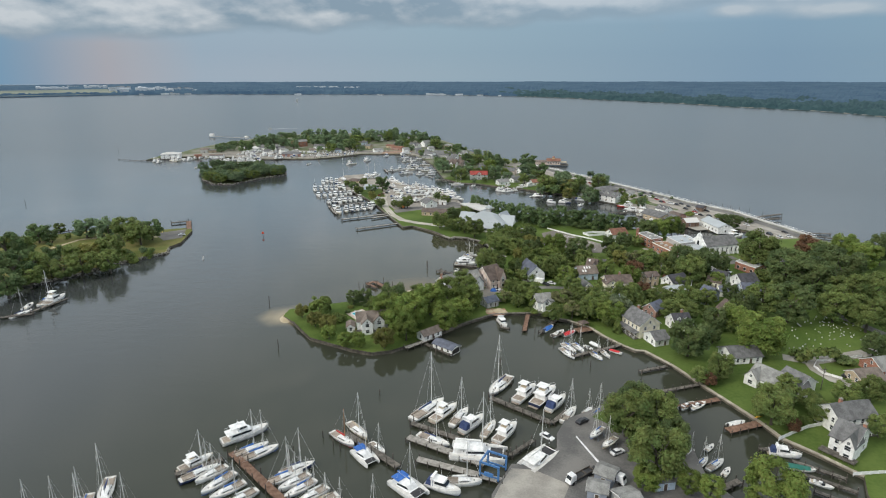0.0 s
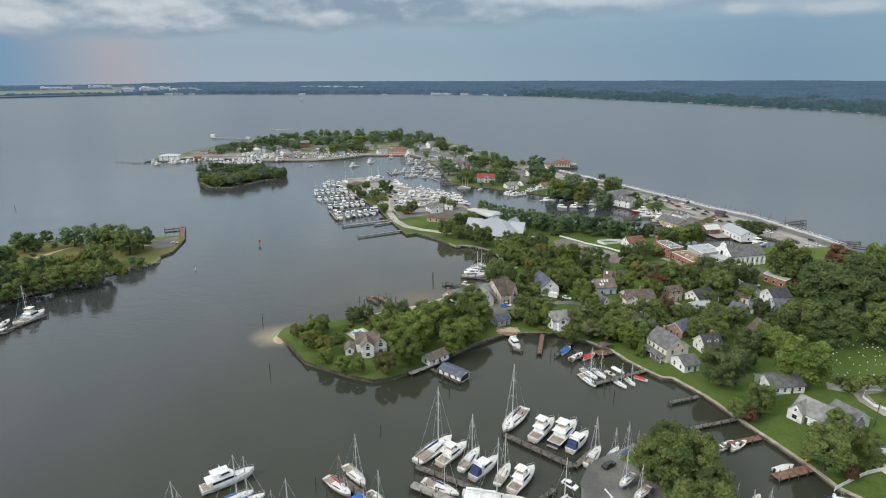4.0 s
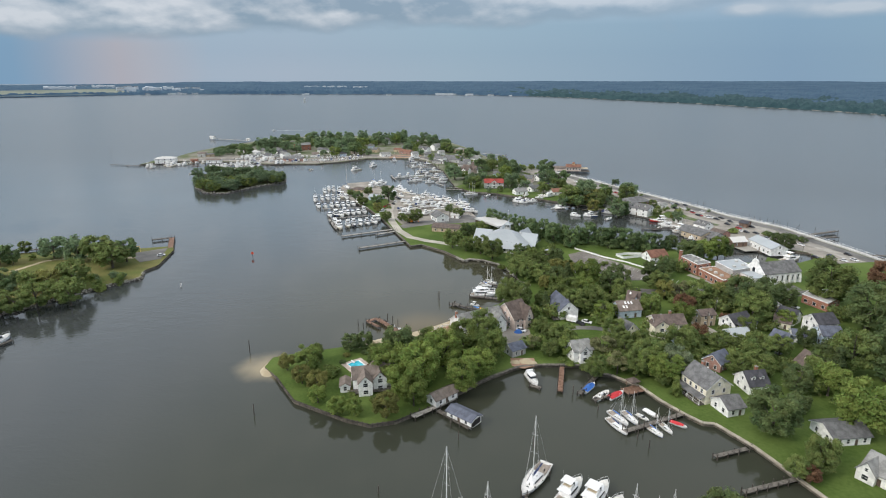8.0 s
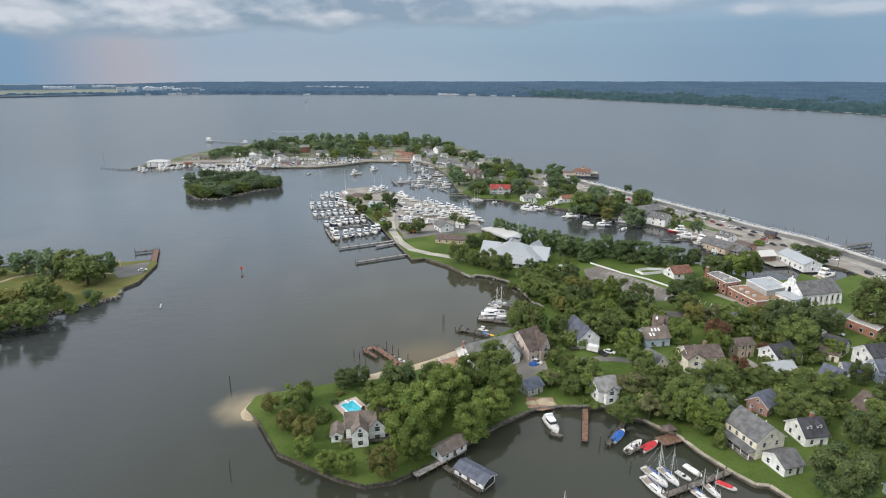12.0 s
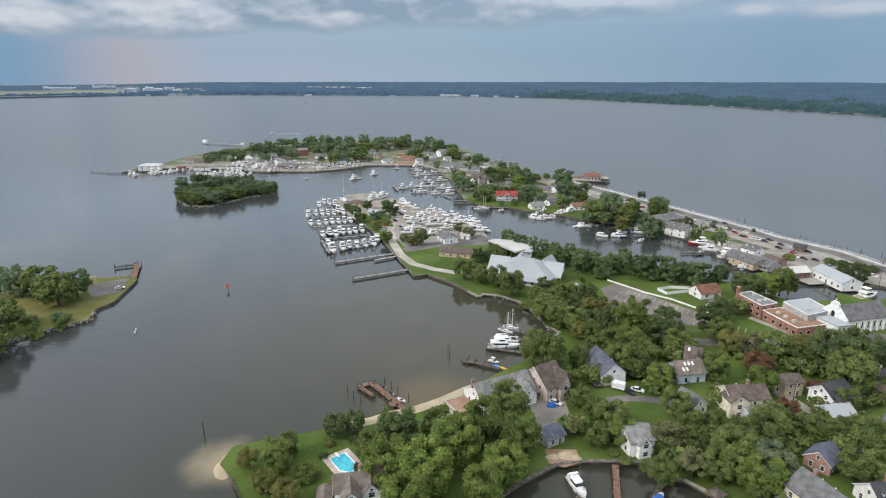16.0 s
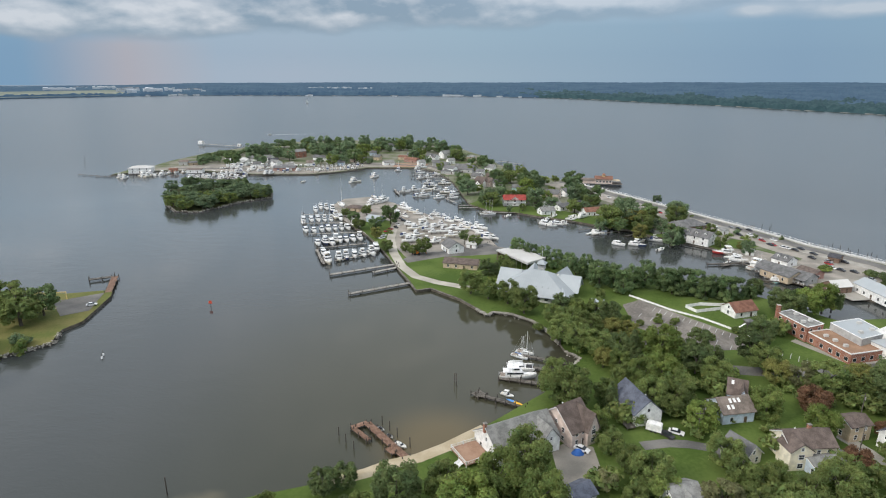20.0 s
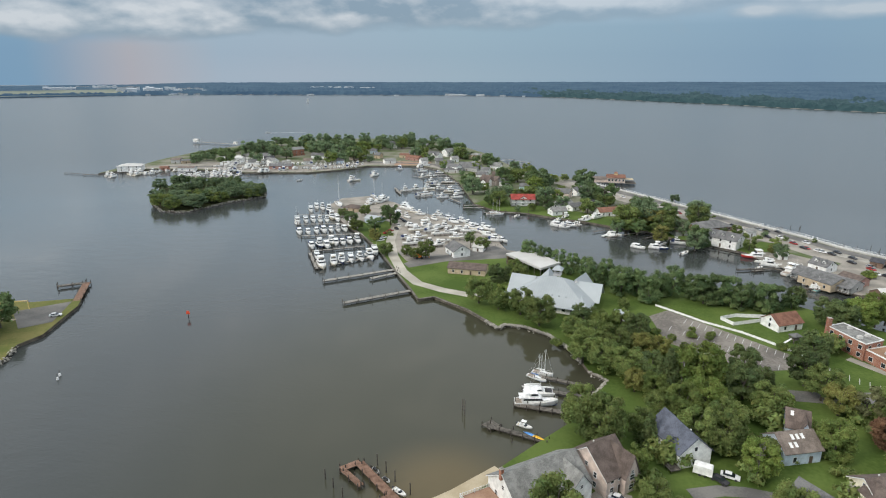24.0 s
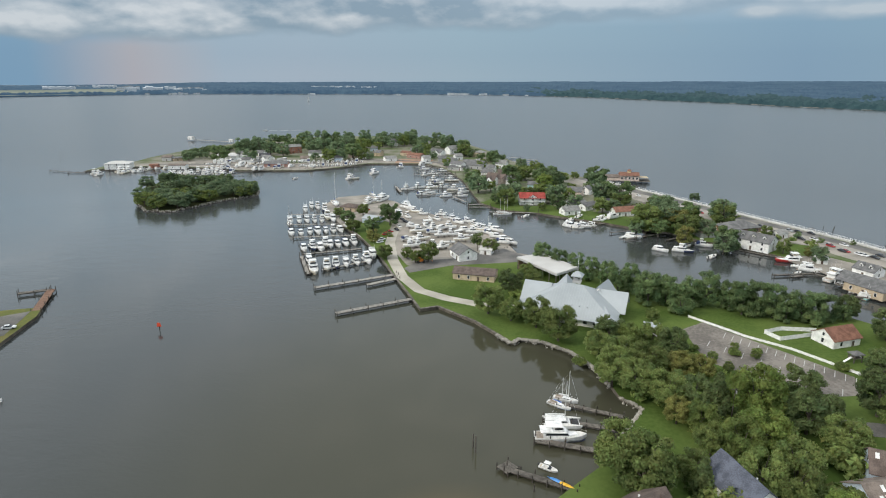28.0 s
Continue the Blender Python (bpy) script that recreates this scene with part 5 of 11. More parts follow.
house("white tall house among island trees", (-109.9, 983.5), (-99.4, 984.1), 9, 6, 9, "white", "grey", flip=-1, far=True)
house("grey house behind island trees", (-67.9, 974.2), (-55, 968), 9, 5, 8, "grey", "grey", flip=-1, far=True)
house("white house on the island lawn", (-127.6, 926.7), (-118.6, 927.2), 8, 4, 6.5, "blue", "grey", flip=-1, far=True)
house("low white shop by the island wharf", (-98.8, 839.8), (-87, 845.1), 9, 3.4, 5, "white", "light", flip=-1, far=True)
house("brick-paved wharf building on the island", (-73.8, 872), (-58.3, 862.7), 11, 3.6, 5.4, "rose", "rust", flip=-1, far=True)
house("tan wharf shop on the island", (-84.1, 890.4), (-73, 885.6), 9, 3.4, 5, "tan", "rust", flip=-1, far=True)
house("white gabled house near the wharf", (-47.9, 885.8), (-35.7, 875.6), 9, 5, 8.4, "white", "grey", flip=-1, far=True, gable=0.3)
house("white tall house with grey roof on the island", (-31.2, 900.5), (-20.6, 912.7), 9, 6, 9.4, "white", "light", flip=-1, far=True)
house("tan flat-roofed house facing the river", (-5.8, 883.7), (12.3, 879.3), 10, 5.4, 7.6, "tan", "light", flip=-1, far=True, hip=True)
house("white cottage near the river shore", (0.9, 822.2), (5.8, 826.8), 7, 3.2, 5, "white", "light", flip=-1, far=True)
house("grey house near the river shore", (-30.5, 828), (-20.7, 819.6), 8, 4, 6.4, "grey", "grey", flip=-1, far=True)
house("white cottage by the wharf", (-212.4, 807.7), (-202.3, 804), 8, 3.2, 5, "white", "grey", flip=-1, far=True)
house("tan wharf shed on the island", (-307.2, 777.5), (-290.3, 778.3), 9, 3.4, 4.6, "white", "tan", flip=-1, far=True)
house("long brown wharf building on the island", (-216, 794), (-192, 795), 9, 3.4, 5.4, "rose", "grey", flip=-1, far=True)
house("grey-roofed boat hall on the island wharf", (-284, 846), (-264, 847), 12, 4.0, 5.6, "white", "white", flip=-1, far=True)
house("low red shed on the island wharf", (-329, 781), (-321, 782), 6, 2.8, 3.8, "brick", "rust", flip=-1, far=True)
house("white cottage with a grey roof on the island", (-262, 858), (-254, 853), 8, 4.6, 7.6, "white", "grey", flip=-1, far=True)
house("grey cottage with a dark roof on the island", (-236, 838), (-226, 842), 8, 4.6, 7.4, "grey", "dark", flip=-1, far=True)
house("broad low inn with a grey shingle roof", (-26, 786), (-10, 782), 14, 3.2, 7.4, "grey", "grey", flip=-1, far=True, hip=True)
house("white villa with a pale roof facing the river", (22, 801), (32, 797), 10, 4.4, 7.6, "white", "light", flip=-1, far=True)
house("brown-roofed house by the island slips", (4, 705), (16, 699), 10, 4.0, 7.6, "white", "brown", flip=-1, far=True, gable=0.4)
house("white cottage with a grey roof behind the slips", (6, 745), (15, 740), 8, 4.0, 7.0, "white", "grey", flip=-1, far=True)
house("pale house with a grey roof on the strip", (70, 655), (80, 650), 9, 4.4, 7.4, "pink", "grey", flip=-1, far=True)
house("white clubhouse with a low roof on the creek", (62, 611), (74, 618), 8, 3.4, 5.4, "white", "light", flip=-1, far=True)
house("white boathouse on the research pier", (-407, 1041), (-400, 1038.4), 6, 3.2, 4.4, "white", "white", flip=-1, far=True, z=2.0, name="pier_house")
house("small white shed on the research pier", (-337, 1013.4), (-332, 1011.4), 4, 2.6, 3.4, "white", "white", flip=-1, far=True, z=2.0, name="pier_house")
house("long dockside restaurant with a grey roof and white posts", (162.5, 458), (176.5, 434), 10, 3.2, 5.4, "grey", "grey", flip=-1, far=True, porch=1)
house("low brown-roofed dockside shop", (179.5, 450), (184, 441), 9, 3.2, 5.0, "rose", "brown", flip=-1, far=True)
wing = block("two-storey brick school wing with a grey flat roof", [(129.8, 379), (137.4, 382), (142.4, 366.8), (133.6, 363)], 6.4, "brick", "light", parapet=0.35)
part("chimney", Solid().box(-6.6, 5.6, -0.3, -5.2, 7.0, 9.6).box(-6.75, 5.45, 9.6, -5.05, 7.15, 9.9).mesh("chimney", WALL["brick"]), wing, "square brick chimney")
block("low brick school wing with a brown gravel roof", [(134.4, 363.6), (136.7, 354), (139.4, 343.6), (155.2, 348.2), (151, 362), (143.8, 366.4)], 4.2, "brick", "gravel", parapet=0.4)
block("school gymnasium with a pale steel roof", [(144.8, 366.6), (159.4, 371.4), (161.0, 357), (147.6, 351)], 7.2, "grey", "steel", windows=False, parapet=0.25)
block("brick office building with a white flat roof", [(169.6, 324.4), (181.1, 334.2), (186.2, 321), (174.8, 312.1)], 4.2, "brick", "white", parapet=0.3)
block("small tan brick building among trees", [(145.9, 313.3), (151.7, 314.9), (152, 310), (144.4, 306.4)], 4, "tan", "light")
CHURCH = ((162.7, 354.5), (182.1, 360))
house("white island cottage with a grey roof", (-246.8, 816.5), (-238.4, 817.5), 7.5, 4, 6.5, "white", "grey", flip=-1, far=True)
house("grey island cottage with a light roof", (-207.0, 809.0), (-198.8, 811.0), 7.5, 4, 6.5, "grey", "light", flip=-1, far=True)
house("white island cottage with a tan roof", (-188.0, 827.7), (-180.0, 830.1), 7.5, 4, 6.5, "white", "tan", flip=-1, far=True)
house("white island cottage with a grey roof", (-167.7, 847.0), (-160.1, 850.6), 7.5, 4, 6.5, "white", "grey", flip=-1, far=True)
house("pale blue island cottage with a grey roof", (-152.5, 834.2), (-144.3, 836.2), 7.5, 4, 6.5, "blue", "grey", flip=-1, far=True)
house("white island cottage with a light roof", (-128.7, 858.9), (-121.1, 862.3), 7.5, 4, 6.5, "white", "light", flip=-1, far=True)
house("tan island cottage with a grey roof", (-114.4, 883.9), (-107.0, 880.1), 7.5, 4, 6.5, "tan", "grey", flip=-1, far=True)
house("white island cottage with a grey roof", (-75.4, 906.1), (-67.0, 905.9), 7.5, 4, 6.5, "white", "grey", flip=-1, far=True)
house("white island cottage with a light roof", (-57.0, 838.0), (-49.4, 841.6), 7.5, 4, 6.5, "white", "light", flip=-1, far=True)
house("grey island cottage with a grey roof", (-39.6, 836.6), (-31.2, 837.8), 7.5, 4, 6.5, "grey", "grey", flip=-1, far=True)
house("white island cottage with a light roof", (-22.2, 854.3), (-14.4, 857.5), 7.5, 4, 6.5, "white", "light", flip=-1, far=True)
house("white island cottage with a grey roof", (11.0, 773.4), (18.8, 770.2), 7.5, 4, 6.5, "white", "grey", flip=-1, far=True)
house("tan island cottage with a brown roof", (20.1, 743.7), (28.5, 743.5), 7.5, 4, 6.5, "tan", "brown", flip=-1, far=True)
house("white island cottage with a grey roof", (25.4, 706.9), (33.6, 704.7), 7.5, 4, 6.5, "white", "grey", flip=-1, far=True)
house("white island cottage with a light roof", (48.8, 678.5), (57.2, 678.9), 7.5, 4, 6.5, "white", "light", flip=-1, far=True)
house("grey island cottage with a dark roof", (84.7, 611.1), (93.1, 611.7), 7.5, 4, 6.5, "grey", "dark", flip=-1, far=True)

# ---- the large roofed hall, its open shed and the church ----
def hall():
    ob = tagged(new("exhibition_hall"), "broad pavilion hall under pale grey metal roofs", "hall", "large buildings")
    ob.matrix_basis = pose(31.5, 417.5, GROUND, 0, 0, -22)
    L, Wd, ev, rg = 36.0, 29.0, 3.4, 11.8
    part("wall", Solid().box(-L / 2 + 1.5, -Wd / 2 + 1.5, -0.3, L / 2 - 1.5, Wd / 2 - 1.5, ev).mesh("wall", WALL["white"]), ob)
    roof = part("roof", hip_roof(L, Wd, ev, rg, 0.8).mesh("roof", ROOF["steel"]), ob)
    seam = Solid()
    for k in range(-19, 20):
        x = k * 1.05
        y1 = Wd / 2 + 0.8
        r = L / 2 - Wd / 2
        top = 1.0 if abs(x) < r else max(0.0, 1 - (abs(x) - r) / (Wd / 2 + 0.8))
        for s in (1, -1):
            z0, z1, yt = ev + 0.05, ev + (rg - ev) * top + 0.05, y1 * (1 - top)
            seam.quad((x - 0.05, s * y1, z0 + 0.03), (x + 0.05, s * y1, z0 + 0.03), (x + 0.05, s * yt, z1 + 0.03), (x - 0.05, s * yt, z1 + 0.03))
    tagged(part("roof_seam", seam.mesh("roof_seam", ROOF["steel"]), roof), kind="stuff")
    for x, y, turn, w, h in ((-12.5, 3.0, 90, 13.0, 9.6), (12.5, 4.0, -90, 13.0, 9.6), (-4.0, 6.0, 12, 12.0, 10.6), (9.5, 6.5, -12, 12.0, 10.6), (14.5, -9.0, 200, 9.0, 6.4), (-14.5, -7.0, 150, 9.0, 6.4)):
        g = part("roof_wing", Solid().prism([(-w / 2, ev - 0.3), (w / 2, ev - 0.3), (0, h - 0.2)], "y", -3.0, 7.2).mesh("roof_wing", WALL["white"]), ob, "white gabled wing", pose(x, y, 0, 0, 0, turn))
        r = Solid()
        for s in (1, -1):
            r.prism([(0, h), (s * (w / 2 + 0.5), ev - 0.25), (s * (w / 2 + 0.5), ev - 0.05), (0, h + 0.2)], "y", -3.4, 8.2)
        part("wing_roof", r.mesh("wing_roof", ROOF["steel"]), g)
        part("louvre", Solid().prism([(-w * 0.13, h - 2.6), (w * 0.13, h - 2.6), (0, h - 0.7)], "y", 7.2, 7.26).mesh("louvre", WALL["slate"]), g, "dark triangular louvre")
    for k in range(3):
        d = part("roof_dormer", Solid().prism([(-0.8, 0), (0.8, 0), (0, 0.9)], "y", 0, 1.6).mesh("roof_dormer", ROOF["steel"]), ob, m=pose(1.5 + 3.0 * k, -8.3, 6.0, 0, 0, 180))
    c = part("cupola", Solid().box(-1.6, -1.6, 10.2, 1.6, 1.6, 11.2).mesh("cupola", WALL["grey"]), ob, "square lantern with an open belfry", pose(0.5, 4.0, 1.0))
    for x in (-1.4, 1.4):
        for y in (-1.4, 1.4):
            part("cupola_post", shared("cupola_post", lambda: Solid().box(-0.14, -0.14, 11.2, 0.14, 0.14, 13.2).mesh("cupola_post", WALL["grey"])), c, m=pose(x, y, 0))
    part("cupola_roof", hip_roof(3.6, 3.6, 13.2, 15.0, 0.5).mesh("cupola_roof", ROOF["steel"]), c)
    part("mast", Solid().rod((0, 0, 15), (0, 0, 22.5), 0.09, 0.05).mesh("mast", TRIM), c)
    for k in range(9):
        window(ob, -15 + k * 3.75, -Wd / 2 + 1.5, 1.9, 180, 1.6, 1.6)
    return ob


hall()


def open_shed():
    ob = tagged(new("boat_shed"), "open-sided shed with a long white flat roof", "shed", "large buildings")
    pts = [Vector(p) for p in ((13.9, 470.9), (27.1, 478.1), (40.7, 456.2), (29.3, 446.2))]
    mid = sum(pts, Vector((0, 0))) / 4
    ob.matrix_basis = pose(mid.x, mid.y, GROUND)
    pts = [p - mid for p in pts]
    part("roof", Solid().prism([tuple(p) for p in pts], "z", 5.6, 6.1).mesh("roof", ROOF["white"]), ob)
    part("fascia", Solid().prism([tuple(p * 1.01) for p in pts], "z", 5.0, 5.58).mesh("fascia", WALL["grey"]), ob)
    for i in range(4):
        for k in range(6):
            c = pts[i].lerp(pts[(i + 1) % 4], k / 6) * 0.97
            part("post", shared("shed_post", lambda: Solid().box(-0.15, -0.15, -0.3, 0.15, 0.15, 5.0).mesh("post", WOOD_GREY)), ob, m=pose(c.x, c.y, 0))
    part("back_wall", Solid().prism([tuple(pts[0] * 0.95), tuple(pts[1] * 0.95), tuple(pts[1] * 0.93), tuple(pts[0] * 0.93)], "z", -0.2, 5.0).mesh("back_wall", WALL["brown"]), ob)


open_shed()


def church():
    a, b = (Vector(p) for p in CHURCH)
    mid, turn = (a + b) / 2, math.degrees(math.atan2(b.y - a.y, b.x - a.x))
    ob = tagged(new("church"), "white church with a long grey roof and bell gable", "church", "large buildings")
    ob.matrix_basis = pose(mid.x, mid.y, GROUND, 0, 0, turn)
    L, Wd, ev, rg = (b - a).length * 1.18, 13.0, 6.0, 10.6
    part("wall", Solid().prism([(-Wd / 2, -0.3), (Wd / 2, -0.3), (Wd / 2, ev), (0, rg), (-Wd / 2, ev)], "x", -L / 2, L / 2).mesh("wall", WALL["white"]), ob)
    part("roof", gable_roof(L, Wd, ev, rg, 0.3).mesh("roof", ROOF["grey"]), ob)
    for k in range(7):
        x = -L / 2 + (k + 0.5) * L / 7
        for s in (1, -1):
            w = window(ob, x, s * Wd / 2, 3.2, 0 if s > 0 else 180, 0.8, 2.8)
            part("buttress", shared("buttress", lambda: Solid().prism([(0, 0), (0.75, 0), (0.6, 3.2), (0, 5.0)], "x", -0.25, 0.25).mesh("buttress", WALL["white"])), ob, m=pose(x + L / 14, s * Wd / 2, -0.2, 0, 0, 0 if s > 0 else 180))
    t = part("bell_gable", Solid().prism([(-Wd / 2 - 0.6, -0.3), (Wd / 2 + 0.6, -0.3), (Wd / 2 + 0.6, 6.4), (2.0, 10.9), (2.0, 11.9), (1.1, 12.9), (-1.1, 12.9), (-2.0, 11.9), (-2.0, 10.9), (-Wd / 2 - 0.6, 6.4)], "x", -L / 2 - 1.3, -L / 2 - 0.3).mesh("bell_gable", WALL["white"]), ob, "white curved bell gable")
    part("arch_window", Solid().prism([(-0.9, 4.8), (0.9, 4.8), (0.9, 7.6), (0.5, 8.4), (0, 8.7), (-0.5, 8.4), (-0.9, 7.6)], "x", -L / 2 - 1.36, -L / 2 - 1.31).mesh("arch_window", GLASS), t)
    part("cross", Solid().box(-L / 2 - 0.85, -0.08, 12.9, -L / 2 - 0.7, 0.08, 14.4).box(-L / 2 - 0.85, -0.45, 13.7, -L / 2 - 0.7, 0.45, 13.88).mesh("cross", TRIM), t)
    n = part("annex", Solid().box(-L / 2 - 8.5, -Wd / 2 - 3.0, -0.3, -L / 2 - 1.4, 1.0, 5.6).mesh("annex", WALL["white"]), ob, "white two-storey church annex")
    part("annex_roof", Solid().box(-L / 2 - 8.8, -Wd / 2 - 3.3, 5.6, -L / 2 - 1.35, 1.3, 5.95).mesh("annex_roof", ROOF["steel"]), n)
    for k in range(3):
        for lv in range(2):
            window(n, -L / 2 - 7.3 + 2.3 * k, -Wd / 2 - 3.0, 1.6 + 2.5 * lv, 180, 0.9, 1.3)


church()

# ---- boats ----
GEL = paint("white_gelcoat", (0.78, 0.78, 0.77), 0.25)
GEL_DECK = paint("worn_deck_gelcoat", (0.60, 0.585, 0.55), 0.5)
GEL_CREAM = paint("cream_gelcoat", (0.70, 0.66, 0.56), 0.3)
HULL = {"white": GEL, "cream": GEL_CREAM, "navy": paint("navy_hull", (0.03, 0.045, 0.10), 0.25), "red": paint("red_hull", (0.42, 0.04, 0.035), 0.3), "green": paint("green_hull", (0.03, 0.12, 0.10), 0.3), "grey": paint("grey_hull", (0.35, 0.36, 0.38), 0.3), "aqua": paint("pale_aqua_hull", (0.35, 0.62, 0.60), 0.3), "wood": paint("varnished_hull", (0.30, 0.13, 0.05), 0.3)}
CANVAS = {"blue": paint("blue_canvas", (0.035, 0.13, 0.42), 0.85), "navy": paint("navy_canvas", (0.03, 0.05, 0.13), 0.85), "red": paint("red_canvas", (0.50, 0.035, 0.04), 0.85), "tan": paint("tan_canvas", (0.48, 0.40, 0.28), 0.85), "white": paint("white_canvas", (0.70, 0.70, 0.68), 0.85), "green": paint("green_canvas", (0.02, 0.13, 0.10), 0.85)}
TEAK = surface("cockpit_sole", (0.24, 0.20, 0.16), (0.36, 0.31, 0.26), 0.7, 1.0, 8.0, 0.2)
ALLOY = surface("mast_alloy", (0.62, 0.62, 0.61), (0.78, 0.78, 0.77), 0.4, 0.8, 5.0, 0.0, metal=0.2)
SPAR_WOOD = paint("varnished_spar", (0.36, 0.17, 0.08), 0.4)
GRAB = paint("dark_rubber", (0.03, 0.03, 0.032), 0.7)


def hull_solid(L, B, F, fine=0.55, stern=0.85, sheer=0.35, draft=0.35, n=11):
    """A lofted hull: bow at +x, waterline at z 0; F the freeboard amidships, sheer the rise to the bow."""
    s, rows = Solid(), []
    for i in range(n):
        u = i / (n - 1)
        w = (stern + (1 - stern) * math.sin(min(1, u / 0.45) * math.pi / 2)) if u < 0.45 else math.cos((u - 0.45) / 0.55 * math.pi / 2) ** fine
        x, top, half = -L / 2 + L * u, F + sheer * u**2, max(0.03, B / 2 * w)
        xb = -L / 2 + L * 0.94 * u
        rows.append([(xb, 0, -draft * (1 - 0.6 * u)), (xb, half * 0.72, -0.05), (x, half * 0.95, top * 0.55), (x, half, top)])
    for r in rows:
        s.v += [*r, *[(x, -y, z) for x, y, z in r[:0:-1]]]
    m = 7
    for i in range(n - 1):
        for k in range(m):
            if k == 3:
                continue
            a, b = i * m + k, i * m + (k + 1) % m
            s.f.append((a, b, b + m, a + m))
    s.f.append(tuple(range(m))[::-1])
    return s, rows


def deck_solid(rows, drop=0.06, inset=0.96):
    s = Solid()
    pts = [(r[3][0] * 0.995, r[3][1] * inset, r[3][2] - drop) for r in rows]
    s.v += pts + [(x, -y, z) for x, y, z in pts]
    n = len(pts)
    s.f += [(i, i + 1, n + i + 1, n + i) for i in range(n - 1)]
    return s


def cabin_solid(x0, x1, w0, w1, z0, z1, rake0=0.3, rake1=0.7, tuck=0.12):
    """A rounded house: narrower at the top, raked at both ends."""
    s = Solid()
    for x, w, z in ((x0, w0, z0), (x1, w1, z0), (x1 - rake1, w1 - tuck, z1), (x0 + rake0, w0 - tuck, z1)):
        s.v += [(x, w, z), (x, -w, z)]
    s.f += [(0, 2, 4, 6), (1, 7, 5, 3), (2, 3, 5, 4), (6, 7, 1, 0), (4, 5, 7, 6), (0, 1, 3, 2)]
    return s


def loft_sides(x0, x1, w0, w1, z0, z1, rake0, rake1, tuck, mat, name, grow=0.015):
    """A dark band of glass round a house."""
    return cabin_solid(x0 - grow, x1 + grow, w0 + grow, w1 + grow, z0, z1, rake0, rake1, tuck).mesh(name, mat)


def sailboat(hull="white", cover="blue", L=10.5, mast=13.5, spar=None, kind="sailboat"):
    ob = new(kind)
    B, F = L * 0.31, 0.95
    h, rows = hull_solid(L, B, F, 0.62, 0.72, 0.4)
    part("hull", h.mesh("hull", HULL[hull], True), ob)
    part("boot_stripe", hull_solid(L * 0.985, B * 0.80, 0.10, 0.62, 0.72, 0.0)[0].mesh("boot_stripe", CANVAS[cover]), ob)
    part("deck", deck_solid(rows).mesh("deck", GEL_DECK), ob)
    part("cockpit", Solid().box(-L * 0.42, -B * 0.26, F - 0.1, -L * 0.14, B * 0.26, F + 0.04).box(-L * 0.42, B * 0.27, F, -L * 0.13, B * 0.36, F + 0.3).box(-L * 0.42, -B * 0.36, F, -L * 0.13, -B * 0.27, F + 0.3).mesh("cockpit", TEAK), ob, "teak cockpit")
    c = part("cabin", cabin_solid(-L * 0.13, L * 0.24, B * 0.33, B * 0.2, F, F + 0.55, 0.05, 0.6).mesh("cabin", GEL), ob)
    part("cabin_window", loft_sides(-L * 0.10, L * 0.16, B * 0.325, B * 0.245, F + 0.2, F + 0.38, 0.0, 0.2, 0.03, GLASS, "cabin_window"), c)
    part("hatch", Solid().box(L * 0.28, -0.28, F + 0.1, L * 0.28 + 0.55, 0.28, F + 0.2).mesh("hatch", GLASS), ob)
    mx = L * 0.1
    pole = Solid().rod((mx, 0, F), (mx, 0, mast), 0.11, 0.08)
    for k in (0.45, 0.72):
        z = F + (mast - F) * k
        pole.rod((mx, -0.75, z), (mx, 0.75, z), 0.035)
    part("mast", pole.mesh("mast", spar or ALLOY), ob)
    b = part("boom", Solid().rod((mx, 0, F + 1.1), (-L * 0.3, 0, F + 1.2), 0.07).mesh("boom", spar or ALLOY), ob)
    part("sail_cover", Solid().rod((mx - 0.1, 0, F + 1.45), (-L * 0.28, 0, F + 1.38), 0.26, 0.15, 8).mesh("sail_cover", CANVAS[cover]), b, cover + " sail cover")
    rig = Solid().rod((L * 0.49, 0, F + 0.4), (mx, 0, mast * 0.97), 0.03, sides=4).rod((-L * 0.49, 0, F), (mx, 0, mast - 0.1), 0.02, sides=4)
    for s in (1, -1):
        rig.rod((mx, s * B * 0.44, F + 0.1), (mx, 0, mast - 0.5), 0.02, sides=4)
    part("rigging", rig.mesh("rigging", ALLOY), ob)
    rail = Solid()
    for s in (1, -1):
        for i in range(1, len(rows) - 1):
            p, q = rows[i][3], rows[i + 1][3]
            rail.rod((p[0], s * p[1] * 0.95, p[2] + 0.55), (q[0], s * q[1] * 0.95, q[2] + 0.55), 0.018, sides=4)
            rail.rod((p[0], s * p[1] * 0.95, p[2]), (p[0], s * p[1] * 0.95, p[2] + 0.55), 0.02, sides=4)
    part("lifeline", rail.mesh("lifeline", ALLOY), ob)
    return ob


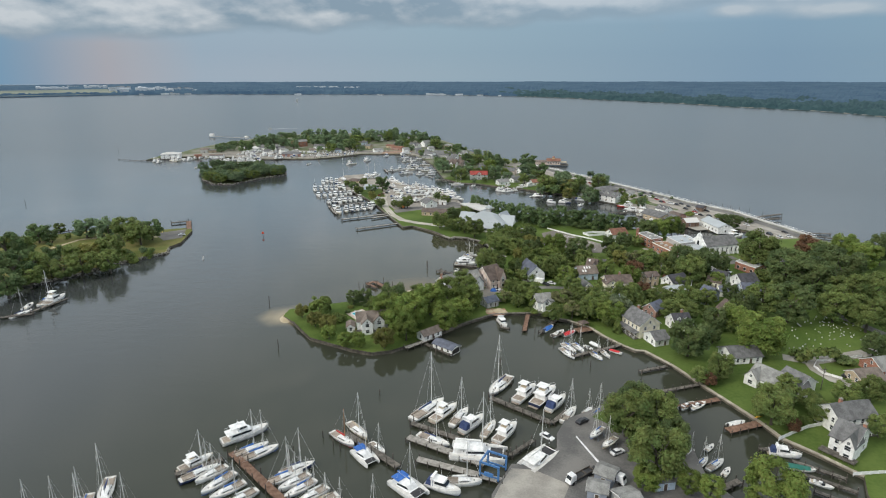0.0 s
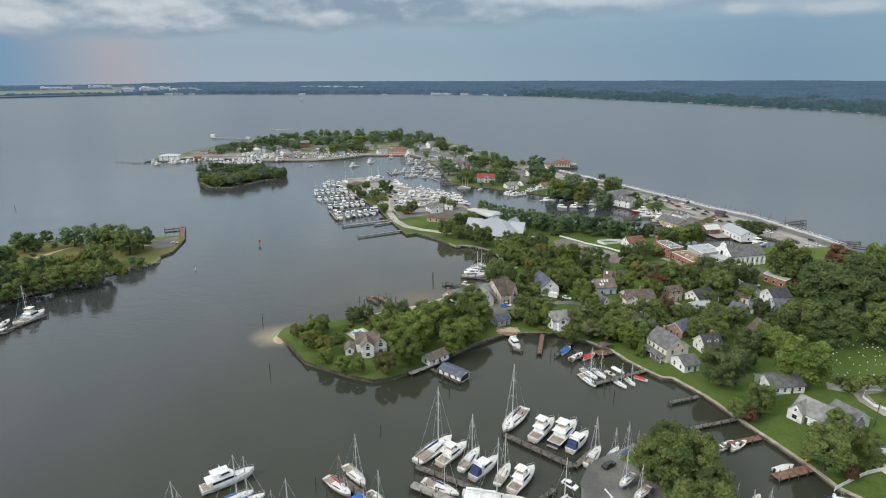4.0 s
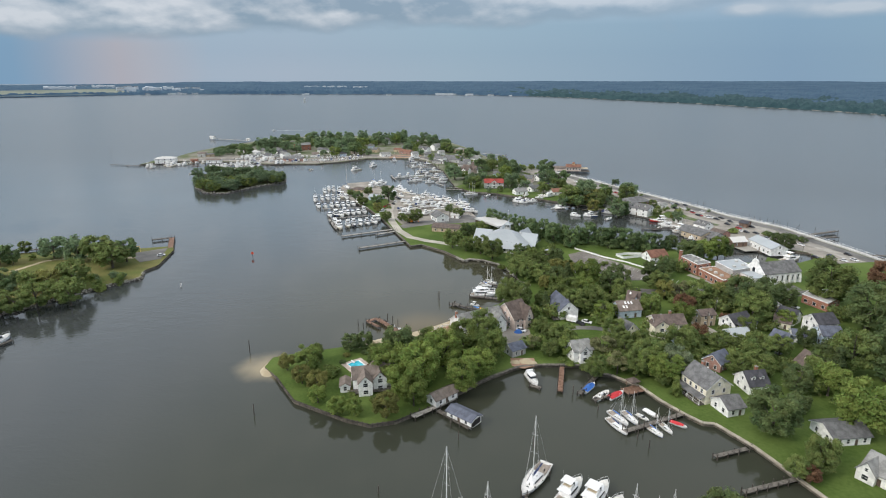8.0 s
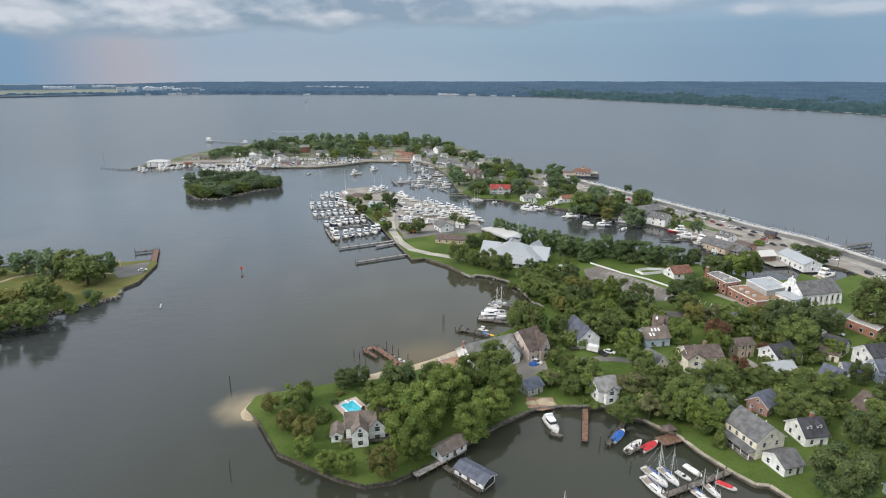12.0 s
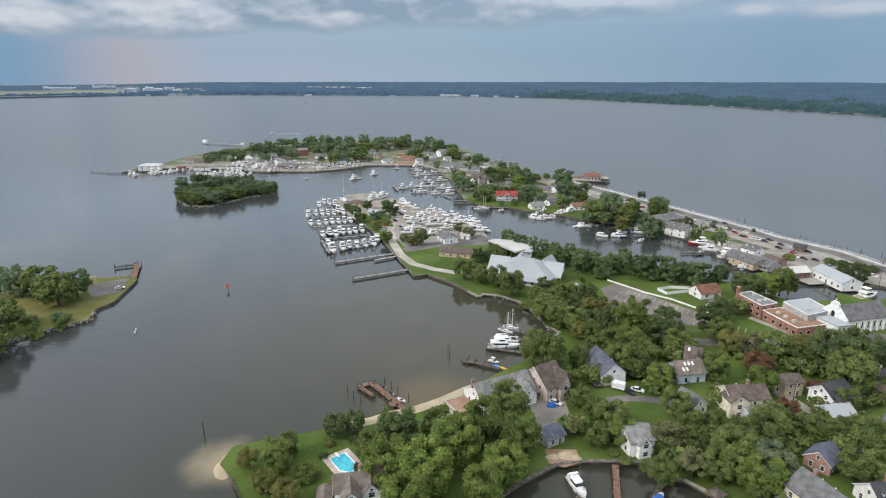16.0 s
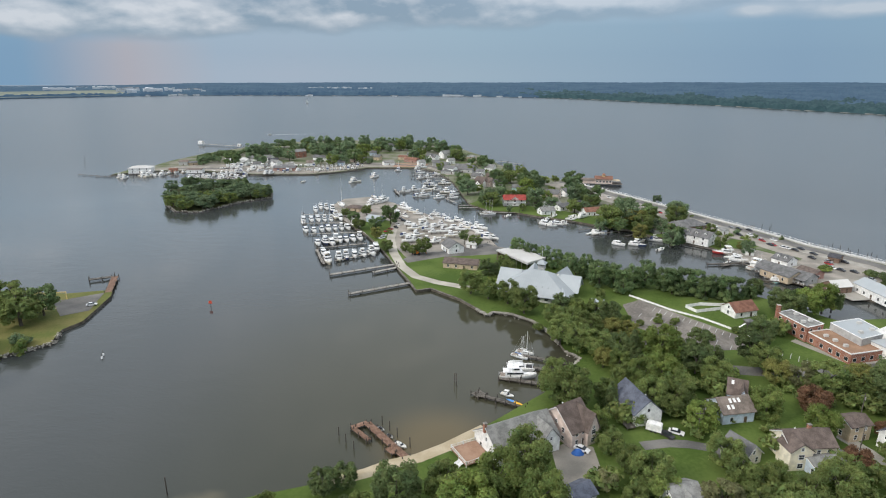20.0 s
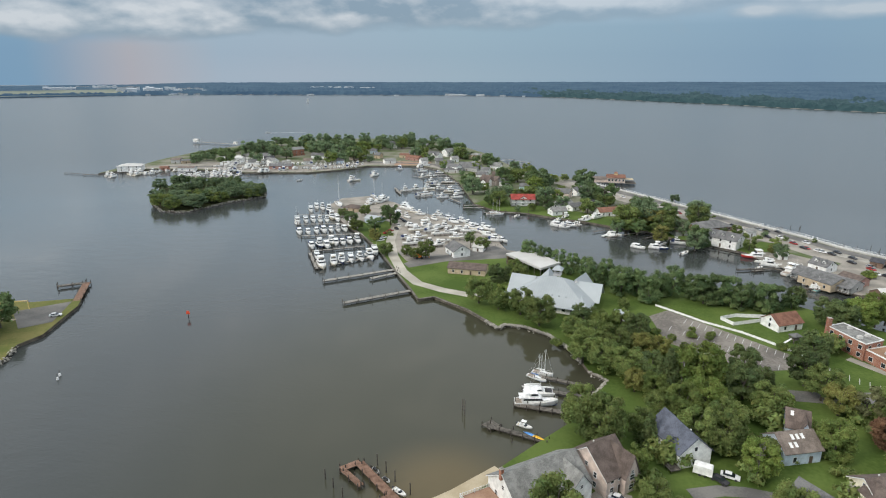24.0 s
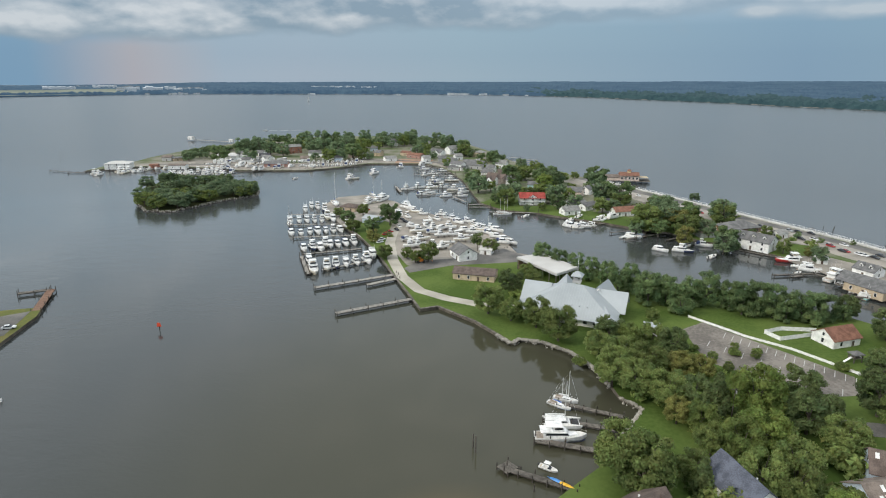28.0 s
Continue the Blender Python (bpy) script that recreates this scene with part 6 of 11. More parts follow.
def cruiser(hull="white", L=11.0, bridge=True, canvas="navy", kind="motor_cruiser"):
    ob = new(kind)
    B, F = L * 0.33, 1.25
    h, rows = hull_solid(L, B, F, 0.55, 0.92, 0.65)
    part("hull", h.mesh("hull", HULL[hull], True), ob)
    part("boot_stripe", hull_solid(L * 0.985, B * 0.80, 0.12, 0.55, 0.92, 0.0)[0].mesh("boot_stripe", CANVAS[canvas]), ob)
    part("deck", deck_solid(rows).mesh("deck", GEL_DECK), ob)
    part("cockpit", Solid().box(-L * 0.47, -B * 0.38, F - 0.12, -L * 0.22, B * 0.38, F - 0.02).mesh("cockpit", TEAK), ob, "teak cockpit floor")
    part("swim_platform", Solid().box(-L * 0.56, -B * 0.36, 0.25, -L * 0.49, B * 0.36, 0.36).mesh("swim_platform", TEAK), ob)
    part("foredeck_trunk", cabin_solid(L * 0.02, L * 0.36, B * 0.36, B * 0.12, F + 0.05, F + 0.62, 0.0, 0.7, 0.12).mesh("foredeck_trunk", GEL), ob)
    c = part("cabin", cabin_solid(-L * 0.24, L * 0.16, B * 0.42, B * 0.37, F, F + 1.75, 0.1, 1.0, 0.16).mesh("cabin", GEL), ob)
    part("windscreen", loft_sides(-L * 0.20, L * 0.127, B * 0.40, B * 0.352, F + 0.85, F + 1.5, 0.05, 0.42, 0.045, GLASS, "windscreen"), c)
    part("cabin_roof", Solid().box(-L * 0.32, -B * 0.42, F + 1.75, L * 0.06, B * 0.42, F + 1.87).mesh("cabin_roof", GEL), ob)
    if bridge:
        f = part("flybridge", cabin_solid(-L * 0.22, L * 0.02, B * 0.34, B * 0.3, F + 1.87, F + 2.55, 0.0, 0.35, 0.02).mesh("flybridge", GEL), ob)
        part("bridge_seat", Solid().box(-L * 0.19, -B * 0.24, F + 2.3, -L * 0.05, B * 0.24, F + 2.6).mesh("bridge_seat", CANVAS["tan"]), f)
        part("bridge_screen", cabin_solid(-L * 0.03, L * 0.035, B * 0.33, B * 0.28, F + 2.2, F + 2.75, 0.05, 0.3, 0.02).mesh("bridge_screen", GLASS), f)
        part("bimini", Solid().box(-L * 0.23, -B * 0.36, F + 3.65, L * 0.01, B * 0.36, F + 3.75).mesh("bimini", CANVAS["white"]), f, "white bimini top")
        legs = Solid()
        for x in (-L * 0.2, -L * 0.02):
            for y in (-B * 0.33, B * 0.33):
                legs.rod((x, y, F + 1.9), (x, y, F + 3.65), 0.04, sides=4)
        part("bimini_frame", legs.mesh("bimini_frame", ALLOY), f)
    else:
        part("radar_arch", Solid().box(-L * 0.3, -B * 0.42, F, -L * 0.25, -B * 0.36, F + 2.5).box(-L * 0.3, B * 0.36, F, -L * 0.25, B * 0.42, F + 2.5).box(-L * 0.31, -B * 0.42, F + 2.4, -L * 0.24, B * 0.42, F + 2.6).mesh("radar_arch", GEL), ob)
        part("cockpit_cover", cabin_solid(-L * 0.47, -L * 0.24, B * 0.4, B * 0.42, F, F + 1.5, 0.5, 0.0, 0.1).mesh("cockpit_cover", CANVAS[canvas]), ob, canvas + " canvas cockpit cover")
    part("antenna", Solid().rod((-L * 0.1, B * 0.3, F + 1.9), (-L * 0.14, B * 0.32, F + 6.0), 0.03, 0.015, 4).rod((-L * 0.1, -B * 0.3, F + 1.9), (-L * 0.14, -B * 0.32, F + 5.4), 0.03, 0.015, 4).mesh("antenna", GEL), ob)
    rail = Solid()
    for s in (1, -1):
        for i in range(6, len(rows) - 1):
            p, q = rows[i][3], rows[i + 1][3]
            rail.rod((p[0], s * p[1] * 0.95, p[2] + 0.6), (q[0], s * q[1] * 0.95, q[2] + 0.6), 0.025, sides=4)
            rail.rod((p[0], s * p[1] * 0.95, p[2]), (p[0], s * p[1] * 0.95, p[2] + 0.6), 0.022, sides=4)
    part("bow_rail", rail.mesh("bow_rail", ALLOY), ob)
    return ob


def yacht(hull="white", L=17.0):
    ob = new("motor_yacht")
    B, F = L * 0.28, 1.7
    h, rows = hull_solid(L, B, F, 0.5, 0.92, 0.9)
    part("hull", h.mesh("hull", HULL[hull], True), ob)
    part("boot_stripe", hull_solid(L * 0.985, B * 0.80, 0.15, 0.5, 0.92, 0.0)[0].mesh("boot_stripe", CANVAS["navy"]), ob)
    part("deck", deck_solid(rows).mesh("deck", GEL_DECK), ob)
    part("cockpit", Solid().box(-L * 0.47, -B * 0.4, F - 0.1, -L * 0.33, B * 0.4, F - 0.01).mesh("cockpit", TEAK), ob)
    c = part("saloon", cabin_solid(-L * 0.34, L * 0.2, B * 0.43, B * 0.36, F, F + 2.0, 0.1, 1.6, 0.15).mesh("saloon", GEL), ob)
    part("saloon_window", loft_sides(-L * 0.30, L * 0.15, B * 0.415, B * 0.35, F + 0.95, F + 1.65, 0.1, 0.6, 0.05, GLASS, "saloon_window"), c)
    part("trunk", cabin_solid(L * 0.1, L * 0.36, B * 0.33, B * 0.14, F + 0.1, F + 0.8, 0, 0.9, 0.1).mesh("trunk", GEL), ob)
    u = part("upper_deck", Solid().box(-L * 0.4, -B * 0.45, F + 2.0, L * 0.08, B * 0.45, F + 2.16).mesh("upper_deck", GEL), ob)
    p = part("pilothouse", cabin_solid(-L * 0.16, L * 0.06, B * 0.36, B * 0.3, F + 2.16, F + 3.9, 0.2, 0.9, 0.12).mesh("pilothouse", GEL), ob)
    part("pilothouse_window", loft_sides(-L * 0.13, L * 0.036, B * 0.35, B * 0.298, F + 2.9, F + 3.55, 0.1, 0.34, 0.045, GLASS, "pilothouse_window"), p)
    part("hardtop", Solid().box(-L * 0.3, -B * 0.38, F + 3.9, L * 0.02, B * 0.38, F + 4.05).mesh("hardtop", GEL), p)
    part("mast", Solid().rod((-L * 0.12, 0, F + 4.0), (-L * 0.14, 0, F + 6.5), 0.09, 0.05).box(-L * 0.12 - 0.4, -0.8, F + 5.0, -L * 0.12 + 0.2, 0.8, F + 5.12).mesh("mast", GEL), p)
    rail = Solid()
    for s in (1, -1):
        for i in range(5, len(rows) - 1):
            a, b = rows[i][3], rows[i + 1][3]
            rail.rod((a[0], s * a[1] * 0.95, a[2] + 0.8), (b[0], s * b[1] * 0.95, b[2] + 0.8), 0.025, sides=4)
            rail.rod((a[0], s * a[1] * 0.95, a[2]), (a[0], s * a[1] * 0.95, a[2] + 0.8), 0.022, sides=4)
        rail.rod((-L * 0.39, s * B * 0.43, F + 3.0), (-L * 0.16, s * B * 0.43, F + 3.0), 0.025, sides=4)
    part("rail", rail.mesh("rail", ALLOY), ob)
    return ob


def runabout(hull="white", cover=None, L=6.6, top=False):
    ob = new("runabout")
    B, F = L * 0.36, 0.75
    h, rows = hull_solid(L, B, F, 0.6, 0.95, 0.35, 0.25)
    part("hull", h.mesh("hull", HULL[hull], True), ob)
    part("deck", deck_solid(rows, 0.04).mesh("deck", GEL_DECK), ob)
    if cover:
        c = Solid()
        rows2 = [(r[3][0], r[3][1] * 1.01, r[3][2] + 0.02) for r in rows[:9]]
        n = len(rows2)
        c.v += rows2 + [(x, 0, z + 0.55 - 0.25 * abs(i / n - 0.5)) for i, (x, y, z) in enumerate(rows2)] + [(x, -y, z) for x, y, z in rows2]
        for i in range(n - 1):
            c.f += [(i, i + 1, n + i + 1, n + i), (n + i, n + i + 1, 2 * n + i + 1, 2 * n + i)]
        part("cover", c.mesh("cover", CANVAS[cover]), ob, cover + " fitted boat cover")
    else:
        part("cockpit", Solid().box(-L * 0.42, -B * 0.36, F - 0.1, L * 0.1, B * 0.36, F - 0.02).mesh("cockpit", CANVAS["tan"]), ob)
        part("windscreen", cabin_solid(-L * 0.02, L * 0.16, B * 0.36, B * 0.28, F + 0.02, F + 0.55, 0.2, 0.55, 0.06).mesh("windscreen", GLASS), ob)
        part("console", Solid().box(-L * 0.12, -0.35, F - 0.05, L * 0.02, 0.35, F + 0.75).mesh("console", GEL), ob)
        part("seat", Solid().box(-L * 0.34, -B * 0.32, F - 0.05, -L * 0.24, B * 0.32, F + 0.35).mesh("seat", CANVAS["white"]), ob)
    if top:
        part("t_top", Solid().box(-L * 0.22, -B * 0.34, F + 2.0, L * 0.1, B * 0.34, F + 2.1).mesh("t_top", CANVAS["white"]), ob)
        legs = Solid()
        for x in (-L * 0.15, L * 0.05):
            for y in (-B * 0.28, B * 0.28):
                legs.rod((x, y, F - 0.1), (x, y, F + 2.0), 0.035, sides=4)
        part("t_top_frame", legs.mesh("t_top_frame", ALLOY), ob)
    part("outboard", Solid().box(-L * 0.56, -0.2, 0.1, -L * 0.5, 0.2, 1.25).box(-L * 0.58, -0.24, 0.85, -L * 0.49, 0.24, 1.35).mesh("outboard", GRAB), ob, "black outboard engine")
    return ob


def catamaran(L=12.5, canvas="blue", mast=17.0):
    ob = new("catamaran")
    for s in (1, -1):
        h, rows = hull_solid(L, 1.7, 1.5, 0.7, 0.8, 0.15)
        part("hull", h.mesh("hull", GEL, True), ob, m=pose(0, s * 2.6, 0))
        part("deck", deck_solid(rows).mesh("deck", GEL_DECK), ob, m=pose(0, s * 2.6, 0))
    part("bridge_deck", Solid().box(-L * 0.45, -2.2, 0.8, L * 0.2, 2.2, 1.5).mesh("bridge_deck", GEL), ob)
    part("trampoline", Solid().box(L * 0.2, -1.9, 1.42, L * 0.42, 1.9, 1.46).mesh("trampoline", GRAB), ob, "dark net between the bows")
    part("crossbeam", Solid().rod((L * 0.43, -2.6, 1.55), (L * 0.43, 2.6, 1.55), 0.12).mesh("crossbeam", ALLOY), ob)
    c = part("saloon", cabin_solid(-L * 0.22, L * 0.17, 2.5, 1.8, 1.5, 2.75, 0.1, 1.2, 0.25).mesh("saloon", GEL), ob)
    part("saloon_window", loft_sides(-L * 0.20, L * 0.13, 2.42, 1.78, 1.95, 2.45, 0.02, 0.5, 0.09, GLASS, "saloon_window"), c)
    part("cockpit_top", Solid().box(-L * 0.44, -2.2, 2.9, -L * 0.18, 2.2, 3.0).mesh("cockpit_top", CANVAS[canvas]), ob, canvas + " canvas cockpit top")
    legs = Solid()
    for y in (-2.0, 2.0):
        legs.rod((-L * 0.43, y, 1.5), (-L * 0.43, y, 2.9), 0.05, sides=4)
    part("top_post", legs.mesh("top_post", ALLOY), ob)
    part("mast", Solid().rod((L * 0.06, 0, 2.7), (L * 0.06, 0, mast), 0.14, 0.09).mesh("mast", ALLOY), ob)
    b = part("boom", Solid().rod((L * 0.05, 0, 4.0), (-L * 0.4, 0, 4.1), 0.1).mesh("boom", ALLOY), ob)
    part("sail_cover", Solid().rod((L * 0.04, 0, 4.35), (-L * 0.39, 0, 4.3), 0.26, 0.18, 8).mesh("sail_cover", CANVAS[canvas]), b)
    part("rigging", Solid().rod((L * 0.43, 0, 1.6), (L * 0.06, 0, mast - 1), 0.03, sides=4).rod((-L * 0.3, 2.6, 1.5), (L * 0.06, 0, mast - 1), 0.02, sides=4).rod((-L * 0.3, -2.6, 1.5), (L * 0.06, 0, mast - 1), 0.02, sides=4).mesh("rigging", ALLOY), ob)
    return ob


def jetski():
    ob = new("jet_ski")
    part("hull", hull_solid(3.0, 1.15, 0.45, 0.6, 0.9, 0.2, 0.2)[0].mesh("hull", GEL, True), ob)
    part("seat", cabin_solid(-1.1, 0.3, 0.28, 0.22, 0.35, 0.85, 0.1, 0.2, 0.05).mesh("seat", GRAB), ob)
    part("handlebar", Solid().rod((0.45, -0.4, 1.0), (0.45, 0.4, 1.0), 0.04, sides=4).rod((0.7, 0, 0.5), (0.45, 0, 1.0), 0.08, sides=4).mesh("handlebar", GRAB), ob)
    return ob


BOATS = {
    "s": (lambda: sailboat("white", "blue"), "white sailboat with a blue sail cover", "sailboat"),
    "n": (lambda: sailboat("navy", "navy", 9.5, 12.5), "navy-hulled sailboat with a dark sail cover", "sailboat"),
    "w": (lambda: sailboat("white", "white", 9.0, 12.0), "small white sailboat with bare white deck", "sailboat"),
    "t": (lambda: sailboat("cream", "tan", 11.5, 15.0), "cream sailboat with a tan sail cover", "sailboat"),
    "r": (lambda: sailboat("grey", "red", 11.0, 11.5, SPAR_WOOD, "ketch"), "grey classic sailboat with red covers and wooden mast", "sailboat"),
    "g": (lambda: sailboat("white", "navy", 13.0, 17.0), "large white sailboat with a navy sail cover", "sailboat"),
    "c": (lambda: cruiser("white", 11.0, True), "white motor cruiser with a flybridge", "motorboat"),
    "e": (lambda: cruiser("white", 9.5, False, "navy"), "white express cruiser with a navy canvas cover", "motorboat"),
    "f": (lambda: cruiser("white", 10.0, False, "white"), "white express cruiser with a white canvas cover", "motorboat"),
    "b": (lambda: cruiser("navy", 12.5, True), "motor cruiser with a navy hull and white cabin", "motorboat"),
    "d": (lambda: cruiser("red", 15.0, True), "large red-hulled cruise boat with white upperworks", "motorboat"),
    "q": (lambda: cruiser("aqua", 12.0, True, "white"), "charter boat with a pale aqua hull", "motorboat"),
    "k": (lambda: cruiser("cream", 13.5, True, "tan"), "cream trawler yacht with a flybridge", "motorboat"),
    "y": (lambda: yacht(), "large white motor yacht with a pilothouse", "yacht"),
    "m": (lambda: runabout("white", None, 6.6), "small white open motorboat", "motorboat"),
    "u": (lambda: runabout("white", "blue", 6.4), "small motorboat under a blue cover", "motorboat"),
    "o": (lambda: runabout("white", "red", 6.4), "small motorboat under a red cover", "motorboat"),
    "p": (lambda: runabout("white", None, 7.2, True), "white centre-console boat with a canvas top", "motorboat"),
    "h": (lambda: runabout("white", "white", 6.8), "small motorboat under a white cover", "motorboat"),
    "v": (lambda: runabout("white", "green", 7.6), "motorboat under a dark green cover", "motorboat"),
    "a": (lambda: catamaran(), "white sailing catamaran with blue canvas", "catamaran"),
    "x": (lambda: catamaran(14.0, "white", 18.0), "large white sailing catamaran", "catamaran"),
    "j": (jetski, "white jet ski moored by the pier", "jet ski"),
}
boat_kept = {}
boat_rng = random.Random(8)


SMALL = ("antenna", "swim_platform", "bow_rail", "boot_stripe", "bimini_frame", "bridge_seat", "outboard", "console", "seat", "foredeck_trunk", "lifeline", "spreader", "hatch", "t_top_frame", "cockpit", "rail", "crossbeam", "top_post", "cabin_roof", "radar_arch", "rigging")


def joined(thing):
    """A thing far out of reach, its parts gathered into one mesh."""
    v, f, index, mats = [], [], [], []
    for o in thing.children_recursive:
        m, up = o.matrix_basis.copy(), o.parent
        while up and up != thing:
            m, up = up.matrix_basis @ m, up.parent
        base = len(v)
        v += [m @ p.co for p in o.data.vertices]
        for p in o.data.polygons:
            f.append(tuple(base + k for k in p.vertices))
            mat = o.data.materials[p.material_index]
            if mat not in mats:
                mats.append(mat)
            index.append(mats.index(mat))
    name = thing.name.split(".")[0]
    for o in list(thing.children_recursive) + [thing]:
        bpy.data.objects.remove(o)
    return new(name, mesh_from(name, v, f, mats, index))


def on_land(x, y, outline):
    """Whether a point lies within an outline."""
    inside = False
    for (x0, y0), (x1, y1) in zip(outline, outline[1:] + outline[:1]):
        if (y0 > y) != (y1 > y) and x < x0 + (y - y0) * (x1 - x0) / (y1 - y0):
            inside = not inside
    return inside


def boat(kind, x, y, heading, z=0.0, size=1.0, group="moored boats"):
    make, label, category = BOATS[kind]
    far = 2 if y > 545 else 1 if y > 500 else 0
    if (kind, far) in boat_kept:
        ob = copy_thing(boat_kept[kind, far], Matrix.Identity(4))
    elif far:
        # far off, the small fittings are left away
        ob = boat_kept[kind, far] = make()
        for o in list(ob.children_recursive):
            if o.name.split(".")[0] in (("lifeline", "bow_rail", "rigging", "spreader") if far > 1 else SMALL):
                bpy.data.objects.remove(o)
        if far > 1:
            ob = boat_kept[kind, far] = joined(ob)
    else:
        ob = boat_kept[kind, far] = make()
    k = size * boat_rng.uniform(0.95, 1.05)
    if far and not z and on_land(x, y, MAIN):
        z = GROUND + 0.36 * k
    ob.matrix_basis = Matrix.LocRotScale((x, y, z), Euler((0, 0, radians(heading))), (k, k, k))
    return tagged(ob, label, category, group)


def fleet(group, rows, z=0.0):
    for kind, x, y, heading, *size in rows:
        boat(kind, x, y, heading, z, *size, group=group)


def stand(x, y, heading, length=6.0):
    """Blocks and props under a boat ashore."""
    label = "steel props and blocks under a boat ashore", "boat stand", "boats ashore"
    if y > 400:
        rest = shared("far_stand", lambda: Solid().box(-2.2, -0.25, 0, -1.8, 0.25, 1.0).box(1.6, -0.25, 0, 2.0, 0.25, 1.0).box(-1.9, 1.2, 0, -1.7, 1.4, 1.5).box(-1.9, -1.4, 0, -1.7, -1.2, 1.5).box(1.5, 1.2, 0, 1.7, 1.4, 1.5).box(1.5, -1.4, 0, 1.7, -1.2, 1.5).mesh("boat_stand", WOOD_GREY))
        tagged(new("boat_stand", rest), *label).matrix_basis = pose(x, y, GROUND, 0, 0, heading)
        return
    ob = tagged(new("boat_stand"), *label)
    ob.matrix_basis = pose(x, y, GROUND, 0, 0, heading)
    part("block", shared("keel_block", lambda: Solid().box(-2.2, -0.25, 0, -1.8, 0.25, 1.1).box(1.6, -0.25, 0, 2.0, 0.25, 1.1).box(-2.4, -0.08, 1.1, 2.4, 0.08, 1.25).mesh("block", WOOD_GREY)), ob)
    for sx in (-1.8, 1.6):
        for sy in (-1, 1):
            part("prop", shared(("prop", sy), lambda: Solid().rod((0, sy * 1.7, 0), (0, sy * 1.05, 1.75), 0.05).rod((-0.4, sy * 1.5, 0), (0, sy * 1.2, 1.3), 0.04).rod((0.4, sy * 1.5, 0), (0, sy * 1.2, 1.3), 0.04).mesh("prop", WALL["slate"])), ob, m=pose(sx, 0, 0))

fleet("boats at the boatyard docks", [
    ("k", -71.9, 146.5, 46, 0.78), ("n", -69.0, 141.4, 41, 1.12), ("y", -61.9, 160.0, 36, 0.90), ("s", -57.8, 152.3, 38, 1.04), ("s", -54.5, 150.8, 38, 1.16), ("w", -65.4, 141.1, -130, 1.12),
    ("s", -62.1, 137.5, -124, 1.00), ("s", -58.5, 134.5, -136, 1.00), ("w", -53.9, 131.0, -133, 1.12), ("n", -41.7, 143.7, 31, 1.12), ("s", -44.3, 140.1, 33, 1.00), ("w", -41.2, 137.9, -135, 1.11),
    ("s", -38.9, 135.3, -133, 1.00), ("w", -35.1, 132.2, -135, 1.12), ("t", -32.5, 129.6, -140, 1.00), ("r", -31.0, 158.1, -43, 1.05), ("t", -27.1, 162.8, -51, 1.03), ("a", -22.9, 149.4, -52, 0.79),
])
fleet("boats at the boatyard docks", [
    ("w", -19.7, 153.8, -46, 0.82), ("s", -93.7, 127.7, -76, 1.00), ("g", -91.3, 133.8, -72, 1.00), ("s", -105.1, 124.1, -73, 1.00), ("s", -98.8, 125.2, -75, 1.00), ("w", -92.5, 125.2, -78, 1.12),
    ("s", -83.1, 124.2, -80, 1.00), ("t", -79.9, 124.2, -81, 1.00), ("w", -29.4, 126.7, -106, 1.12), ("s", -25.1, 124.4, -117, 1.00), ("t", -16.9, 124.5, -108, 1.00), ("g", -4.8, 174.9, 50, 1.23),
    ("k", 0.8, 173.0, 50, 0.93), ("w", 5.7, 170.1, 60, 1.25), ("e", 9.9, 166.2, 48, 1.15), ("t", 14.9, 163.8, 64, 0.88), ("c", 20.2, 161.4, 53, 1.14), ("g", -2.8, 158.0, -32, 0.94),
])
fleet("boats at the boatyard docks", [
    ("x", 10.9, 150.9, -10, 1.15), ("x", 28.6, 148.4, 46, 0.95), ("a", -9.2, 135.6, -45, 0.95), ("w", 5.8, 138.2, 0, 1.12), ("e", 0.3, 135.6, -27, 1.10), ("g", 20.9, 190.7, -122, 1.25),
    ("c", 29.5, 185.1, 52, 1.15), ("b", 35.9, 183.3, 52, 1.24), ("e", 39.4, 178.8, 50, 1.20), ("w", 42.2, 171.9, 54, 1.11), ("w", 48.8, 174.0, 48, 0.78), ("s", 52.0, 172.9, 45, 0.84),
    ("w", 55.5, 173.8, 50, 0.70),
])
fleet("boats along the creek", [
    ("m", 84.0, 177.9, 31, 1.07), ("m", 87.7, 177.9, 29, 1.14), ("h", 95.9, 167.2, 20, 0.99), ("e", 102.8, 151.2, -19, 0.89), ("v", 103.9, 144.8, -19, 1.00), ("m", 105.5, 137.8, -37, 0.93),
    ("s", 76.2, 147.2, 42, 0.70), ("s", 79.7, 146.2, 35, 0.78), ("m", 81.5, 143.2, 46, 0.76), ("w", 74.2, 151.0, 46, 0.70), ("m", 81.7, 154.6, 41, 0.70),
])
fleet("boats at the creek club dock", [
    ("g", 50.9, 217.3, -68, 0.79), ("s", 52.4, 221.8, -64, 0.88), ("s", 56.4, 222.2, -70, 0.82), ("m", 60.7, 222.7, -56, 0.76), ("h", 64.3, 224.9, -60, 0.92), ("s", 62.0, 214.9, -63, 0.70),
    ("w", 66.2, 216.4, -70, 0.70), ("o", 71.1, 218.7, -43, 0.85), ("f", 27.2, 246.1, -74, 0.95), ("u", 47.2, 241.2, 49, 1.18), ("m", 50.6, 235.9, 43, 1.17), ("o", 55.5, 236.2, 36, 1.21),
])
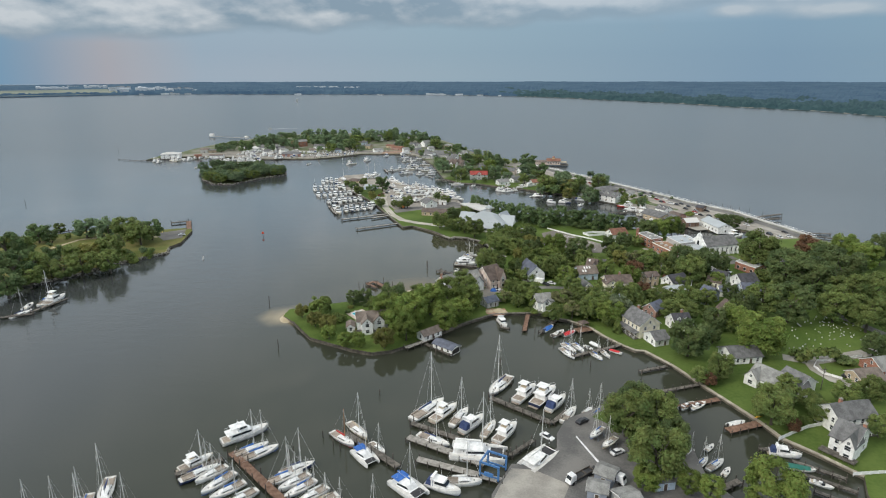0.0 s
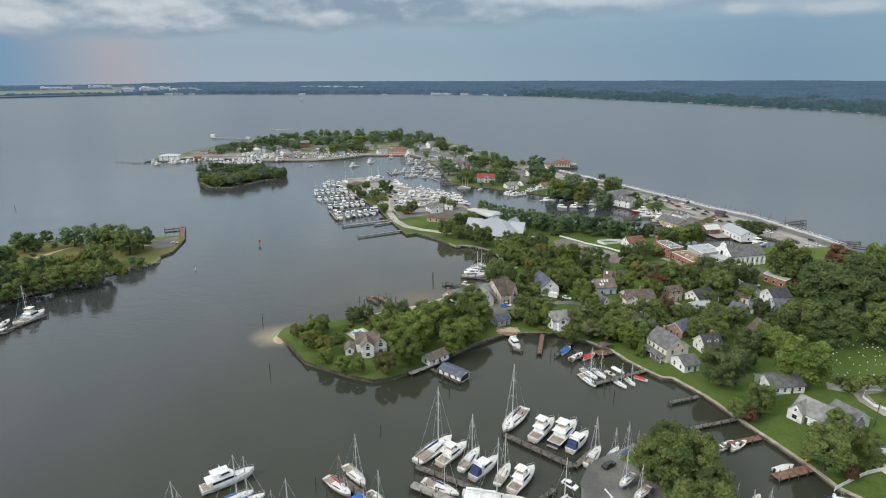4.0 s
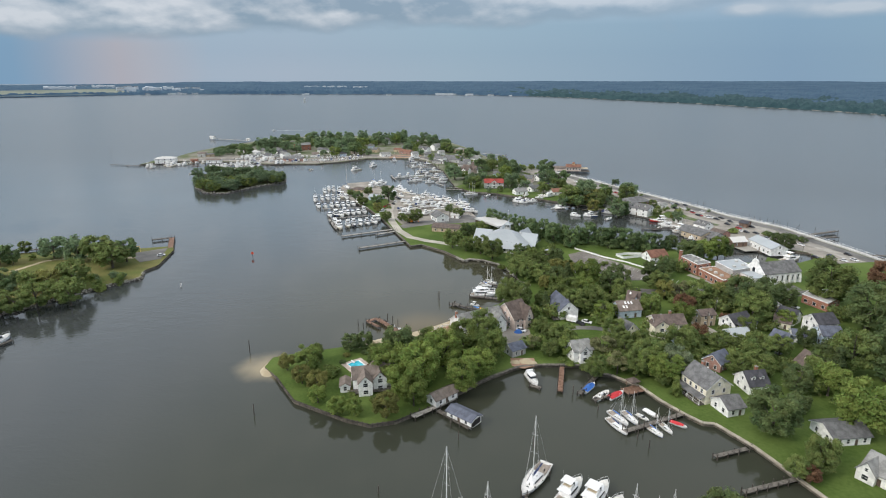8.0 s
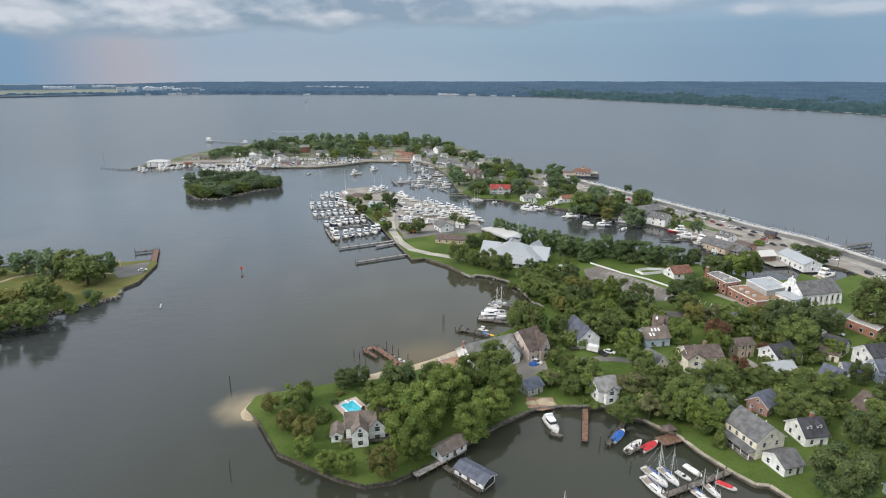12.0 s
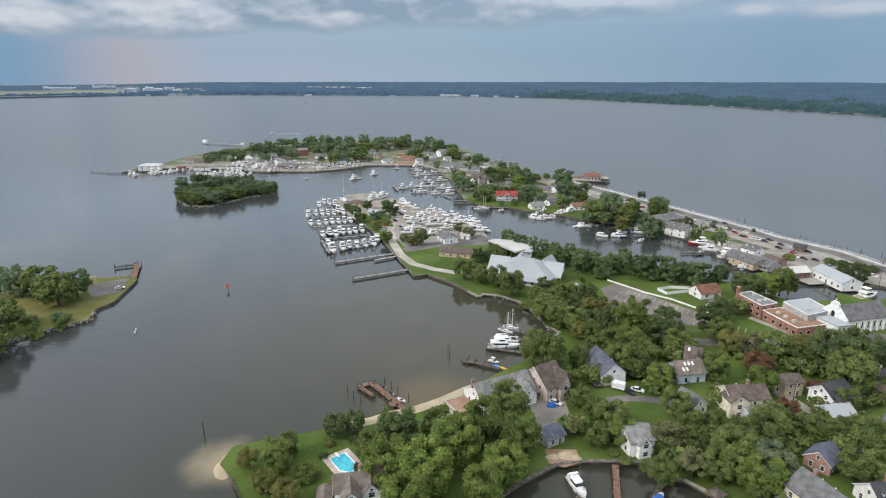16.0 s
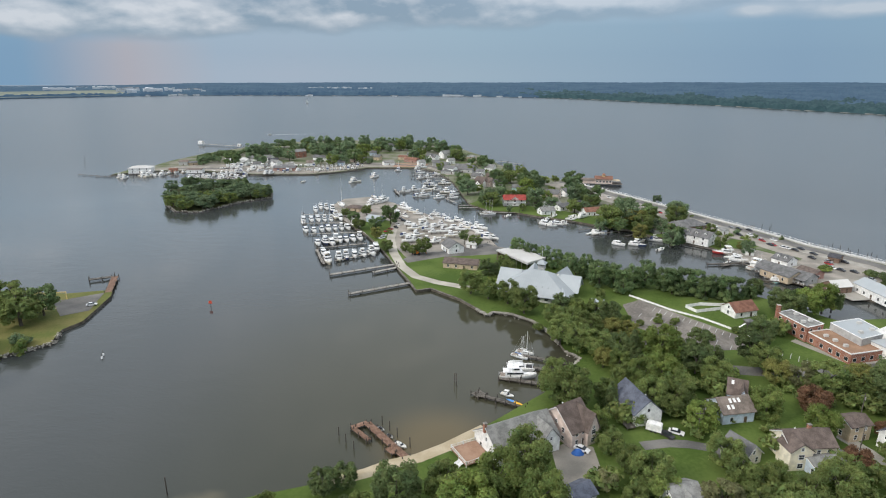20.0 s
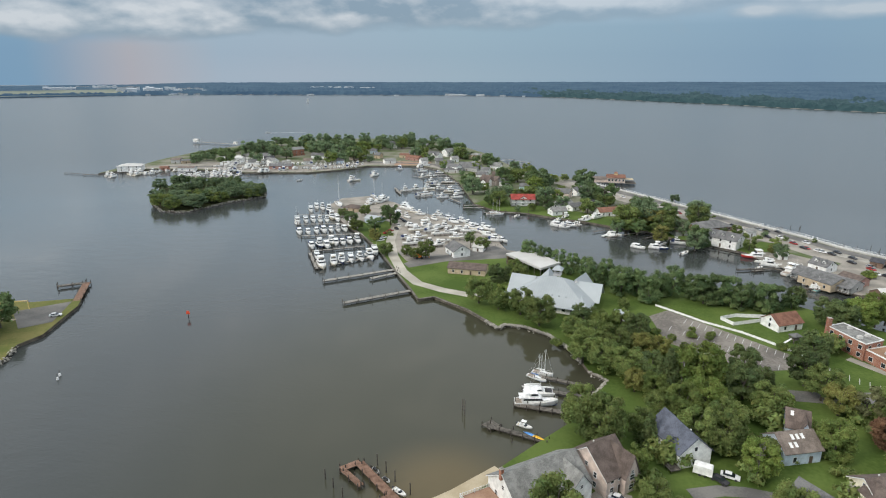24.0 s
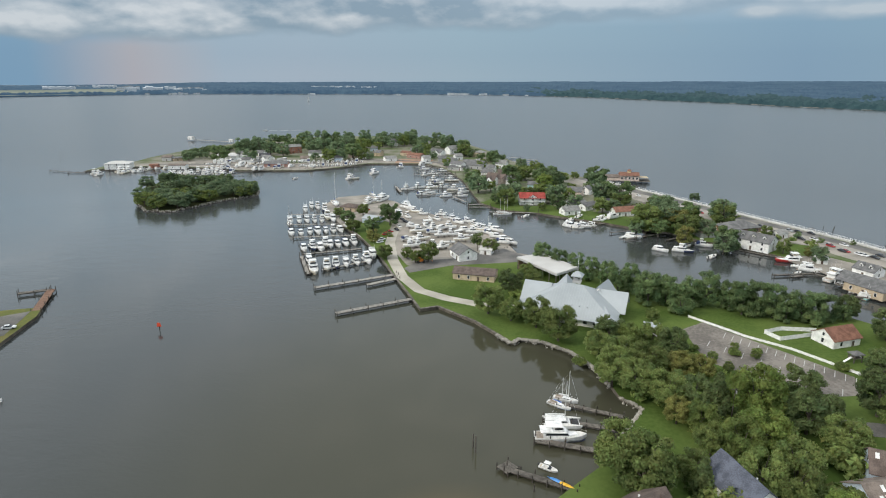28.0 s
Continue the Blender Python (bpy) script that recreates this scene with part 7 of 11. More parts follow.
fleet("boats in the bay", [
    ("y", 13.5, 332.3, 0, 0.81), ("x", 15.1, 339.3, -2, 0.77), ("s", 15.7, 348.4, -37, 0.70), ("w", 18.1, 351.6, -24, 0.79), ("p", 8.7, 319.8, -31, 0.70), ("j", -32.2, 298.2, -48, 0.99),
    ("j", -29.0, 294.6, -46, 0.97), ("m", -25.2, 290.1, -39, 0.70), ("g", -198.4, 255.9, 69, 0.78), ("m", -201.4, 265.3, 95, 1.25), ("c", -192.9, 272.8, 82, 1.25), ("s", -196.2, 272.0, 87, 1.22),
])
fleet("boats in the marina slips", [
    ("f", -123.3, 598.6, -68, 1.02), ("f", -121.6, 609.8, -68, 1.01), ("c", -116.2, 606.2, -65, 0.94), ("b", -109.7, 599.2, -73, 1.02), ("f", -124.2, 563.7, -69, 1.09), ("e", -118.7, 565.5, -68, 1.02),
    ("e", -114.0, 567.2, -65, 1.09), ("c", -109.2, 567.4, -67, 0.88), ("c", -104.4, 567.6, -72, 0.87), ("k", -102.8, 577.2, -70, 0.98), ("e", -97.7, 571.0, -67, 1.16), ("e", -115.1, 534.5, -67, 1.09),
    ("e", -109.4, 534.7, -65, 1.01), ("e", -104.6, 537.5, -70, 1.04), ("e", -100.2, 539.0, -66, 1.15), ("e", -95.7, 540.5, -69, 1.07), ("c", -91.5, 542.1, -69, 0.93), ("f", -87.3, 543.6, -65, 1.11),
])
fleet("boats in the marina slips", [
    ("c", -82.7, 545.1, -65, 1.02), ("e", -99.3, 502.9, -67, 1.06), ("b", -94.9, 505.3, -65, 0.95), ("f", -90.6, 504.3, -68, 1.17), ("k", -89.3, 512.2, -72, 0.88), ("f", -86.3, 510.1, -74, 1.14),
    ("e", -82.4, 511.4, -65, 1.00), ("e", -78.4, 513.8, -66, 1.15), ("c", -74.1, 516.3, -68, 0.98), ("e", -90.7, 480.9, -67, 1.06), ("k", -85.3, 467.5, -69, 1.02), ("k", -79.7, 472.1, -75, 0.89),
    ("b", -75.8, 475.0, -75, 0.90), ("e", -71.0, 477.0, -72, 1.05), ("c", -66.4, 479.9, -64, 0.92), ("c", -61.4, 483.0, -64, 1.00), ("e", -59.8, 491.9, -71, 1.15), ("g", -123.6, 559.2, -68, 0.77),
])
fleet("boats in the marina slips", [
    ("g", -105.3, 613.5, -68, 1.35), ("s", -84, 655, -60, 1.0), ("s", -76.5, 650, -60, 1.0), ("w", -89.4, 504.4, -70, 0.88), ("y", -80.8, 619.2, 65, 0.84), ("k", -75.9, 623.4, 60, 0.81), ("y", -72.1, 629.6, 63, 0.92),
])
fleet("boats on the marina creek side", [
    ("c", -59.2, 594.2, -63, 0.79), ("e", -54.8, 582.5, -61, 0.94), ("y", -51.2, 601.6, -47, 0.83), ("k", -45.2, 591.3, -28, 0.72), ("c", -39.7, 584.7, -17, 0.72), ("c", -48.8, 574.6, -52, 0.77),
    ("c", -29.1, 569.2, -56, 0.74), ("c", -23.5, 580.5, -22, 0.75), ("e", -18.9, 575.8, -59, 0.97), ("e", -9.2, 570.0, -49, 0.88), ("k", -4.9, 561.1, -53, 0.74), ("e", 0.9, 552.7, -32, 0.86),
    ("c", 5.1, 544.6, -17, 0.80), ("f", 8.3, 540.8, -43, 0.98), ("e", 3.3, 534.1, -61, 0.96), ("f", 7.6, 526.8, -20, 0.92), ("f", 11.5, 522.1, -25, 0.85), ("f", 15.2, 519.9, -49, 0.98),
])
fleet("boats on the marina creek side", [
    ("e", 10.1, 515.1, -21, 0.90), ("c", -26.4, 588.7, -24, 0.75), ("e", -15.0, 560.7, -43, 0.92), ("k", -2.5, 544.3, -41, 0.79), ("w", -52.0, 601.6, -50, 0.78), ("w", -34.4, 572.1, -54, 0.73),
    ("s", 2.0, 536.6, -44, 0.78),
])
fleet("boats at the island docks", [
    ("c", -367.3, 756.0, 79, 0.60), ("m", -343.5, 760.7, 77, 1.04), ("m", -338.2, 764.4, 77, 1.06), ("f", -329.2, 761.3, 76, 0.70), ("k", -327.4, 768.5, 76, 0.60), ("f", -292.4, 752.5, 72, 0.68),
    ("m", -289.0, 759.7, 72, 1.07), ("f", -279.4, 753.2, 72, 0.69), ("p", -278.5, 763.6, 72, 1.00), ("m", -273.4, 767.4, 71, 1.09), ("f", -260.6, 750.7, 69, 0.70), ("m", -259.4, 761.0, 70, 1.09),
    ("k", -250.7, 754.5, 69, 0.60), ("c", -249.2, 765.0, 69, 0.60), ("p", -246.7, 775.9, 70, 1.05), ("c", -236.1, 758.6, 67, 0.60), ("m", -264.1, 809.9, 71, 1.19), ("c", -243.8, 791.0, 69, 0.65),
])
fleet("boats at the island docks", [
    ("f", -243.7, 806.7, 70, 0.83), ("f", -230.9, 787.8, 68, 0.79), ("m", -219.1, 773.5, 67, 1.16), ("k", -214.7, 777.4, 66, 0.60), ("f", -222.7, 815.9, 69, 0.85), ("p", -237.3, 832.2, 70, 1.19),
    ("p", -246.6, 831.8, 71, 1.19), ("f", -255.7, 831.3, 71, 0.89), ("e", -261.7, 822.5, 72, 0.91), ("f", -274.1, 830.5, 73, 0.88), ("e", -209.2, 792.6, 66, 0.85), ("h", -199.8, 826.5, 101, 1.19),
    ("h", -194.6, 826.7, 101, 1.19), ("h", -189.4, 826.9, 101, 1.19), ("h", -184.2, 827.2, 100, 1.19), ("e", -179.1, 827.4, 100, 1.07), ("m", -173.9, 827.6, 99, 1.19), ("m", -168.7, 827.9, 99, 1.19),
])
fleet("boats at the island docks", [
    ("p", -163.6, 828.1, 98, 1.19), ("h", -158.4, 828.4, 98, 1.19), ("p", -153.2, 828.6, 98, 1.19), ("h", -148.1, 828.9, 97, 1.19), ("p", -142.9, 829.1, 96, 1.19), ("h", -137.6, 829.4, 96, 1.19),
    ("p", -132.5, 829.6, 95, 1.19), ("e", -127.3, 829.9, 95, 1.07), ("m", -122.1, 830.1, 94, 1.19), ("m", -174.1, 793.2, 101, 1.19), ("h", -169.8, 794.8, 101, 1.19), ("h", -165.4, 796.4, 100, 1.19),
    ("p", -161.2, 797.9, 100, 1.19), ("e", -156.8, 799.5, 99, 0.98), ("p", -152.4, 801.0, 99, 1.19), ("m", -148.1, 802.6, 99, 1.19), ("h", -143.7, 804.2, 98, 1.19), ("p", -139.2, 805.8, 98, 1.19),
])
fleet("boats at the island docks", [
    ("e", -134.8, 807.5, 97, 1.00), ("h", -130.3, 809.0, 97, 1.19), ("p", -125.9, 810.6, 97, 1.19), ("c", -116.2, 731.4, 65, 1.07), ("c", -97.6, 759.8, 54, 1.03), ("m", -166.6, 729.1, 61, 1.05),
    ("m", -294.2, 699.8, 71, 0.87), ("e", -77.2, 808.7, 89, 1.19), ("f", -54.8, 819.6, 48, 1.10), ("c", -48.5, 753.6, 42, 0.82), ("c", -288.8, 743.0, 72, 0.60), ("c", -280.4, 740.4, 71, 0.60),
    ("m", -279.8, 752.3, 72, 1.04), ("e", -270.5, 748.2, 71, 0.72), ("f", -256.6, 744.4, 70, 0.68), ("m", -248.3, 741.9, 68, 1.04), ("e", -242.9, 746.5, 68, 0.73), ("f", -268.6, 824.2, 72, 0.86),
])
fleet("boats at the island docks", [
    ("f", -257.8, 824.8, 72, 0.87), ("p", -243.0, 806.9, 70, 1.15), ("c", -229.1, 790.0, 68, 0.65), ("m", -227.2, 807.6, 68, 1.19), ("f", -212.2, 771.0, 66, 0.76), ("m", -215.4, 804.6, 68, 1.19),
    ("e", -200.8, 782.9, 66, 0.84), ("k", -195.7, 791.6, 66, 0.60), ("f", -187.9, 791.9, 65, 0.82), ("m", -178.6, 795.8, 65, 1.19), ("f", -344.2, 752.5, 77, 0.67), ("k", -339.9, 755.7, 76, 0.60),
    ("f", -333.0, 759.2, 77, 0.69), ("p", -328.4, 762.5, 75, 0.98), ("k", -327.2, 777.0, 76, 0.60), ("f", -321.3, 780.7, 75, 0.75), ("k", -313.7, 781.1, 75, 0.60),
])
fleet("boats at the island docks", [
    ("c", -366.6, 748.5, 92, 0.97), ("c", -357.9, 741.5, 80, 0.92), ("k", -348.9, 762.0, 83, 1.03), ("k", -340.6, 754.7, 85, 0.92), ("k", -341.2, 765.0, 39, 1.01), ("m", -332.3, 760.2, 60, 1.17),
    ("k", -330.3, 768.1, 71, 0.95), ("c", -287.4, 739.8, 56, 1.01), ("k", -285.8, 744.7, 52, 0.93), ("c", -279.7, 740.2, 109, 0.97), ("c", -279.3, 752.4, 98, 0.95), ("k", -272.1, 745.3, 90, 1.06),
    ("m", -276.8, 761.4, 87, 1.16), ("k", -256.3, 741.2, 88, 1.02), ("c", -255.4, 748.5, 77, 1.04), ("m", -248.1, 741.6, 35, 1.03), ("k", -248.5, 753.8, 38, 0.92), ("c", -242.6, 746.7, 87, 0.97),
])
fleet("boats at the island docks", [
    ("c", -237.2, 742.1, 62, 1.04), ("c", -274.0, 768.0, 102, 1.01), ("m", -271.7, 773.4, 111, 1.10), ("c", -264.8, 768.4, 37, 1.03), ("c", -263.5, 777.8, 77, 0.95), ("c", -255.7, 771.5, 94, 1.06),
    ("c", -252.1, 775.7, 79, 1.05), ("e", -249.5, 782.6, 101, 1.04), ("e", -239.4, 767.0, 86, 1.08), ("m", -242.2, 785.7, 95, 1.07), ("f", -240.0, 794.2, 82, 1.17), ("c", -260.4, 807.8, 68, 0.92),
    ("c", -260.7, 823.0, 53, 1.06), ("m", -260.3, 834.2, 112, 1.07), ("c", -248.5, 817.4, 95, 1.01), ("c", -245.1, 823.8, 89, 0.94), ("k", -235.4, 812.0, 106, 0.94), ("c", -234.0, 827.4, 74, 0.99),
])
fleet("boats at the island docks", [
    ("m", -224.7, 820.1, 76, 1.08), ("m", -222.6, 831.1, 103, 1.03), ("e", -209.1, 805.7, 46, 1.09), ("e", -198.4, 784.9, 103, 1.10), ("f", -268.9, 818.0, 88, 1.16), ("c", -269.1, 807.4, 103, 1.01),
    ("f", -275.9, 813.1, 106, 1.05), ("f", -216.8, 770.6, 73, 1.07), ("e", -212.6, 773.5, 80, 1.04), ("k", -166.0, 786.4, 96, 0.93), ("m", -164.2, 792.0, 73, 1.11), ("k", -202.6, 821.1, 81, 1.05),
    ("m", -243.4, 835.0, 79, 1.09), ("m", -278.1, 802.6, 40, 1.17),
])
fleet("boats in the island slips", [
    ("c", -40.2, 757.6, 7, 0.89), ("c", -37.8, 724.2, 11, 0.98), ("c", -58.6, 680.4, 19, 0.99), ("c", -49.6, 686.7, 17, 0.98), ("c", -39.6, 664.9, 0, 0.97), ("c", -25.5, 651.7, 17, 0.90),
    ("c", -13.7, 652.9, 3, 0.93), ("c", -50.2, 820.0, -1, 0.90), ("e", -32.8, 778.7, -3, 0.93), ("e", -99.8, 767.5, -3, 0.91), ("k", -113.6, 730.9, 5, 0.88), ("k", -39.4, 689.8, 5, 0.94),
    ("c", -29.8, 690.2, 17, 0.88), ("k", -18.4, 677.9, -1, 0.99), ("e", -12.2, 670.0, -1, 1.00), ("e", -45.3, 659.2, 12, 0.92), ("k", -22.4, 722.9, 3, 0.96), ("e", -51.2, 787.6, -1, 1.00),
])
fleet("boats in the island slips", [
    ("e", -33.8, 710.8, 12, 0.94), ("w", -77.4, 801.5, 22, 0.94), ("w", 12.5, 593.7, 22, 0.96), ("w", 15.3, 592.7, 21, 0.97), ("w", 17.0, 591.6, 16, 0.99),
])
fleet("boats along the strip", [
    ("f", 55.7, 559.2, -40, 1.07), ("p", 59.7, 556.4, -8, 1.02), ("e", 64.3, 559.6, -28, 0.97), ("p", 69.1, 562.7, -26, 0.97), ("p", 78.0, 573.9, -16, 0.94), ("p", 83.5, 577.3, -14, 1.01),
    ("f", 88.2, 535.6, -30, 0.96), ("f", 95.6, 508.4, -42, 0.94), ("f", 106.3, 507.7, -24, 0.96), ("e", 123.0, 518.6, -30, 0.97), ("f", 157.7, 476.1, -27, 1.05), ("m", 161.0, 474.5, -30, 1.06),
    ("m", 155.3, 481.9, -38, 1.01), ("m", 162.8, 463.6, -22, 1.07), ("m", 161.4, 445.5, -37, 0.95), ("f", 163.2, 439.6, -18, 0.98), ("p", 75.4, 570.6, -21, 0.94),
])
fleet("boats along the strip", [
    
    ("m", 30.4, 586.8, 46, 1.11), ("f", 96.1, 509.4, -49, 0.83),
    ("b", 107.7, 507.6, -35, 0.86), ("k", 111.0, 516.0, 25, 0.70), ("c", 123.0, 520.5, -31, 0.77), ("d", 156.1, 491.2, 175, 0.96), ("c", 156.3, 481.0, 149, 0.70), ("c", 157.4, 476.6, 131, 0.70),
])
fleet("boats along the strip", [
    ("f", 160.4, 484.0, 128, 0.70), ("c", 162.1, 464.0, 33, 1.25), ("e", 166.8, 469.0, 31, 1.25), ("b", 164.0, 447.8, 29, 0.80), ("q", 163.3, 440.1, 27, 0.80), ("m", 87.6, 535.3, 30, 1.23),
    ("m", 56.6, 568.0, 60, 1.09), ("m", 59.2, 564.4, 63, 1.25), ("p", 62.2, 562.3, 56, 1.00), ("m", 66.3, 563.2, 60, 1.25), ("m", 70.2, 564.8, 60, 1.25), ("m", 59.2, 577.4, 53, 1.25),
    ("p", 65.0, 580.9, 53, 1.16), ("f", 86.8, 578.5, 37, 1.12), ("m", 79.8, 580.6, 46, 1.06), ("h", 82.2, 535.2, 42, 0.85), ("m", 150.1, 472.9, 23, 0.74), ("k", 203.4, 395.5, 24, 1.14),
])
fleet("boats along the strip", [
    ("m", 119.1, 497.6, 42, 1.25),
])
ASHORE = [("f", -43.4, 546.0, -18, 0.77), ("k", -38.4, 535.3, 12, 0.83), ("c", -34.3, 546.3, 31, 0.84), ("c", -30.1, 543.7, 28, 0.73), ("f", -24.8, 542.6, 33, 0.83), ("c", -20.4, 545.5, -19, 0.81), ("e", -30.5, 533.0, 10, 0.75), ("c", -25.0, 526.9, 11, 0.77), ("c", -18.7, 528.4, 0, 0.75), ("h", -14.8, 536.3, 28, 0.93), ("f", -10.8, 539.1, -8, 0.79), ("c", -6.1, 534.0, -9, 0.82), ("e", -44.2, 517.5, 29, 0.72), ("p", -39.7, 514.2, -17, 0.96), ("k", -35.9, 517.9, 17, 0.78), ("c", -40.5, 503.9, 8, 0.81), ("c", -36.3, 506.3, 31, 0.81), ("c", -28.1, 504.4, -12, 0.73), ("c", -23.1, 502.4, 31, 0.73), ("h", -34.8, 560.8, -1, 0.97), ("m", -8.9, 526.3, 3, 0.98), ("k", -12.8, 517.6, 1, 0.74), ("m", -19.7, 511.5, 5, 0.94), ("s", 48.0, 158.4, -134, 0.78), ("t", 50.5, 153.4, -136, 0.70)]
fleet("boats ashore", ASHORE, GROUND + 1.25)
for kind, x, y, heading, *size in ASHORE:
    stand(x, y, heading)

# ---- docks and piles ----
pile_mesh = {}


def pile_of(top):
    top = round(top * 2) / 2
    if top not in pile_mesh:
        pile_mesh[top] = Solid().rod((0, 0, -1.5), (0, 0, top), 0.17, 0.15, 7).mesh("pile", PILE)
    return pile_mesh[top]


def dock(a, b, width=1.8, top=1.0, wood=WOOD_GREY, label="weathered grey wooden dock on piles", step=3.4, tall=0.0, name="dock", group="docks"):
    """A deck of cross planks on two stringers between piles, from a to b."""
    a, b = Vector(a), Vector(b)
    length = (b - a).length
    turn = math.degrees(math.atan2(b.y - a.y, b.x - a.x))
    ob = tagged(new(name), label, "dock", group)
    ob.matrix_basis = pose(a.x, a.y, 0, 0, 0, turn)
    h = width / 2
    if a.y < 500:
        part("stringer", Solid().box(0, -h + 0.1, top - 0.42, length, -h + 0.3, top - 0.1).box(0, h - 0.3, top - 0.42, length, h - 0.1, top - 0.1).mesh("stringer", PILE), ob)
    boards = Solid()
    w = 0.3 if length < 60 else 0.4
    for k in range(int(length / w)):
        up = top + 0.015 * house_rng.random()
        e = 0.04 * house_rng.random()
        boards.box(k * w + 0.015, -h - e, up - 0.08, (k + 1) * w - 0.015, h + e, up)
    tagged(part("decking", mesh_from("decking", boards.v, boards.f, wood), ob), kind="stuff")
    step = 8.0 if a.y > 500 else 6.0 if a.y > 380 else step
    count = max(2, int(length / step) + 1)
    far = Solid()
    for k in range(count):
        x = min(length - 0.2, 0.2 + k * (length - 0.4) / (count - 1))
        for s in (1, -1):
            high = top + 0.6 + (tall if k % 2 == 0 else 0) + 0.5 * house_rng.random()
            if a.y > 480:
                far.rod((x, s * (h + 0.12), -1.5), (x, s * (h + 0.12), high), 0.17, 0.15, 5)
            else:
                part("dock_post", pile_of(high), ob, m=pose(x, s * (h + 0.12), 0))
    if far.v:
        tagged(part("piling", mesh_from("piling", far.v, far.f, PILE), ob), kind="stuff")
    return ob


def post(x, y, top=2.5):
    ob = tagged(new("mooring_post", pile_of(top)), "dark wooden mooring post in the water", "post", "mooring posts")
    ob.location = (x, y, 0)
    return ob

dock((16.8, 182.5), (35.7, 166.9), 2.2, 1.0, tall=1.0)
dock((16.9, 183.6), (24.7, 193.1), 1.6, 1.0)
dock((35.7, 166.9), (41.9, 174), 1.6, 1.0)
dock((-10.1, 166.7), (20, 149.8), 2.0, 1.0, tall=1.0)
dock((20, 149.4), (28.3, 157.2), 1.4, 1.3)
dock((-10.8, 158.7), (12.3, 145.3), 2.6, 1.2, wood=PALE_WOOD, label="pale travel-lift pier on piles")
dock((-7.5, 147.8), (17.2, 137.9), 2.4, 1.2, wood=PALE_WOOD, label="pale travel-lift pier on piles")
dock((-30.5, 161), (-12.7, 144.4), 2.2, 1.0, tall=1.0)
dock((-63.1, 151), (-41.5, 129.4), 2.4, 1.0, wood=WOOD_RED, label="brown wooden dock between moored boats", tall=1.0)
dock((-75.5, 140.6), (-64.5, 147.8), 1.8, 1.0)
dock((-79.5, 129.2), (-85.2, 126.1), 2, 1.0)
dock((75.4, 201.6), (87.1, 205.7), 1.5, 1.0)
dock((76.6, 186.2), (94.1, 191.9), 1.5, 1.0)
dock((80.3, 176.5), (96.5, 181.6), 2.2, 1.1, wood=WOOD_RED, label="red-brown wooden boat dock")
dock((90.8, 162.7), (104, 167.1), 3.0, 1.1, wood=WOOD_RED, label="red-brown wooden boat dock")
dock((102.6, 147.8), (113.8, 139.5), 1.3, 1.0)
dock((102.5, 141.9), (113.2, 134), 1.3, 1.0)
dock((75.1, 134.7), (83.3, 138.9), 2, 1.0)
dock((96.2, 153.1), (106.5, 154.6), 1.3, 1.0)
dock((101.4, 134.8), (107.5, 130), 1.3, 1.0)
dock((52.1, 213.7), (74.2, 224.2), 1.8, 1.0, tall=1.5)
dock((40, 255.8), (36, 237.6), 1.8, 1.1, wood=WOOD_RED, label="brown wooden finger dock")
dock((54.6, 253.6), (42.6, 235.9), 1.6, 1.1)
dock((46.7, 232.3), (52.8, 235.4), 1.6, 1.0)
dock((58.8, 237.7), (66.2, 240.7), 4.5, 1.2, wood=WOOD_RED, label="red-brown wooden dock platform over the creek")
dock((25.8, 242), (29.6, 240.2), 1.4, 1.0)
dock((-7.1, 224.8), (3.5, 214.4), 1.6, 1.0)
dock((-15.3, 220), (-1.5, 232.1), 2.2, 1.4, wood=PALE_WOOD, label="weathered boardwalk along the seawall")
dock((-36.9, 300.4), (-22.9, 282.9), 2.4, 1.1, wood=WOOD_RED, label="red-brown wooden pier in the bay")
dock((-41.3, 297.6), (-36.6, 300.8), 2.0, 1.1, wood=WOOD_RED, label="red-brown wooden pier in the bay")
dock((-40.9, 297.6), (-34.9, 291.3), 1.6, 1.1, wood=WOOD_RED, label="red-brown wooden pier in the bay")
dock((-29.1, 287.8), (-26.6, 284.9), 1.6, 1.0, wood=WOOD_RED, label="red-brown wooden pier in the bay")
dock((15.1, 349.2), (32.8, 342.2), 1.6, 1.0)
dock((10, 341.3), (32.8, 334.9), 1.8, 1.0)
dock((6.4, 330.6), (25.7, 325.6), 2.0, 1.0, tall=1.0)
dock((-2, 318.8), (14.5, 311.3), 1.8, 1.0, tall=0.5)
dock((-2.8, 317.9), (0.4, 320.6), 3.5, 1.0)
dock((-78.5, 441.1), (-43.3, 461.1), 2.4, 1.2, wood=PALE_WOOD, tall=0.5, label="long grey fixed pier lined with posts")
dock((-55.5, 445.7), (-42.2, 455.4), 2.4, 1.2, wood=PALE_WOOD, tall=0.5, label="short grey fixed pier on posts")
dock((-62.9, 412.5), (-34.1, 429), 2.4, 1.2, wood=PALE_WOOD, tall=0.5, label="long grey fixed pier lined with posts")
dock((-97.0, 489.0), (-86.2, 460), 1.8, 1.0, wood=PALE_WOOD, tall=1.0)
dock((-58.8, 751.6), (-19.4, 757.7), 1.8, 1.1, wood=PALE_WOOD, label="grey wooden finger dock between tall piles", tall=1.6)
dock((-58.5, 772.0), (-27.1, 775.8), 1.8, 1.1, wood=PALE_WOOD, label="grey wooden finger dock between tall piles", tall=1.6)
dock((-46.0, 719.0), (-12.2, 718.5), 1.8, 1.1, wood=PALE_WOOD, label="grey wooden finger dock between tall piles", tall=1.6)
dock((-67.2, 673.2), (-32.5, 678.8), 1.8, 1.1, wood=PALE_WOOD, label="grey wooden finger dock between tall piles", tall=1.6)
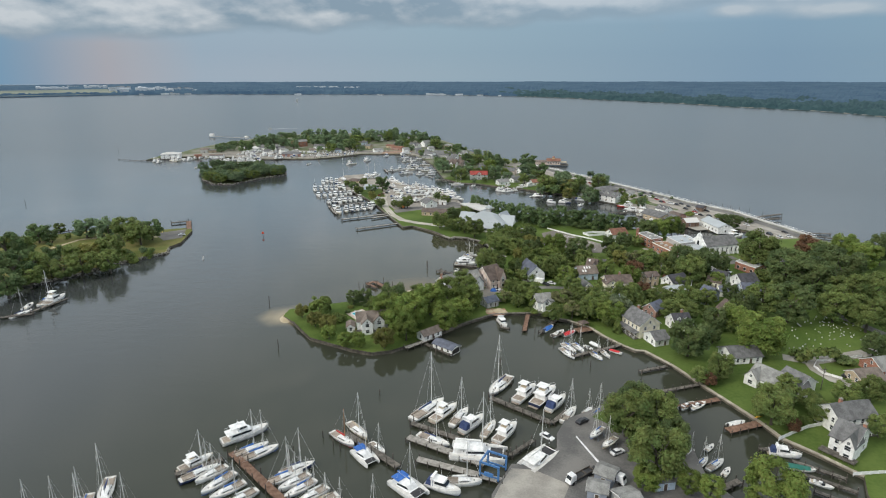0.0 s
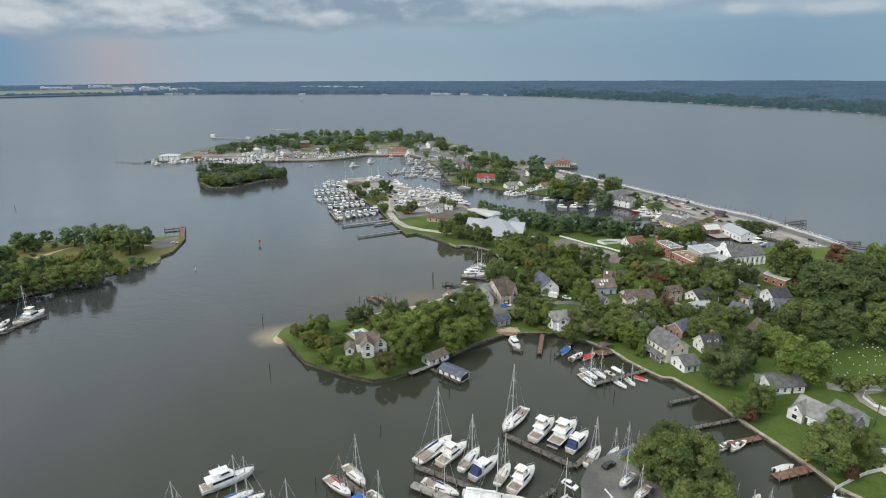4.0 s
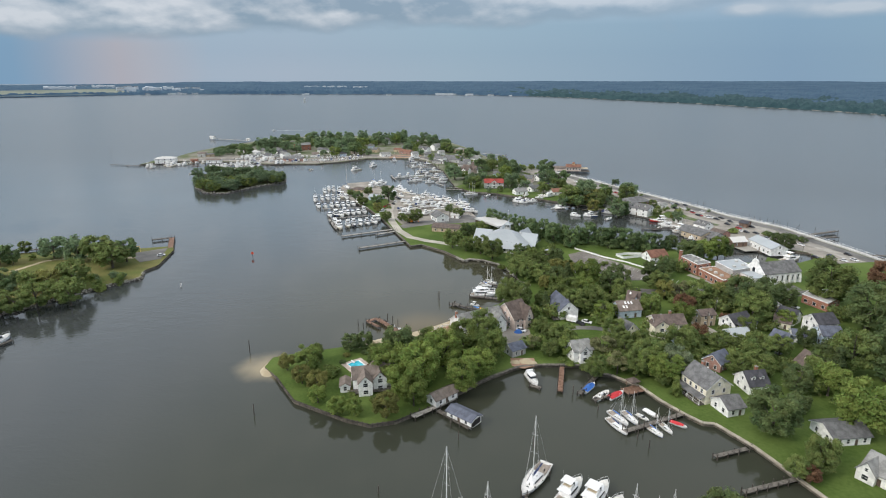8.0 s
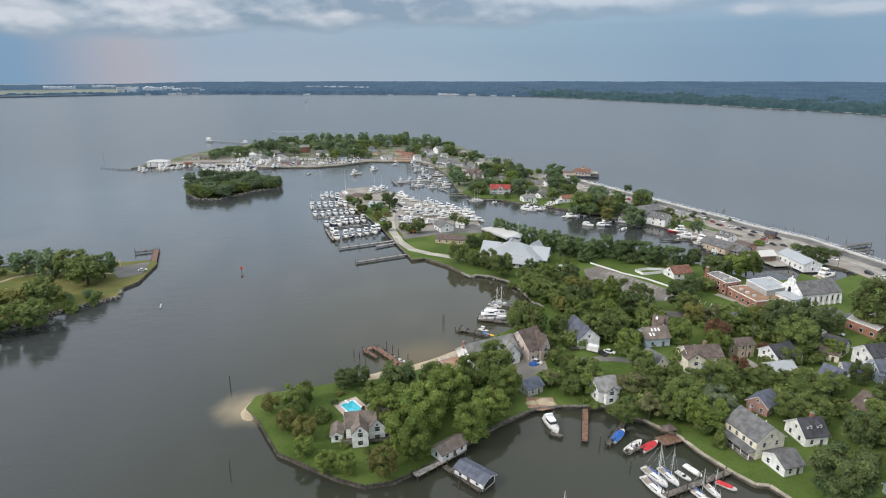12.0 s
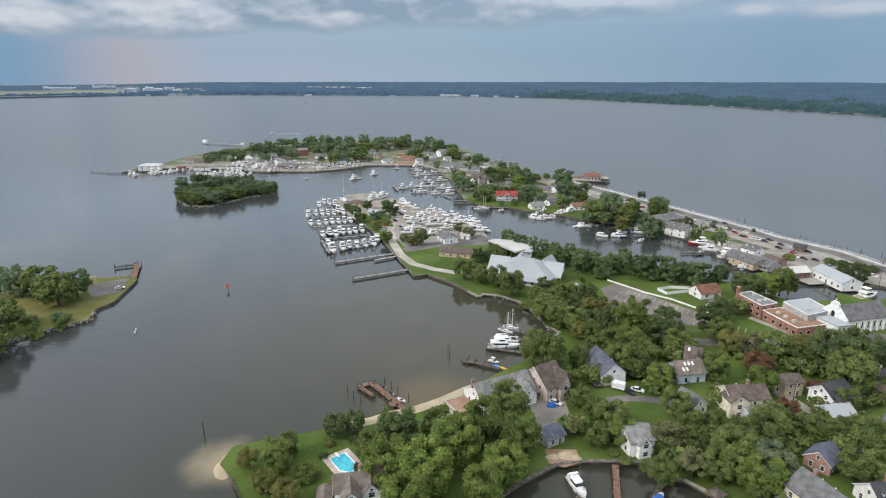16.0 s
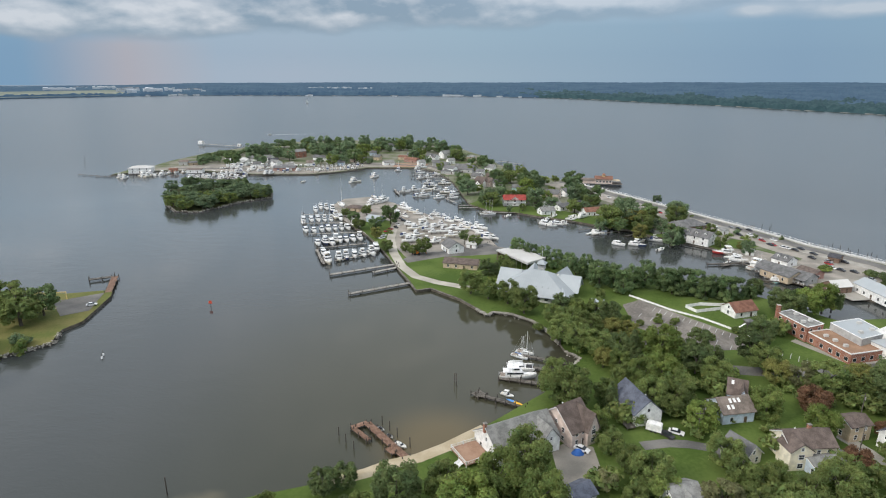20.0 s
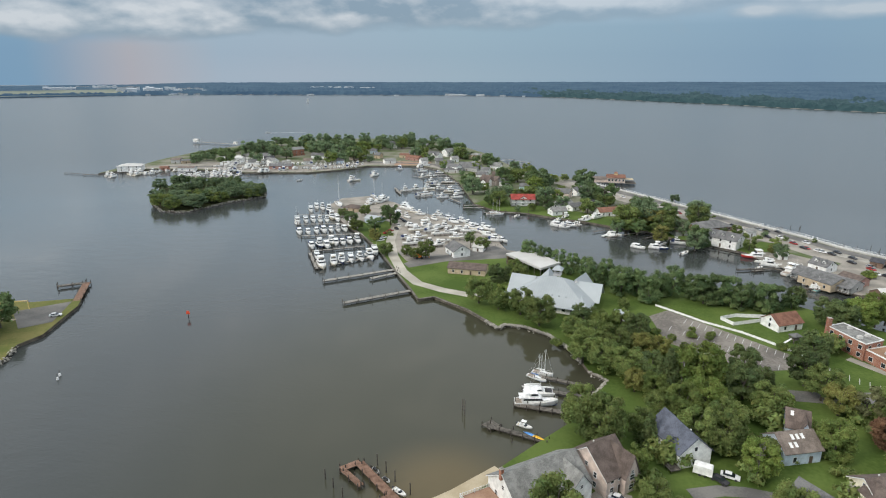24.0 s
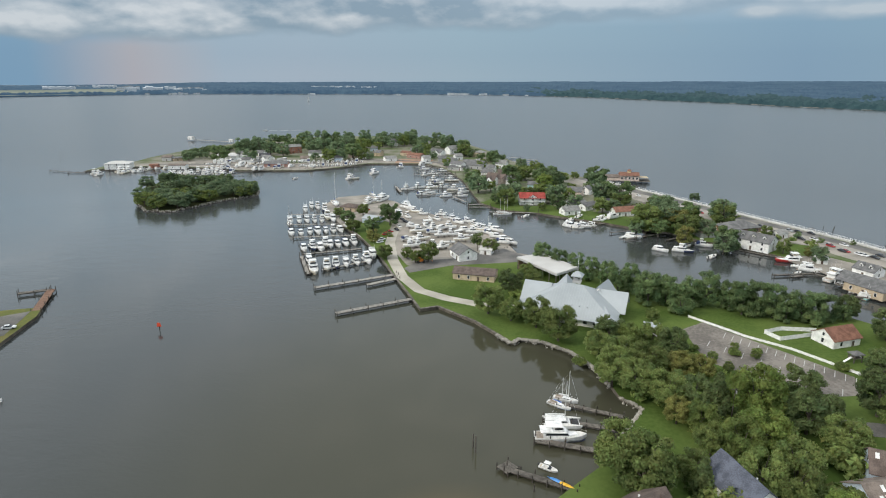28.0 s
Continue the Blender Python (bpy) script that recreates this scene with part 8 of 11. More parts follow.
dock((-44.8, 652.1), (-18.3, 667.2), 1.8, 1.1, wood=PALE_WOOD, label="grey wooden finger dock between tall piles", tall=1.6)
dock((-20.2, 647.9), (-10.5, 629.2), 1.8, 1.1, wood=PALE_WOOD, label="grey wooden finger dock between tall piles", tall=1.6)
dock((-8.8, 610.4), (7.4, 611.0), 1.8, 1.1, wood=PALE_WOOD, label="grey wooden finger dock between tall piles", tall=1.6)
dock((-8.7, 618.6), (5.2, 621.8), 1.8, 1.1, wood=PALE_WOOD, label="grey wooden finger dock between tall piles", tall=1.6)
dock((5.5, 595.9), (39.7, 593.8), 1.8, 1.1, wood=PALE_WOOD, label="grey wooden finger dock between tall piles", tall=1.6)
dock((-31.6, 696.2), (-9.0, 697.2), 1.8, 1.1, wood=PALE_WOOD, label="grey wooden finger dock between tall piles", tall=1.6)
dock((-69.9, 690.1), (-62.4, 663.7), 1.8, 1.1, wood=PALE_WOOD, label="grey wooden finger dock between tall piles", tall=1.6)
dock((-33.2, 737.7), (-12.2, 738.6), 1.8, 1.1, wood=PALE_WOOD, label="grey wooden finger dock between tall piles", tall=1.6)
dock((-45, 789), (-24.5, 786), 1.8, 1.1, wood=PALE_WOOD, label="grey wooden finger dock between tall piles", tall=1.6)
dock((26.2, 862.2), (52.8, 879.0), 2.2, 1.4, wood=PALE_WOOD, label="grey river dock on tall piles", tall=1.6)
dock((28.9, 839.3), (61.8, 842.8), 2.2, 1.4, wood=PALE_WOOD, label="grey river dock on tall piles", tall=1.6)
dock((42.1, 833.7), (70.0, 826.2), 2.2, 1.4, wood=PALE_WOOD, label="grey river dock on tall piles", tall=1.6)
dock((46.5, 811.1), (62.6, 795.5), 2.2, 1.4, wood=PALE_WOOD, label="grey river dock on tall piles", tall=1.6)
dock((52, 866), (70, 852), 2.2, 1.4, wood=PALE_WOOD, label="grey river dock on tall piles", tall=1.6)
for a, b in (((-56, 808), (-42, 806)), ((-62, 797), (-37, 799)), ((-56, 762), (-24, 766)), ((-52, 745), (-19, 747)), ((-42, 708), (-12, 708)), ((-30, 684), (-8, 686))):
    dock(a, b, 2.0, 1.1, wood=PALE_WOOD, label="grey wooden finger dock between tall piles", tall=1.6)
dock((-408.4, 1041.7), (-329.3, 1010.7), 4.0, 2.0, wood=PALE_WOOD, label="long research pier in the river", tall=1.0)
dock((-286, 742), (-240, 738), 1.8, 1.1, tall=1.6)
dock((-262, 735), (-214, 747), 1.8, 1.1, tall=1.6)
dock((-320, 752), (-292, 760), 1.8, 1.1, tall=1.6)
dock((-129, 582.2), (-96.5, 583.5), 1.6, 1.0, wood=PALE_WOOD, tall=1.0)
dock((-122.2, 554.3), (-87.8, 558.6), 1.6, 1.0, wood=PALE_WOOD, tall=1.0)
dock((-111.8, 525), (-75.1, 531.6), 1.6, 1.0, wood=PALE_WOOD, tall=1.0)
dock((-97.3, 491.8), (-67.7, 503.5), 1.6, 1.0, wood=PALE_WOOD, tall=1.0)
dock((-86.2, 460), (-84.2, 468.6), 1.6, 1.0)
dock((-80.8, 466.1), (-58.5, 483.4), 1.6, 1.0, wood=PALE_WOOD, tall=1.0)
dock((-57.5, 578.5), (-40.7, 582.5), 1.5, 1.0)
dock((-37.1, 568.3), (-19.5, 569), 1.5, 1.0)
dock((-33.3, 552.2), (-15.6, 551.5), 1.5, 1.0)
dock((-8.7, 546.2), (8.2, 538.8), 1.5, 1.0)
dock((-2.3, 527), (13.6, 520.4), 1.5, 1.0)
dock((0.3, 506.2), (14.9, 515.8), 1.5, 1.0)
dock((11.1, 506.7), (27.4, 477.5), 1.5, 1.0)
dock((6, 497.9), (12.6, 506.7), 1.5, 1.0)
dock((52.4, 561.5), (70.9, 556.4), 1.5, 1.0)
dock((55.5, 580), (80.2, 590.9), 1.5, 1.0)
dock((74.6, 565.3), (94.3, 572.2), 1.5, 1.0)
dock((76.5, 542.9), (95.9, 551.9), 1.5, 1.0)
dock((81, 527.9), (110.6, 544.3), 1.5, 1.0)
dock((95.9, 551.9), (126.2, 532.2), 1.5, 1.0)
dock((105.2, 527.7), (115.5, 534.2), 1.5, 1.0)
dock((133.7, 511.6), (153.1, 495.7), 1.5, 1.0)
dock((135.4, 467), (156.2, 470.3), 1.5, 1.0)
dock((142.7, 464.8), (148.9, 466.7), 1.5, 1.0)
dock((156.2, 470.3), (164.5, 457.8), 1.5, 1.0)
dock((168.1, 465.8), (173.1, 445), 1.5, 1.0)
dock((153.7, 440.1), (167.5, 436.7), 1.5, 1.0)
dock((-419.1, 760.1), (-368.9, 745.1), 1.6, 1.0)
dock((-392.5, 747.4), (-344.6, 770.7), 1.6, 1.0)
dock((-357.3, 762.9), (-330.6, 771.3), 1.6, 1.0)
dock((-292.1, 745.2), (-277, 766.6), 1.6, 1.0)
dock((-262.7, 746.6), (-243.8, 761.1), 1.6, 1.0)
dock((-243.5, 757.6), (-202.1, 770), 1.6, 1.0)
dock((-224.3, 769), (-159.3, 779.2), 1.6, 1.0)
dock((-200.3, 812.1), (-121.3, 824.1), 1.6, 1.0)
dock((-171.5, 782.3), (-117.9, 803.9), 1.6, 1.0)
dock((185.4, 552.8), (205.2, 557.7), 1.6, 1.0)
dock((-204.7, 250.8), (-192.2, 255.6), 2, 1.0)
dock((-194.8, 257.6), (-188.2, 275.1), 1.6, 1.0)
dock((-278.6, 400.1), (-261.4, 408), 1.4, 1.0)
dock((-204.5, 428.5), (-193.5, 434.2), 2.6, 1.3, label="grey fishing pier with rails", tall=0.6)
dock((-193.5, 434.2), (-183.2, 410.0), 3.2, 1.3, wood=WOOD_RED, label="brown wooden park pier on posts", tall=0.4)
dock((248.1, 452), (272.3, 462), 2.5, 1.5)
dock((232.1, 440.1), (263, 446.1), 3, 1.6)
dock((259.6, 397), (276.8, 387.1), 1.6, 1.0)
dock((255, 406.1), (275.4, 403.2), 1.6, 1.0)
for x, y, top in [(-84.7, 267.1, 5.5), (-68.4, 222.3, 4), (-9.5, 328.1, 4), (-360.3, 496.2, 4), (-8.9, 325.8, 5), (-460.8, 838, 4), (-44.8, 294.9, 3), (-42, 291.5, 3), (-39, 288.1, 3), (-34.9, 291, 2.5), (-32.2, 300.8, 3.5), (-29.5, 297.9, 3.5), (-26.8, 294.4, 3.5), (-22.5, 289.6, 3.5), (28.7, 246, 3), (40.6, 237.5, 3.5), (55.7, 211.5, 3), (22.5, 206.3, 4), (-2.9, 216.3, 2.5), (-0.3, 209.8, 3), (46.9, 226.6, 2.5), (-37.5, 159.7, 2.5), (-33.5, 155.3, 3), (-4, 155.5, 3), (-22.3, 185.1, 2.5), (-44.6, 151.1, 3), (-31, 153.1, 2.5), (88.7, 206.7, 2), (57.7, 206.5, 3), (-486, 878.7, 5), (4.3, 311.8, 2)]:
    post(x, y, top)

for x, y in [(227.9, 506.0), (234.3, 512.0), (235.7, 506.3), (237.1, 500.6), (234.7, 495.0), (241.7, 498.0), (242.1, 489.9), (244.1, 484.7), (250.1, 485.0), (256.0, 480.0), (225.9, 511.7), (230.5, 500.3), (246, 492), (262, 470), (251, 474), (222, 518), (216, 556), (219, 560), (213, 561)]:
    post(x, y, 2.0)
for k in range(11):
    post(-131.0 + 4.1 * k, 585.0 - 11.4 * k, 2.5)

# ---- seawalls, walks, fences ----
def cap(line, width, label, mat, up=0.12, name="seawall_cap"):
    """A timber or concrete cap along the top of a seawall, in lengths."""
    ob = tagged(new(name), label, "seawall", kind="structure")
    for a, b in zip(line, line[1:]):
        a, b = Vector(a), Vector(b)
        n = int(max(1, (b - a).length / 4.5))
        for k in range(n):
            p, q = a.lerp(b, k / n), a.lerp(b, (k + 0.985) / n)
            d = (q - p).normalized()
            side = Vector((-d.y, d.x)) * width
            pts = [p - side * 0.5, q - side * 0.5, q + side * 0.5, p + side * 0.5]
            part("cap_board", Solid().prism([tuple(v) for v in pts], "z", GROUND - 0.25, GROUND + up).mesh("cap_board", mat), ob)
    return ob


cap(SHORE_CREEK[1:13], 1.1, "pale timber seawall walk along the creek", surface("pale_boards", (0.27, 0.24, 0.19), (0.42, 0.38, 0.31), 0.9, 0.5, 4.0, 0.4, vary=0.15))
cap(SHORE_CREEK[12:] + SHORE_POINT[:3], 1.2, "grey-brown timber seawall cap", WOOD_GREY)
cap(SHORE_POINT[2:12], 0.45, "dark timber seawall cap around the point", PILE)


def sheet_posts(line, label, step=1.6, name="seawall"):
    ob = tagged(new(name), label, "seawall", kind="structure")
    me = Solid().rod((0, 0, -1.2), (0, 0, 1.75), 0.16, 0.14, 6).mesh("seawall_post", PILE)
    for a, b in zip(line, line[1:]):
        a, b = Vector(a), Vector(b)
        n = int((b - a).length / step)
        for k in range(n):
            p = a.lerp(b, (k + 0.5) / n)
            part("seawall_post", me, ob, m=pose(p.x, p.y, 0))


sheet_posts(SHORE_POINT[3:12], "row of dark posts before the seawall")
cap(SHORE_BAY[9:18], 0.9, "dark bulkhead cap along the bay", WOOD_GREY)


def boardwalk():
    """The river walk: concrete slabs on the wall, with a white railing."""
    line = [Vector(p) for p in RIVER_WALK]
    ob = tagged(new("pavement_river_walk"), "pale concrete river walk with a white railing", "boardwalk", kind="structure")
    pale = surface("pale_concrete", (0.36, 0.35, 0.33), (0.47, 0.46, 0.43), 0.85, 0.1, 1.5, 0.2, vary=0.05, where="World")
    for a, b in zip(line, line[1:]):
        n = max(1, int((b - a).length / 6))
        d = (b - a).normalized()
        side = Vector((-d.y, d.x)) * 1.9
        for k in range(n):
            p, q = a.lerp(b, k / n), a.lerp(b, (k + 0.99) / n)
            part("slab", Solid().prism([tuple(p - side), tuple(q - side), tuple(q + side), tuple(p + side)], "z", 0.2, GROUND + 0.5).mesh("slab", pale), ob)
        rail = Solid()
        for s in (1, -1):
            u, v = a + side * 0.95 * s, b + side * 0.95 * s
            rail.rod((*u, GROUND + 1.55), (*v, GROUND + 1.55), 0.06, sides=4).rod((*u, GROUND + 1.05), (*v, GROUND + 1.05), 0.04, sides=4)
            for k in range(n + 1):
                w = u.lerp(v, k / n)
                rail.box(w.x - 0.06, w.y - 0.06, GROUND + 0.4, w.x + 0.06, w.y + 0.06, GROUND + 1.6)
        part("railing", rail.mesh("railing", TRIM), ob)


boardwalk()


def riprap(line, count, spread, label, seed):
    """Pale broken stones heaped along a shore."""
    rng = random.Random(seed)
    ob = tagged(new("riprap"), label, "rocks", kind="structure")
    kinds = []
    for k in range(5):
        bm = bmesh.new()
        bmesh.ops.create_icosphere(bm, subdivisions=1, radius=0.6)
        for v in bm.verts:
            v.co *= rng.uniform(0.7, 1.25)
            v.co.z *= 0.75
        me = bpy.data.meshes.new("stone")
        bm.to_mesh(me)
        bm.free()
        me.materials.append(ROCK)
        kinds.append(me)
    lengths = [(Vector(b) - Vector(a)).length for a, b in zip(line, line[1:])]
    for k in range(count):
        i = rng.choices(range(len(lengths)), lengths)[0]
        a, b = Vector(line[i]), Vector(line[i + 1])
        d = (b - a).normalized()
        off = rng.uniform(-spread, spread)
        p = a.lerp(b, rng.random()) + Vector((-d.y, d.x)) * off
        s = rng.uniform(0.3, 0.7)
        part("stone", kinds[k % 5], ob, m=pose(p.x, p.y, 0.25 + 1.0 * (1 - abs(off) / spread) * rng.random(), rng.uniform(0, 90), rng.uniform(0, 90), rng.uniform(0, 360)) @ Matrix.Diagonal((s, s, s, 1)))


def rubble(line, count, spread, label, seed):
    """A bed of small pale stones sloping into the water, too many to tell apart."""
    rng = np.random.default_rng(seed)
    bm = bmesh.new()
    bmesh.ops.create_icosphere(bm, subdivisions=1, radius=0.45)
    ball = np.array([v.co for v in bm.verts])
    tris = [tuple(v.index for v in f.verts) for f in bm.faces]
    bm.free()
    pts = [np.array(p, float) for p in line]
    lengths = np.array([np.linalg.norm(b - a) for a, b in zip(pts, pts[1:])])
    verts, faces = [], []
    for k in range(count):
        i = rng.choice(len(lengths), p=lengths / lengths.sum())
        d = (pts[i + 1] - pts[i]) / lengths[i]
        off = rng.uniform(-spread * 0.5, spread)
        x, y = pts[i] + (pts[i + 1] - pts[i]) * rng.random() + np.array([-d[1], d[0]]) * -off
        base = len(verts)
        verts += list(ball * rng.uniform(0.6, 1.3, (len(ball), 1)) * rng.uniform(0.6, 1.3) + np.array([x, y, 1.15 - 1.1 * max(0.0, off) / spread]))
        faces += [tuple(base + q for q in t) for t in tris]
    tagged(new("rubble", mesh_from("rubble", verts, faces, ROCK)), label, "rocks", kind="stuff")


rubble(SHORE_BAY[4:11], 1100, 1.9, "pale stone revetment along the bay shore", 21)
rubble(SHORE_BAY[:4], 260, 1.3, "pale stones below the beach house lawn", 24)
rubble(SHORE_PARK[1:7], 260, 1.1, "pale stones at the park waterline", 22)
rubble(SHORE_ISLET[:7], 260, 1.0, "pale stones at the islet waterline", 23)
riprap(SHORE_BAY[4:11], 90, 1.5, "pale broken stones along the bay shore", 1)
riprap(SHORE_PARK[1:7], 60, 0.8, "pale stones along the park shore", 2)
riprap(SHORE_ISLET[:7], 70, 0.9, "pale stones along the islet shore", 3)
riprap(SHORE_BAY[:4], 36, 1.2, "pale stones beside the house dock", 4)


def fence(line, label, high=1.1, solid=False, step=2.4):
    ob = tagged(new("fence"), label, "fence", "fences")
    for a, b in zip(line, line[1:]):
        a, b = Vector(a), Vector(b)
        n, d = max(1, int((b - a).length / step)), (b - a).normalized()
        turn = math.degrees(math.atan2(d.y, d.x))
        w = (b - a).length / n
        key = round(w, 1)

        def panel():
            s = Solid()
            if solid:
                s.box(0, -0.04, 0.1, w, 0.04, high)
            else:
                s.box(0, -0.03, 0.3, w, 0.03, 0.42).box(0, -0.03, high - 0.25, w, 0.03, high - 0.13)
                for k in range(int(w / 0.2)):
                    s.box(0.1 + k * 0.2, 0.03, 0.08, 0.2 + k * 0.2, 0.06, high)
            return s.mesh("panel", TRIM)

        for k in range(n):
            p = a.lerp(b, k / n)
            part("panel", shared(("panel", key, high, solid), panel), ob, m=pose(p.x, p.y, GROUND, 0, 0, turn))
            part("fence_post", shared(("fence_post", high), lambda: Solid().box(-0.08, -0.08, -0.2, 0.08, 0.08, high + 0.12).mesh("fence_post", TRIM)), ob, m=pose(p.x, p.y, GROUND))


fence(FENCE_LOT, "low white board fence along the parking lot", 1.0, True)
fence(FENCE_YARD, "white board fence round the cottage yard", 1.6, True)
fence(FENCE_YARD_BACK, "white board fence behind the cottage yard", 1.6, True)
fence(FENCE_SHORE, "white board fence from the water to the house", 1.3, True)
fence(FENCE_LANE, "low white wall beside the lane", 1.0, True)
fence(FENCE_ROAD, "low white wooden fence beside the seawall", 1.1, True)

# ---- painted bays on the parking lot ----
LINE_PAINT = paint("road_paint", (0.46, 0.46, 0.45), 0.8)
lot_a, lot_b = Vector(FENCE_LOT[1]), Vector(FENCE_LOT[-1])
lot_d = (lot_b - lot_a).normalized()
lot_n = Vector((lot_d.y, -lot_d.x))
bays = tagged(new("parking_bays"), "white painted parking bay lines", "markings", kind="structure")
bay_mesh = Solid().box(-0.1, 0, 0, 0.1, 5.0, 0.012).mesh("bay_line", LINE_PAINT)
for bk in range(34):
    bp = lot_a + lot_d * (bk * 3.0) + lot_n * 2.5
    part("bay_line", bay_mesh, bays, m=pose(bp.x, bp.y, GROUND + 0.034, 0, 0, math.degrees(math.atan2(lot_n.y, lot_n.x)) - 90 + 18))
    if bk % 2:
        continue
    bp = lot_a + lot_d * (bk * 3.0) + lot_n * 13.5
    part("bay_line", bay_mesh, bays, m=pose(bp.x, bp.y, GROUND + 0.034, 0, 0, math.degrees(math.atan2(lot_n.y, lot_n.x)) - 90 + 18))

# ---- cemetery ----
stone_rng = random.Random(6)
stone_mats = [surface("grey_granite", (0.36, 0.36, 0.36), (0.52, 0.52, 0.51), 0.6, 1.0, 6.0, 0.2), surface("white_marble", (0.62, 0.62, 0.60), (0.75, 0.75, 0.73), 0.5, 1.0, 6.0, 0.1)]
stone_meshes = []
for sk in range(4):
    sw, sh = (0.6, 0.5, 0.8, 0.45)[sk], (0.55, 0.7, 0.45, 0.8)[sk]
    stone_meshes.append(Solid().box(-sw / 2 - 0.12, -0.22, -0.1, sw / 2 + 0.12, 0.22, 0.18).prism([(-sw / 2, 0.18), (sw / 2, 0.18), (sw / 2, sh * 0.8), (sw * 0.3, sh), (-sw * 0.3, sh), (-sw / 2, sh * 0.8)], "y", -0.08, 0.08).mesh("headstone", stone_mats[sk % 2]))
cem = [Vector(p) for p in CEMETERY]
for sk in range(95):
    ci = stone_rng.randrange(1, 5)
    u, v = stone_rng.random(), stone_rng.random()
    if u + v > 1:
        u, v = 1 - u, 1 - v
    p = cem[0] + (cem[ci] - cem[0]) * u + (cem[ci + 1 if ci < 5 else 1] - cem[0]) * v
    ob = tagged(new("headstone", stone_meshes[sk % 4]), "weathered pale headstone on the mown grass", "headstone", "headstones")
    ob.matrix_basis = pose(round(p.x / 2.2) * 2.2, p.y, GROUND, 0, 0, 20 + stone_rng.uniform(-4, 4)) @ Matrix.Diagonal((0.7, 0.7, 0.7, 1))

# ---- poles ----
for x, y, h in POLES:
    ob = tagged(new("utility_pole"), "grey wooden utility pole with a crossarm", "pole", "utility poles")
    ob.location = (x, y, GROUND)
    part("pole", shared(("pole", h), lambda: Solid().rod((0, 0, -0.3), (0, 0, h), 0.17, 0.12, 7).mesh("pole", WOOD_GREY)), ob)
    part("crossarm", shared(("crossarm", h), lambda: Solid().box(-1.2, -0.07, h - 0.9, 1.2, 0.07, h - 0.75).mesh("crossarm", WOOD_GREY)), ob)
    part("transformer", shared(("transformer", h), lambda: Solid().rod((0.35, 0.2, h - 2.4), (0.35, 0.2, h - 1.4), 0.25, sides=8).mesh("transformer", WALL["grey"])), ob)

# ---- cars ----
CAR_PAINT = {"w": paint("white_car_paint", (0.72, 0.72, 0.72), 0.25), "d": paint("black_car_paint", (0.03, 0.03, 0.035), 0.25), "g": paint("silver_car_paint", (0.40, 0.42, 0.44), 0.3, metal=0.5), "r": paint("red_car_paint", (0.32, 0.03, 0.03), 0.25)}
TYRE = paint("tyre", (0.02, 0.02, 0.02), 0.9)
car_kept = {}


def car(kind, x, y, heading):
    far = y > 420
    if (kind, far) in car_kept:
        ob = copy_thing(car_kept[kind, far], pose(x, y, GROUND + 0.02, 0, 0, heading))
    else:
        ob = car_kept[kind, far] = new("car")
        ob.matrix_basis = pose(x, y, GROUND + 0.02, 0, 0, heading)
        b = part("body", Solid().prism([(-2.25, 0.35), (2.25, 0.35), (2.3, 0.75), (1.4, 0.95), (-1.7, 1.0), (-2.3, 0.95)], "y", -0.88, 0.88).mesh("body", CAR_PAINT[kind]), ob)
        c = cabin_solid(-1.75, 1.15, 0.82, 0.8, 0.95, 1.5, 0.45, 0.8, 0.14)
        part("cabin", c.mesh("cabin", GLASS), ob, "dark car windows")
        part("car_roof", Solid().box(-1.25, -0.68, 1.48, 0.32, 0.68, 1.53).mesh("car_roof", CAR_PAINT[kind]), ob)
        for sx in () if far else (-1.4, 1.4):
            for sy in (-0.82, 0.82):
                part("wheel", shared("wheel", lambda: Solid().rod((0, -0.1, 0), (0, 0.1, 0), 0.34, sides=10).mesh("wheel", TYRE)), ob, m=pose(sx, sy, 0.33))
    names = {"w": "white", "d": "black", "g": "silver", "r": "dark red"}
    return tagged(ob, names[kind] + " parked car on the pavement", "car", "parked cars")


CARS_STRIP = [("d", 182.5, 530.2, -68), ("g", 191.3, 517.8, -68), ("w", 199.4, 518.1, -68), ("r", 192.9, 505.9, -68), ("w", 198.0, 498.9, -68), ("d", 205.8, 497.8, -68), ("d", 202.1, 479.0, -68), ("d", 207.7, 487.0, -68), ("g", 207.5, 471.6, -68), ("w", 202.4, 459.5, -68), ("d", 216.2, 470.7, -68), ("d", 210.6, 453.0, -68), ("w", 226.1, 424.8, -68)]
for row in CARS + CARS_TOWN + CARS_STRIP:
    car(*row)

# ---- the pool ----
pool = tagged(new("swimming_pool"), "bright turquoise swimming pool with a pale terrace", "pool")
pool.matrix_basis = pose(-38.2, 253.6, GROUND, 0, 0, -52)
part("terrace", Solid().box(-6.2, -4.4, -0.2, 6.0, 4.4, 0.10).mesh("terrace", surface("pool_terrace", (0.42, 0.34, 0.29), (0.54, 0.46, 0.40), 0.85, 0.5, 4.0, 0.2)), pool)
pool_water = paint("pool_water", (0.05, 0.48, 0.60), 0.08)
part("pool_water", Solid().prism([(-4.6, -2.6), (2.2, -2.6), (4.6, -0.6), (4.6, 2.6), (-4.6, 2.6)], "z", 0.0, 0.14).mesh("pool_water", pool_water), pool)
rim = Solid()
for pa, pb in (((-4.6, -2.6), (2.2, -2.6)), ((2.2, -2.6), (4.6, -0.6)), ((4.6, -0.6), (4.6, 2.6)), ((4.6, 2.6), (-4.6, 2.6)), ((-4.6, 2.6), (-4.6, -2.6))):
    rim.rod((*pa, 0.14), (*pb, 0.14), 0.24, sides=6)
part("coping", rim.mesh("coping", TRIM), pool)
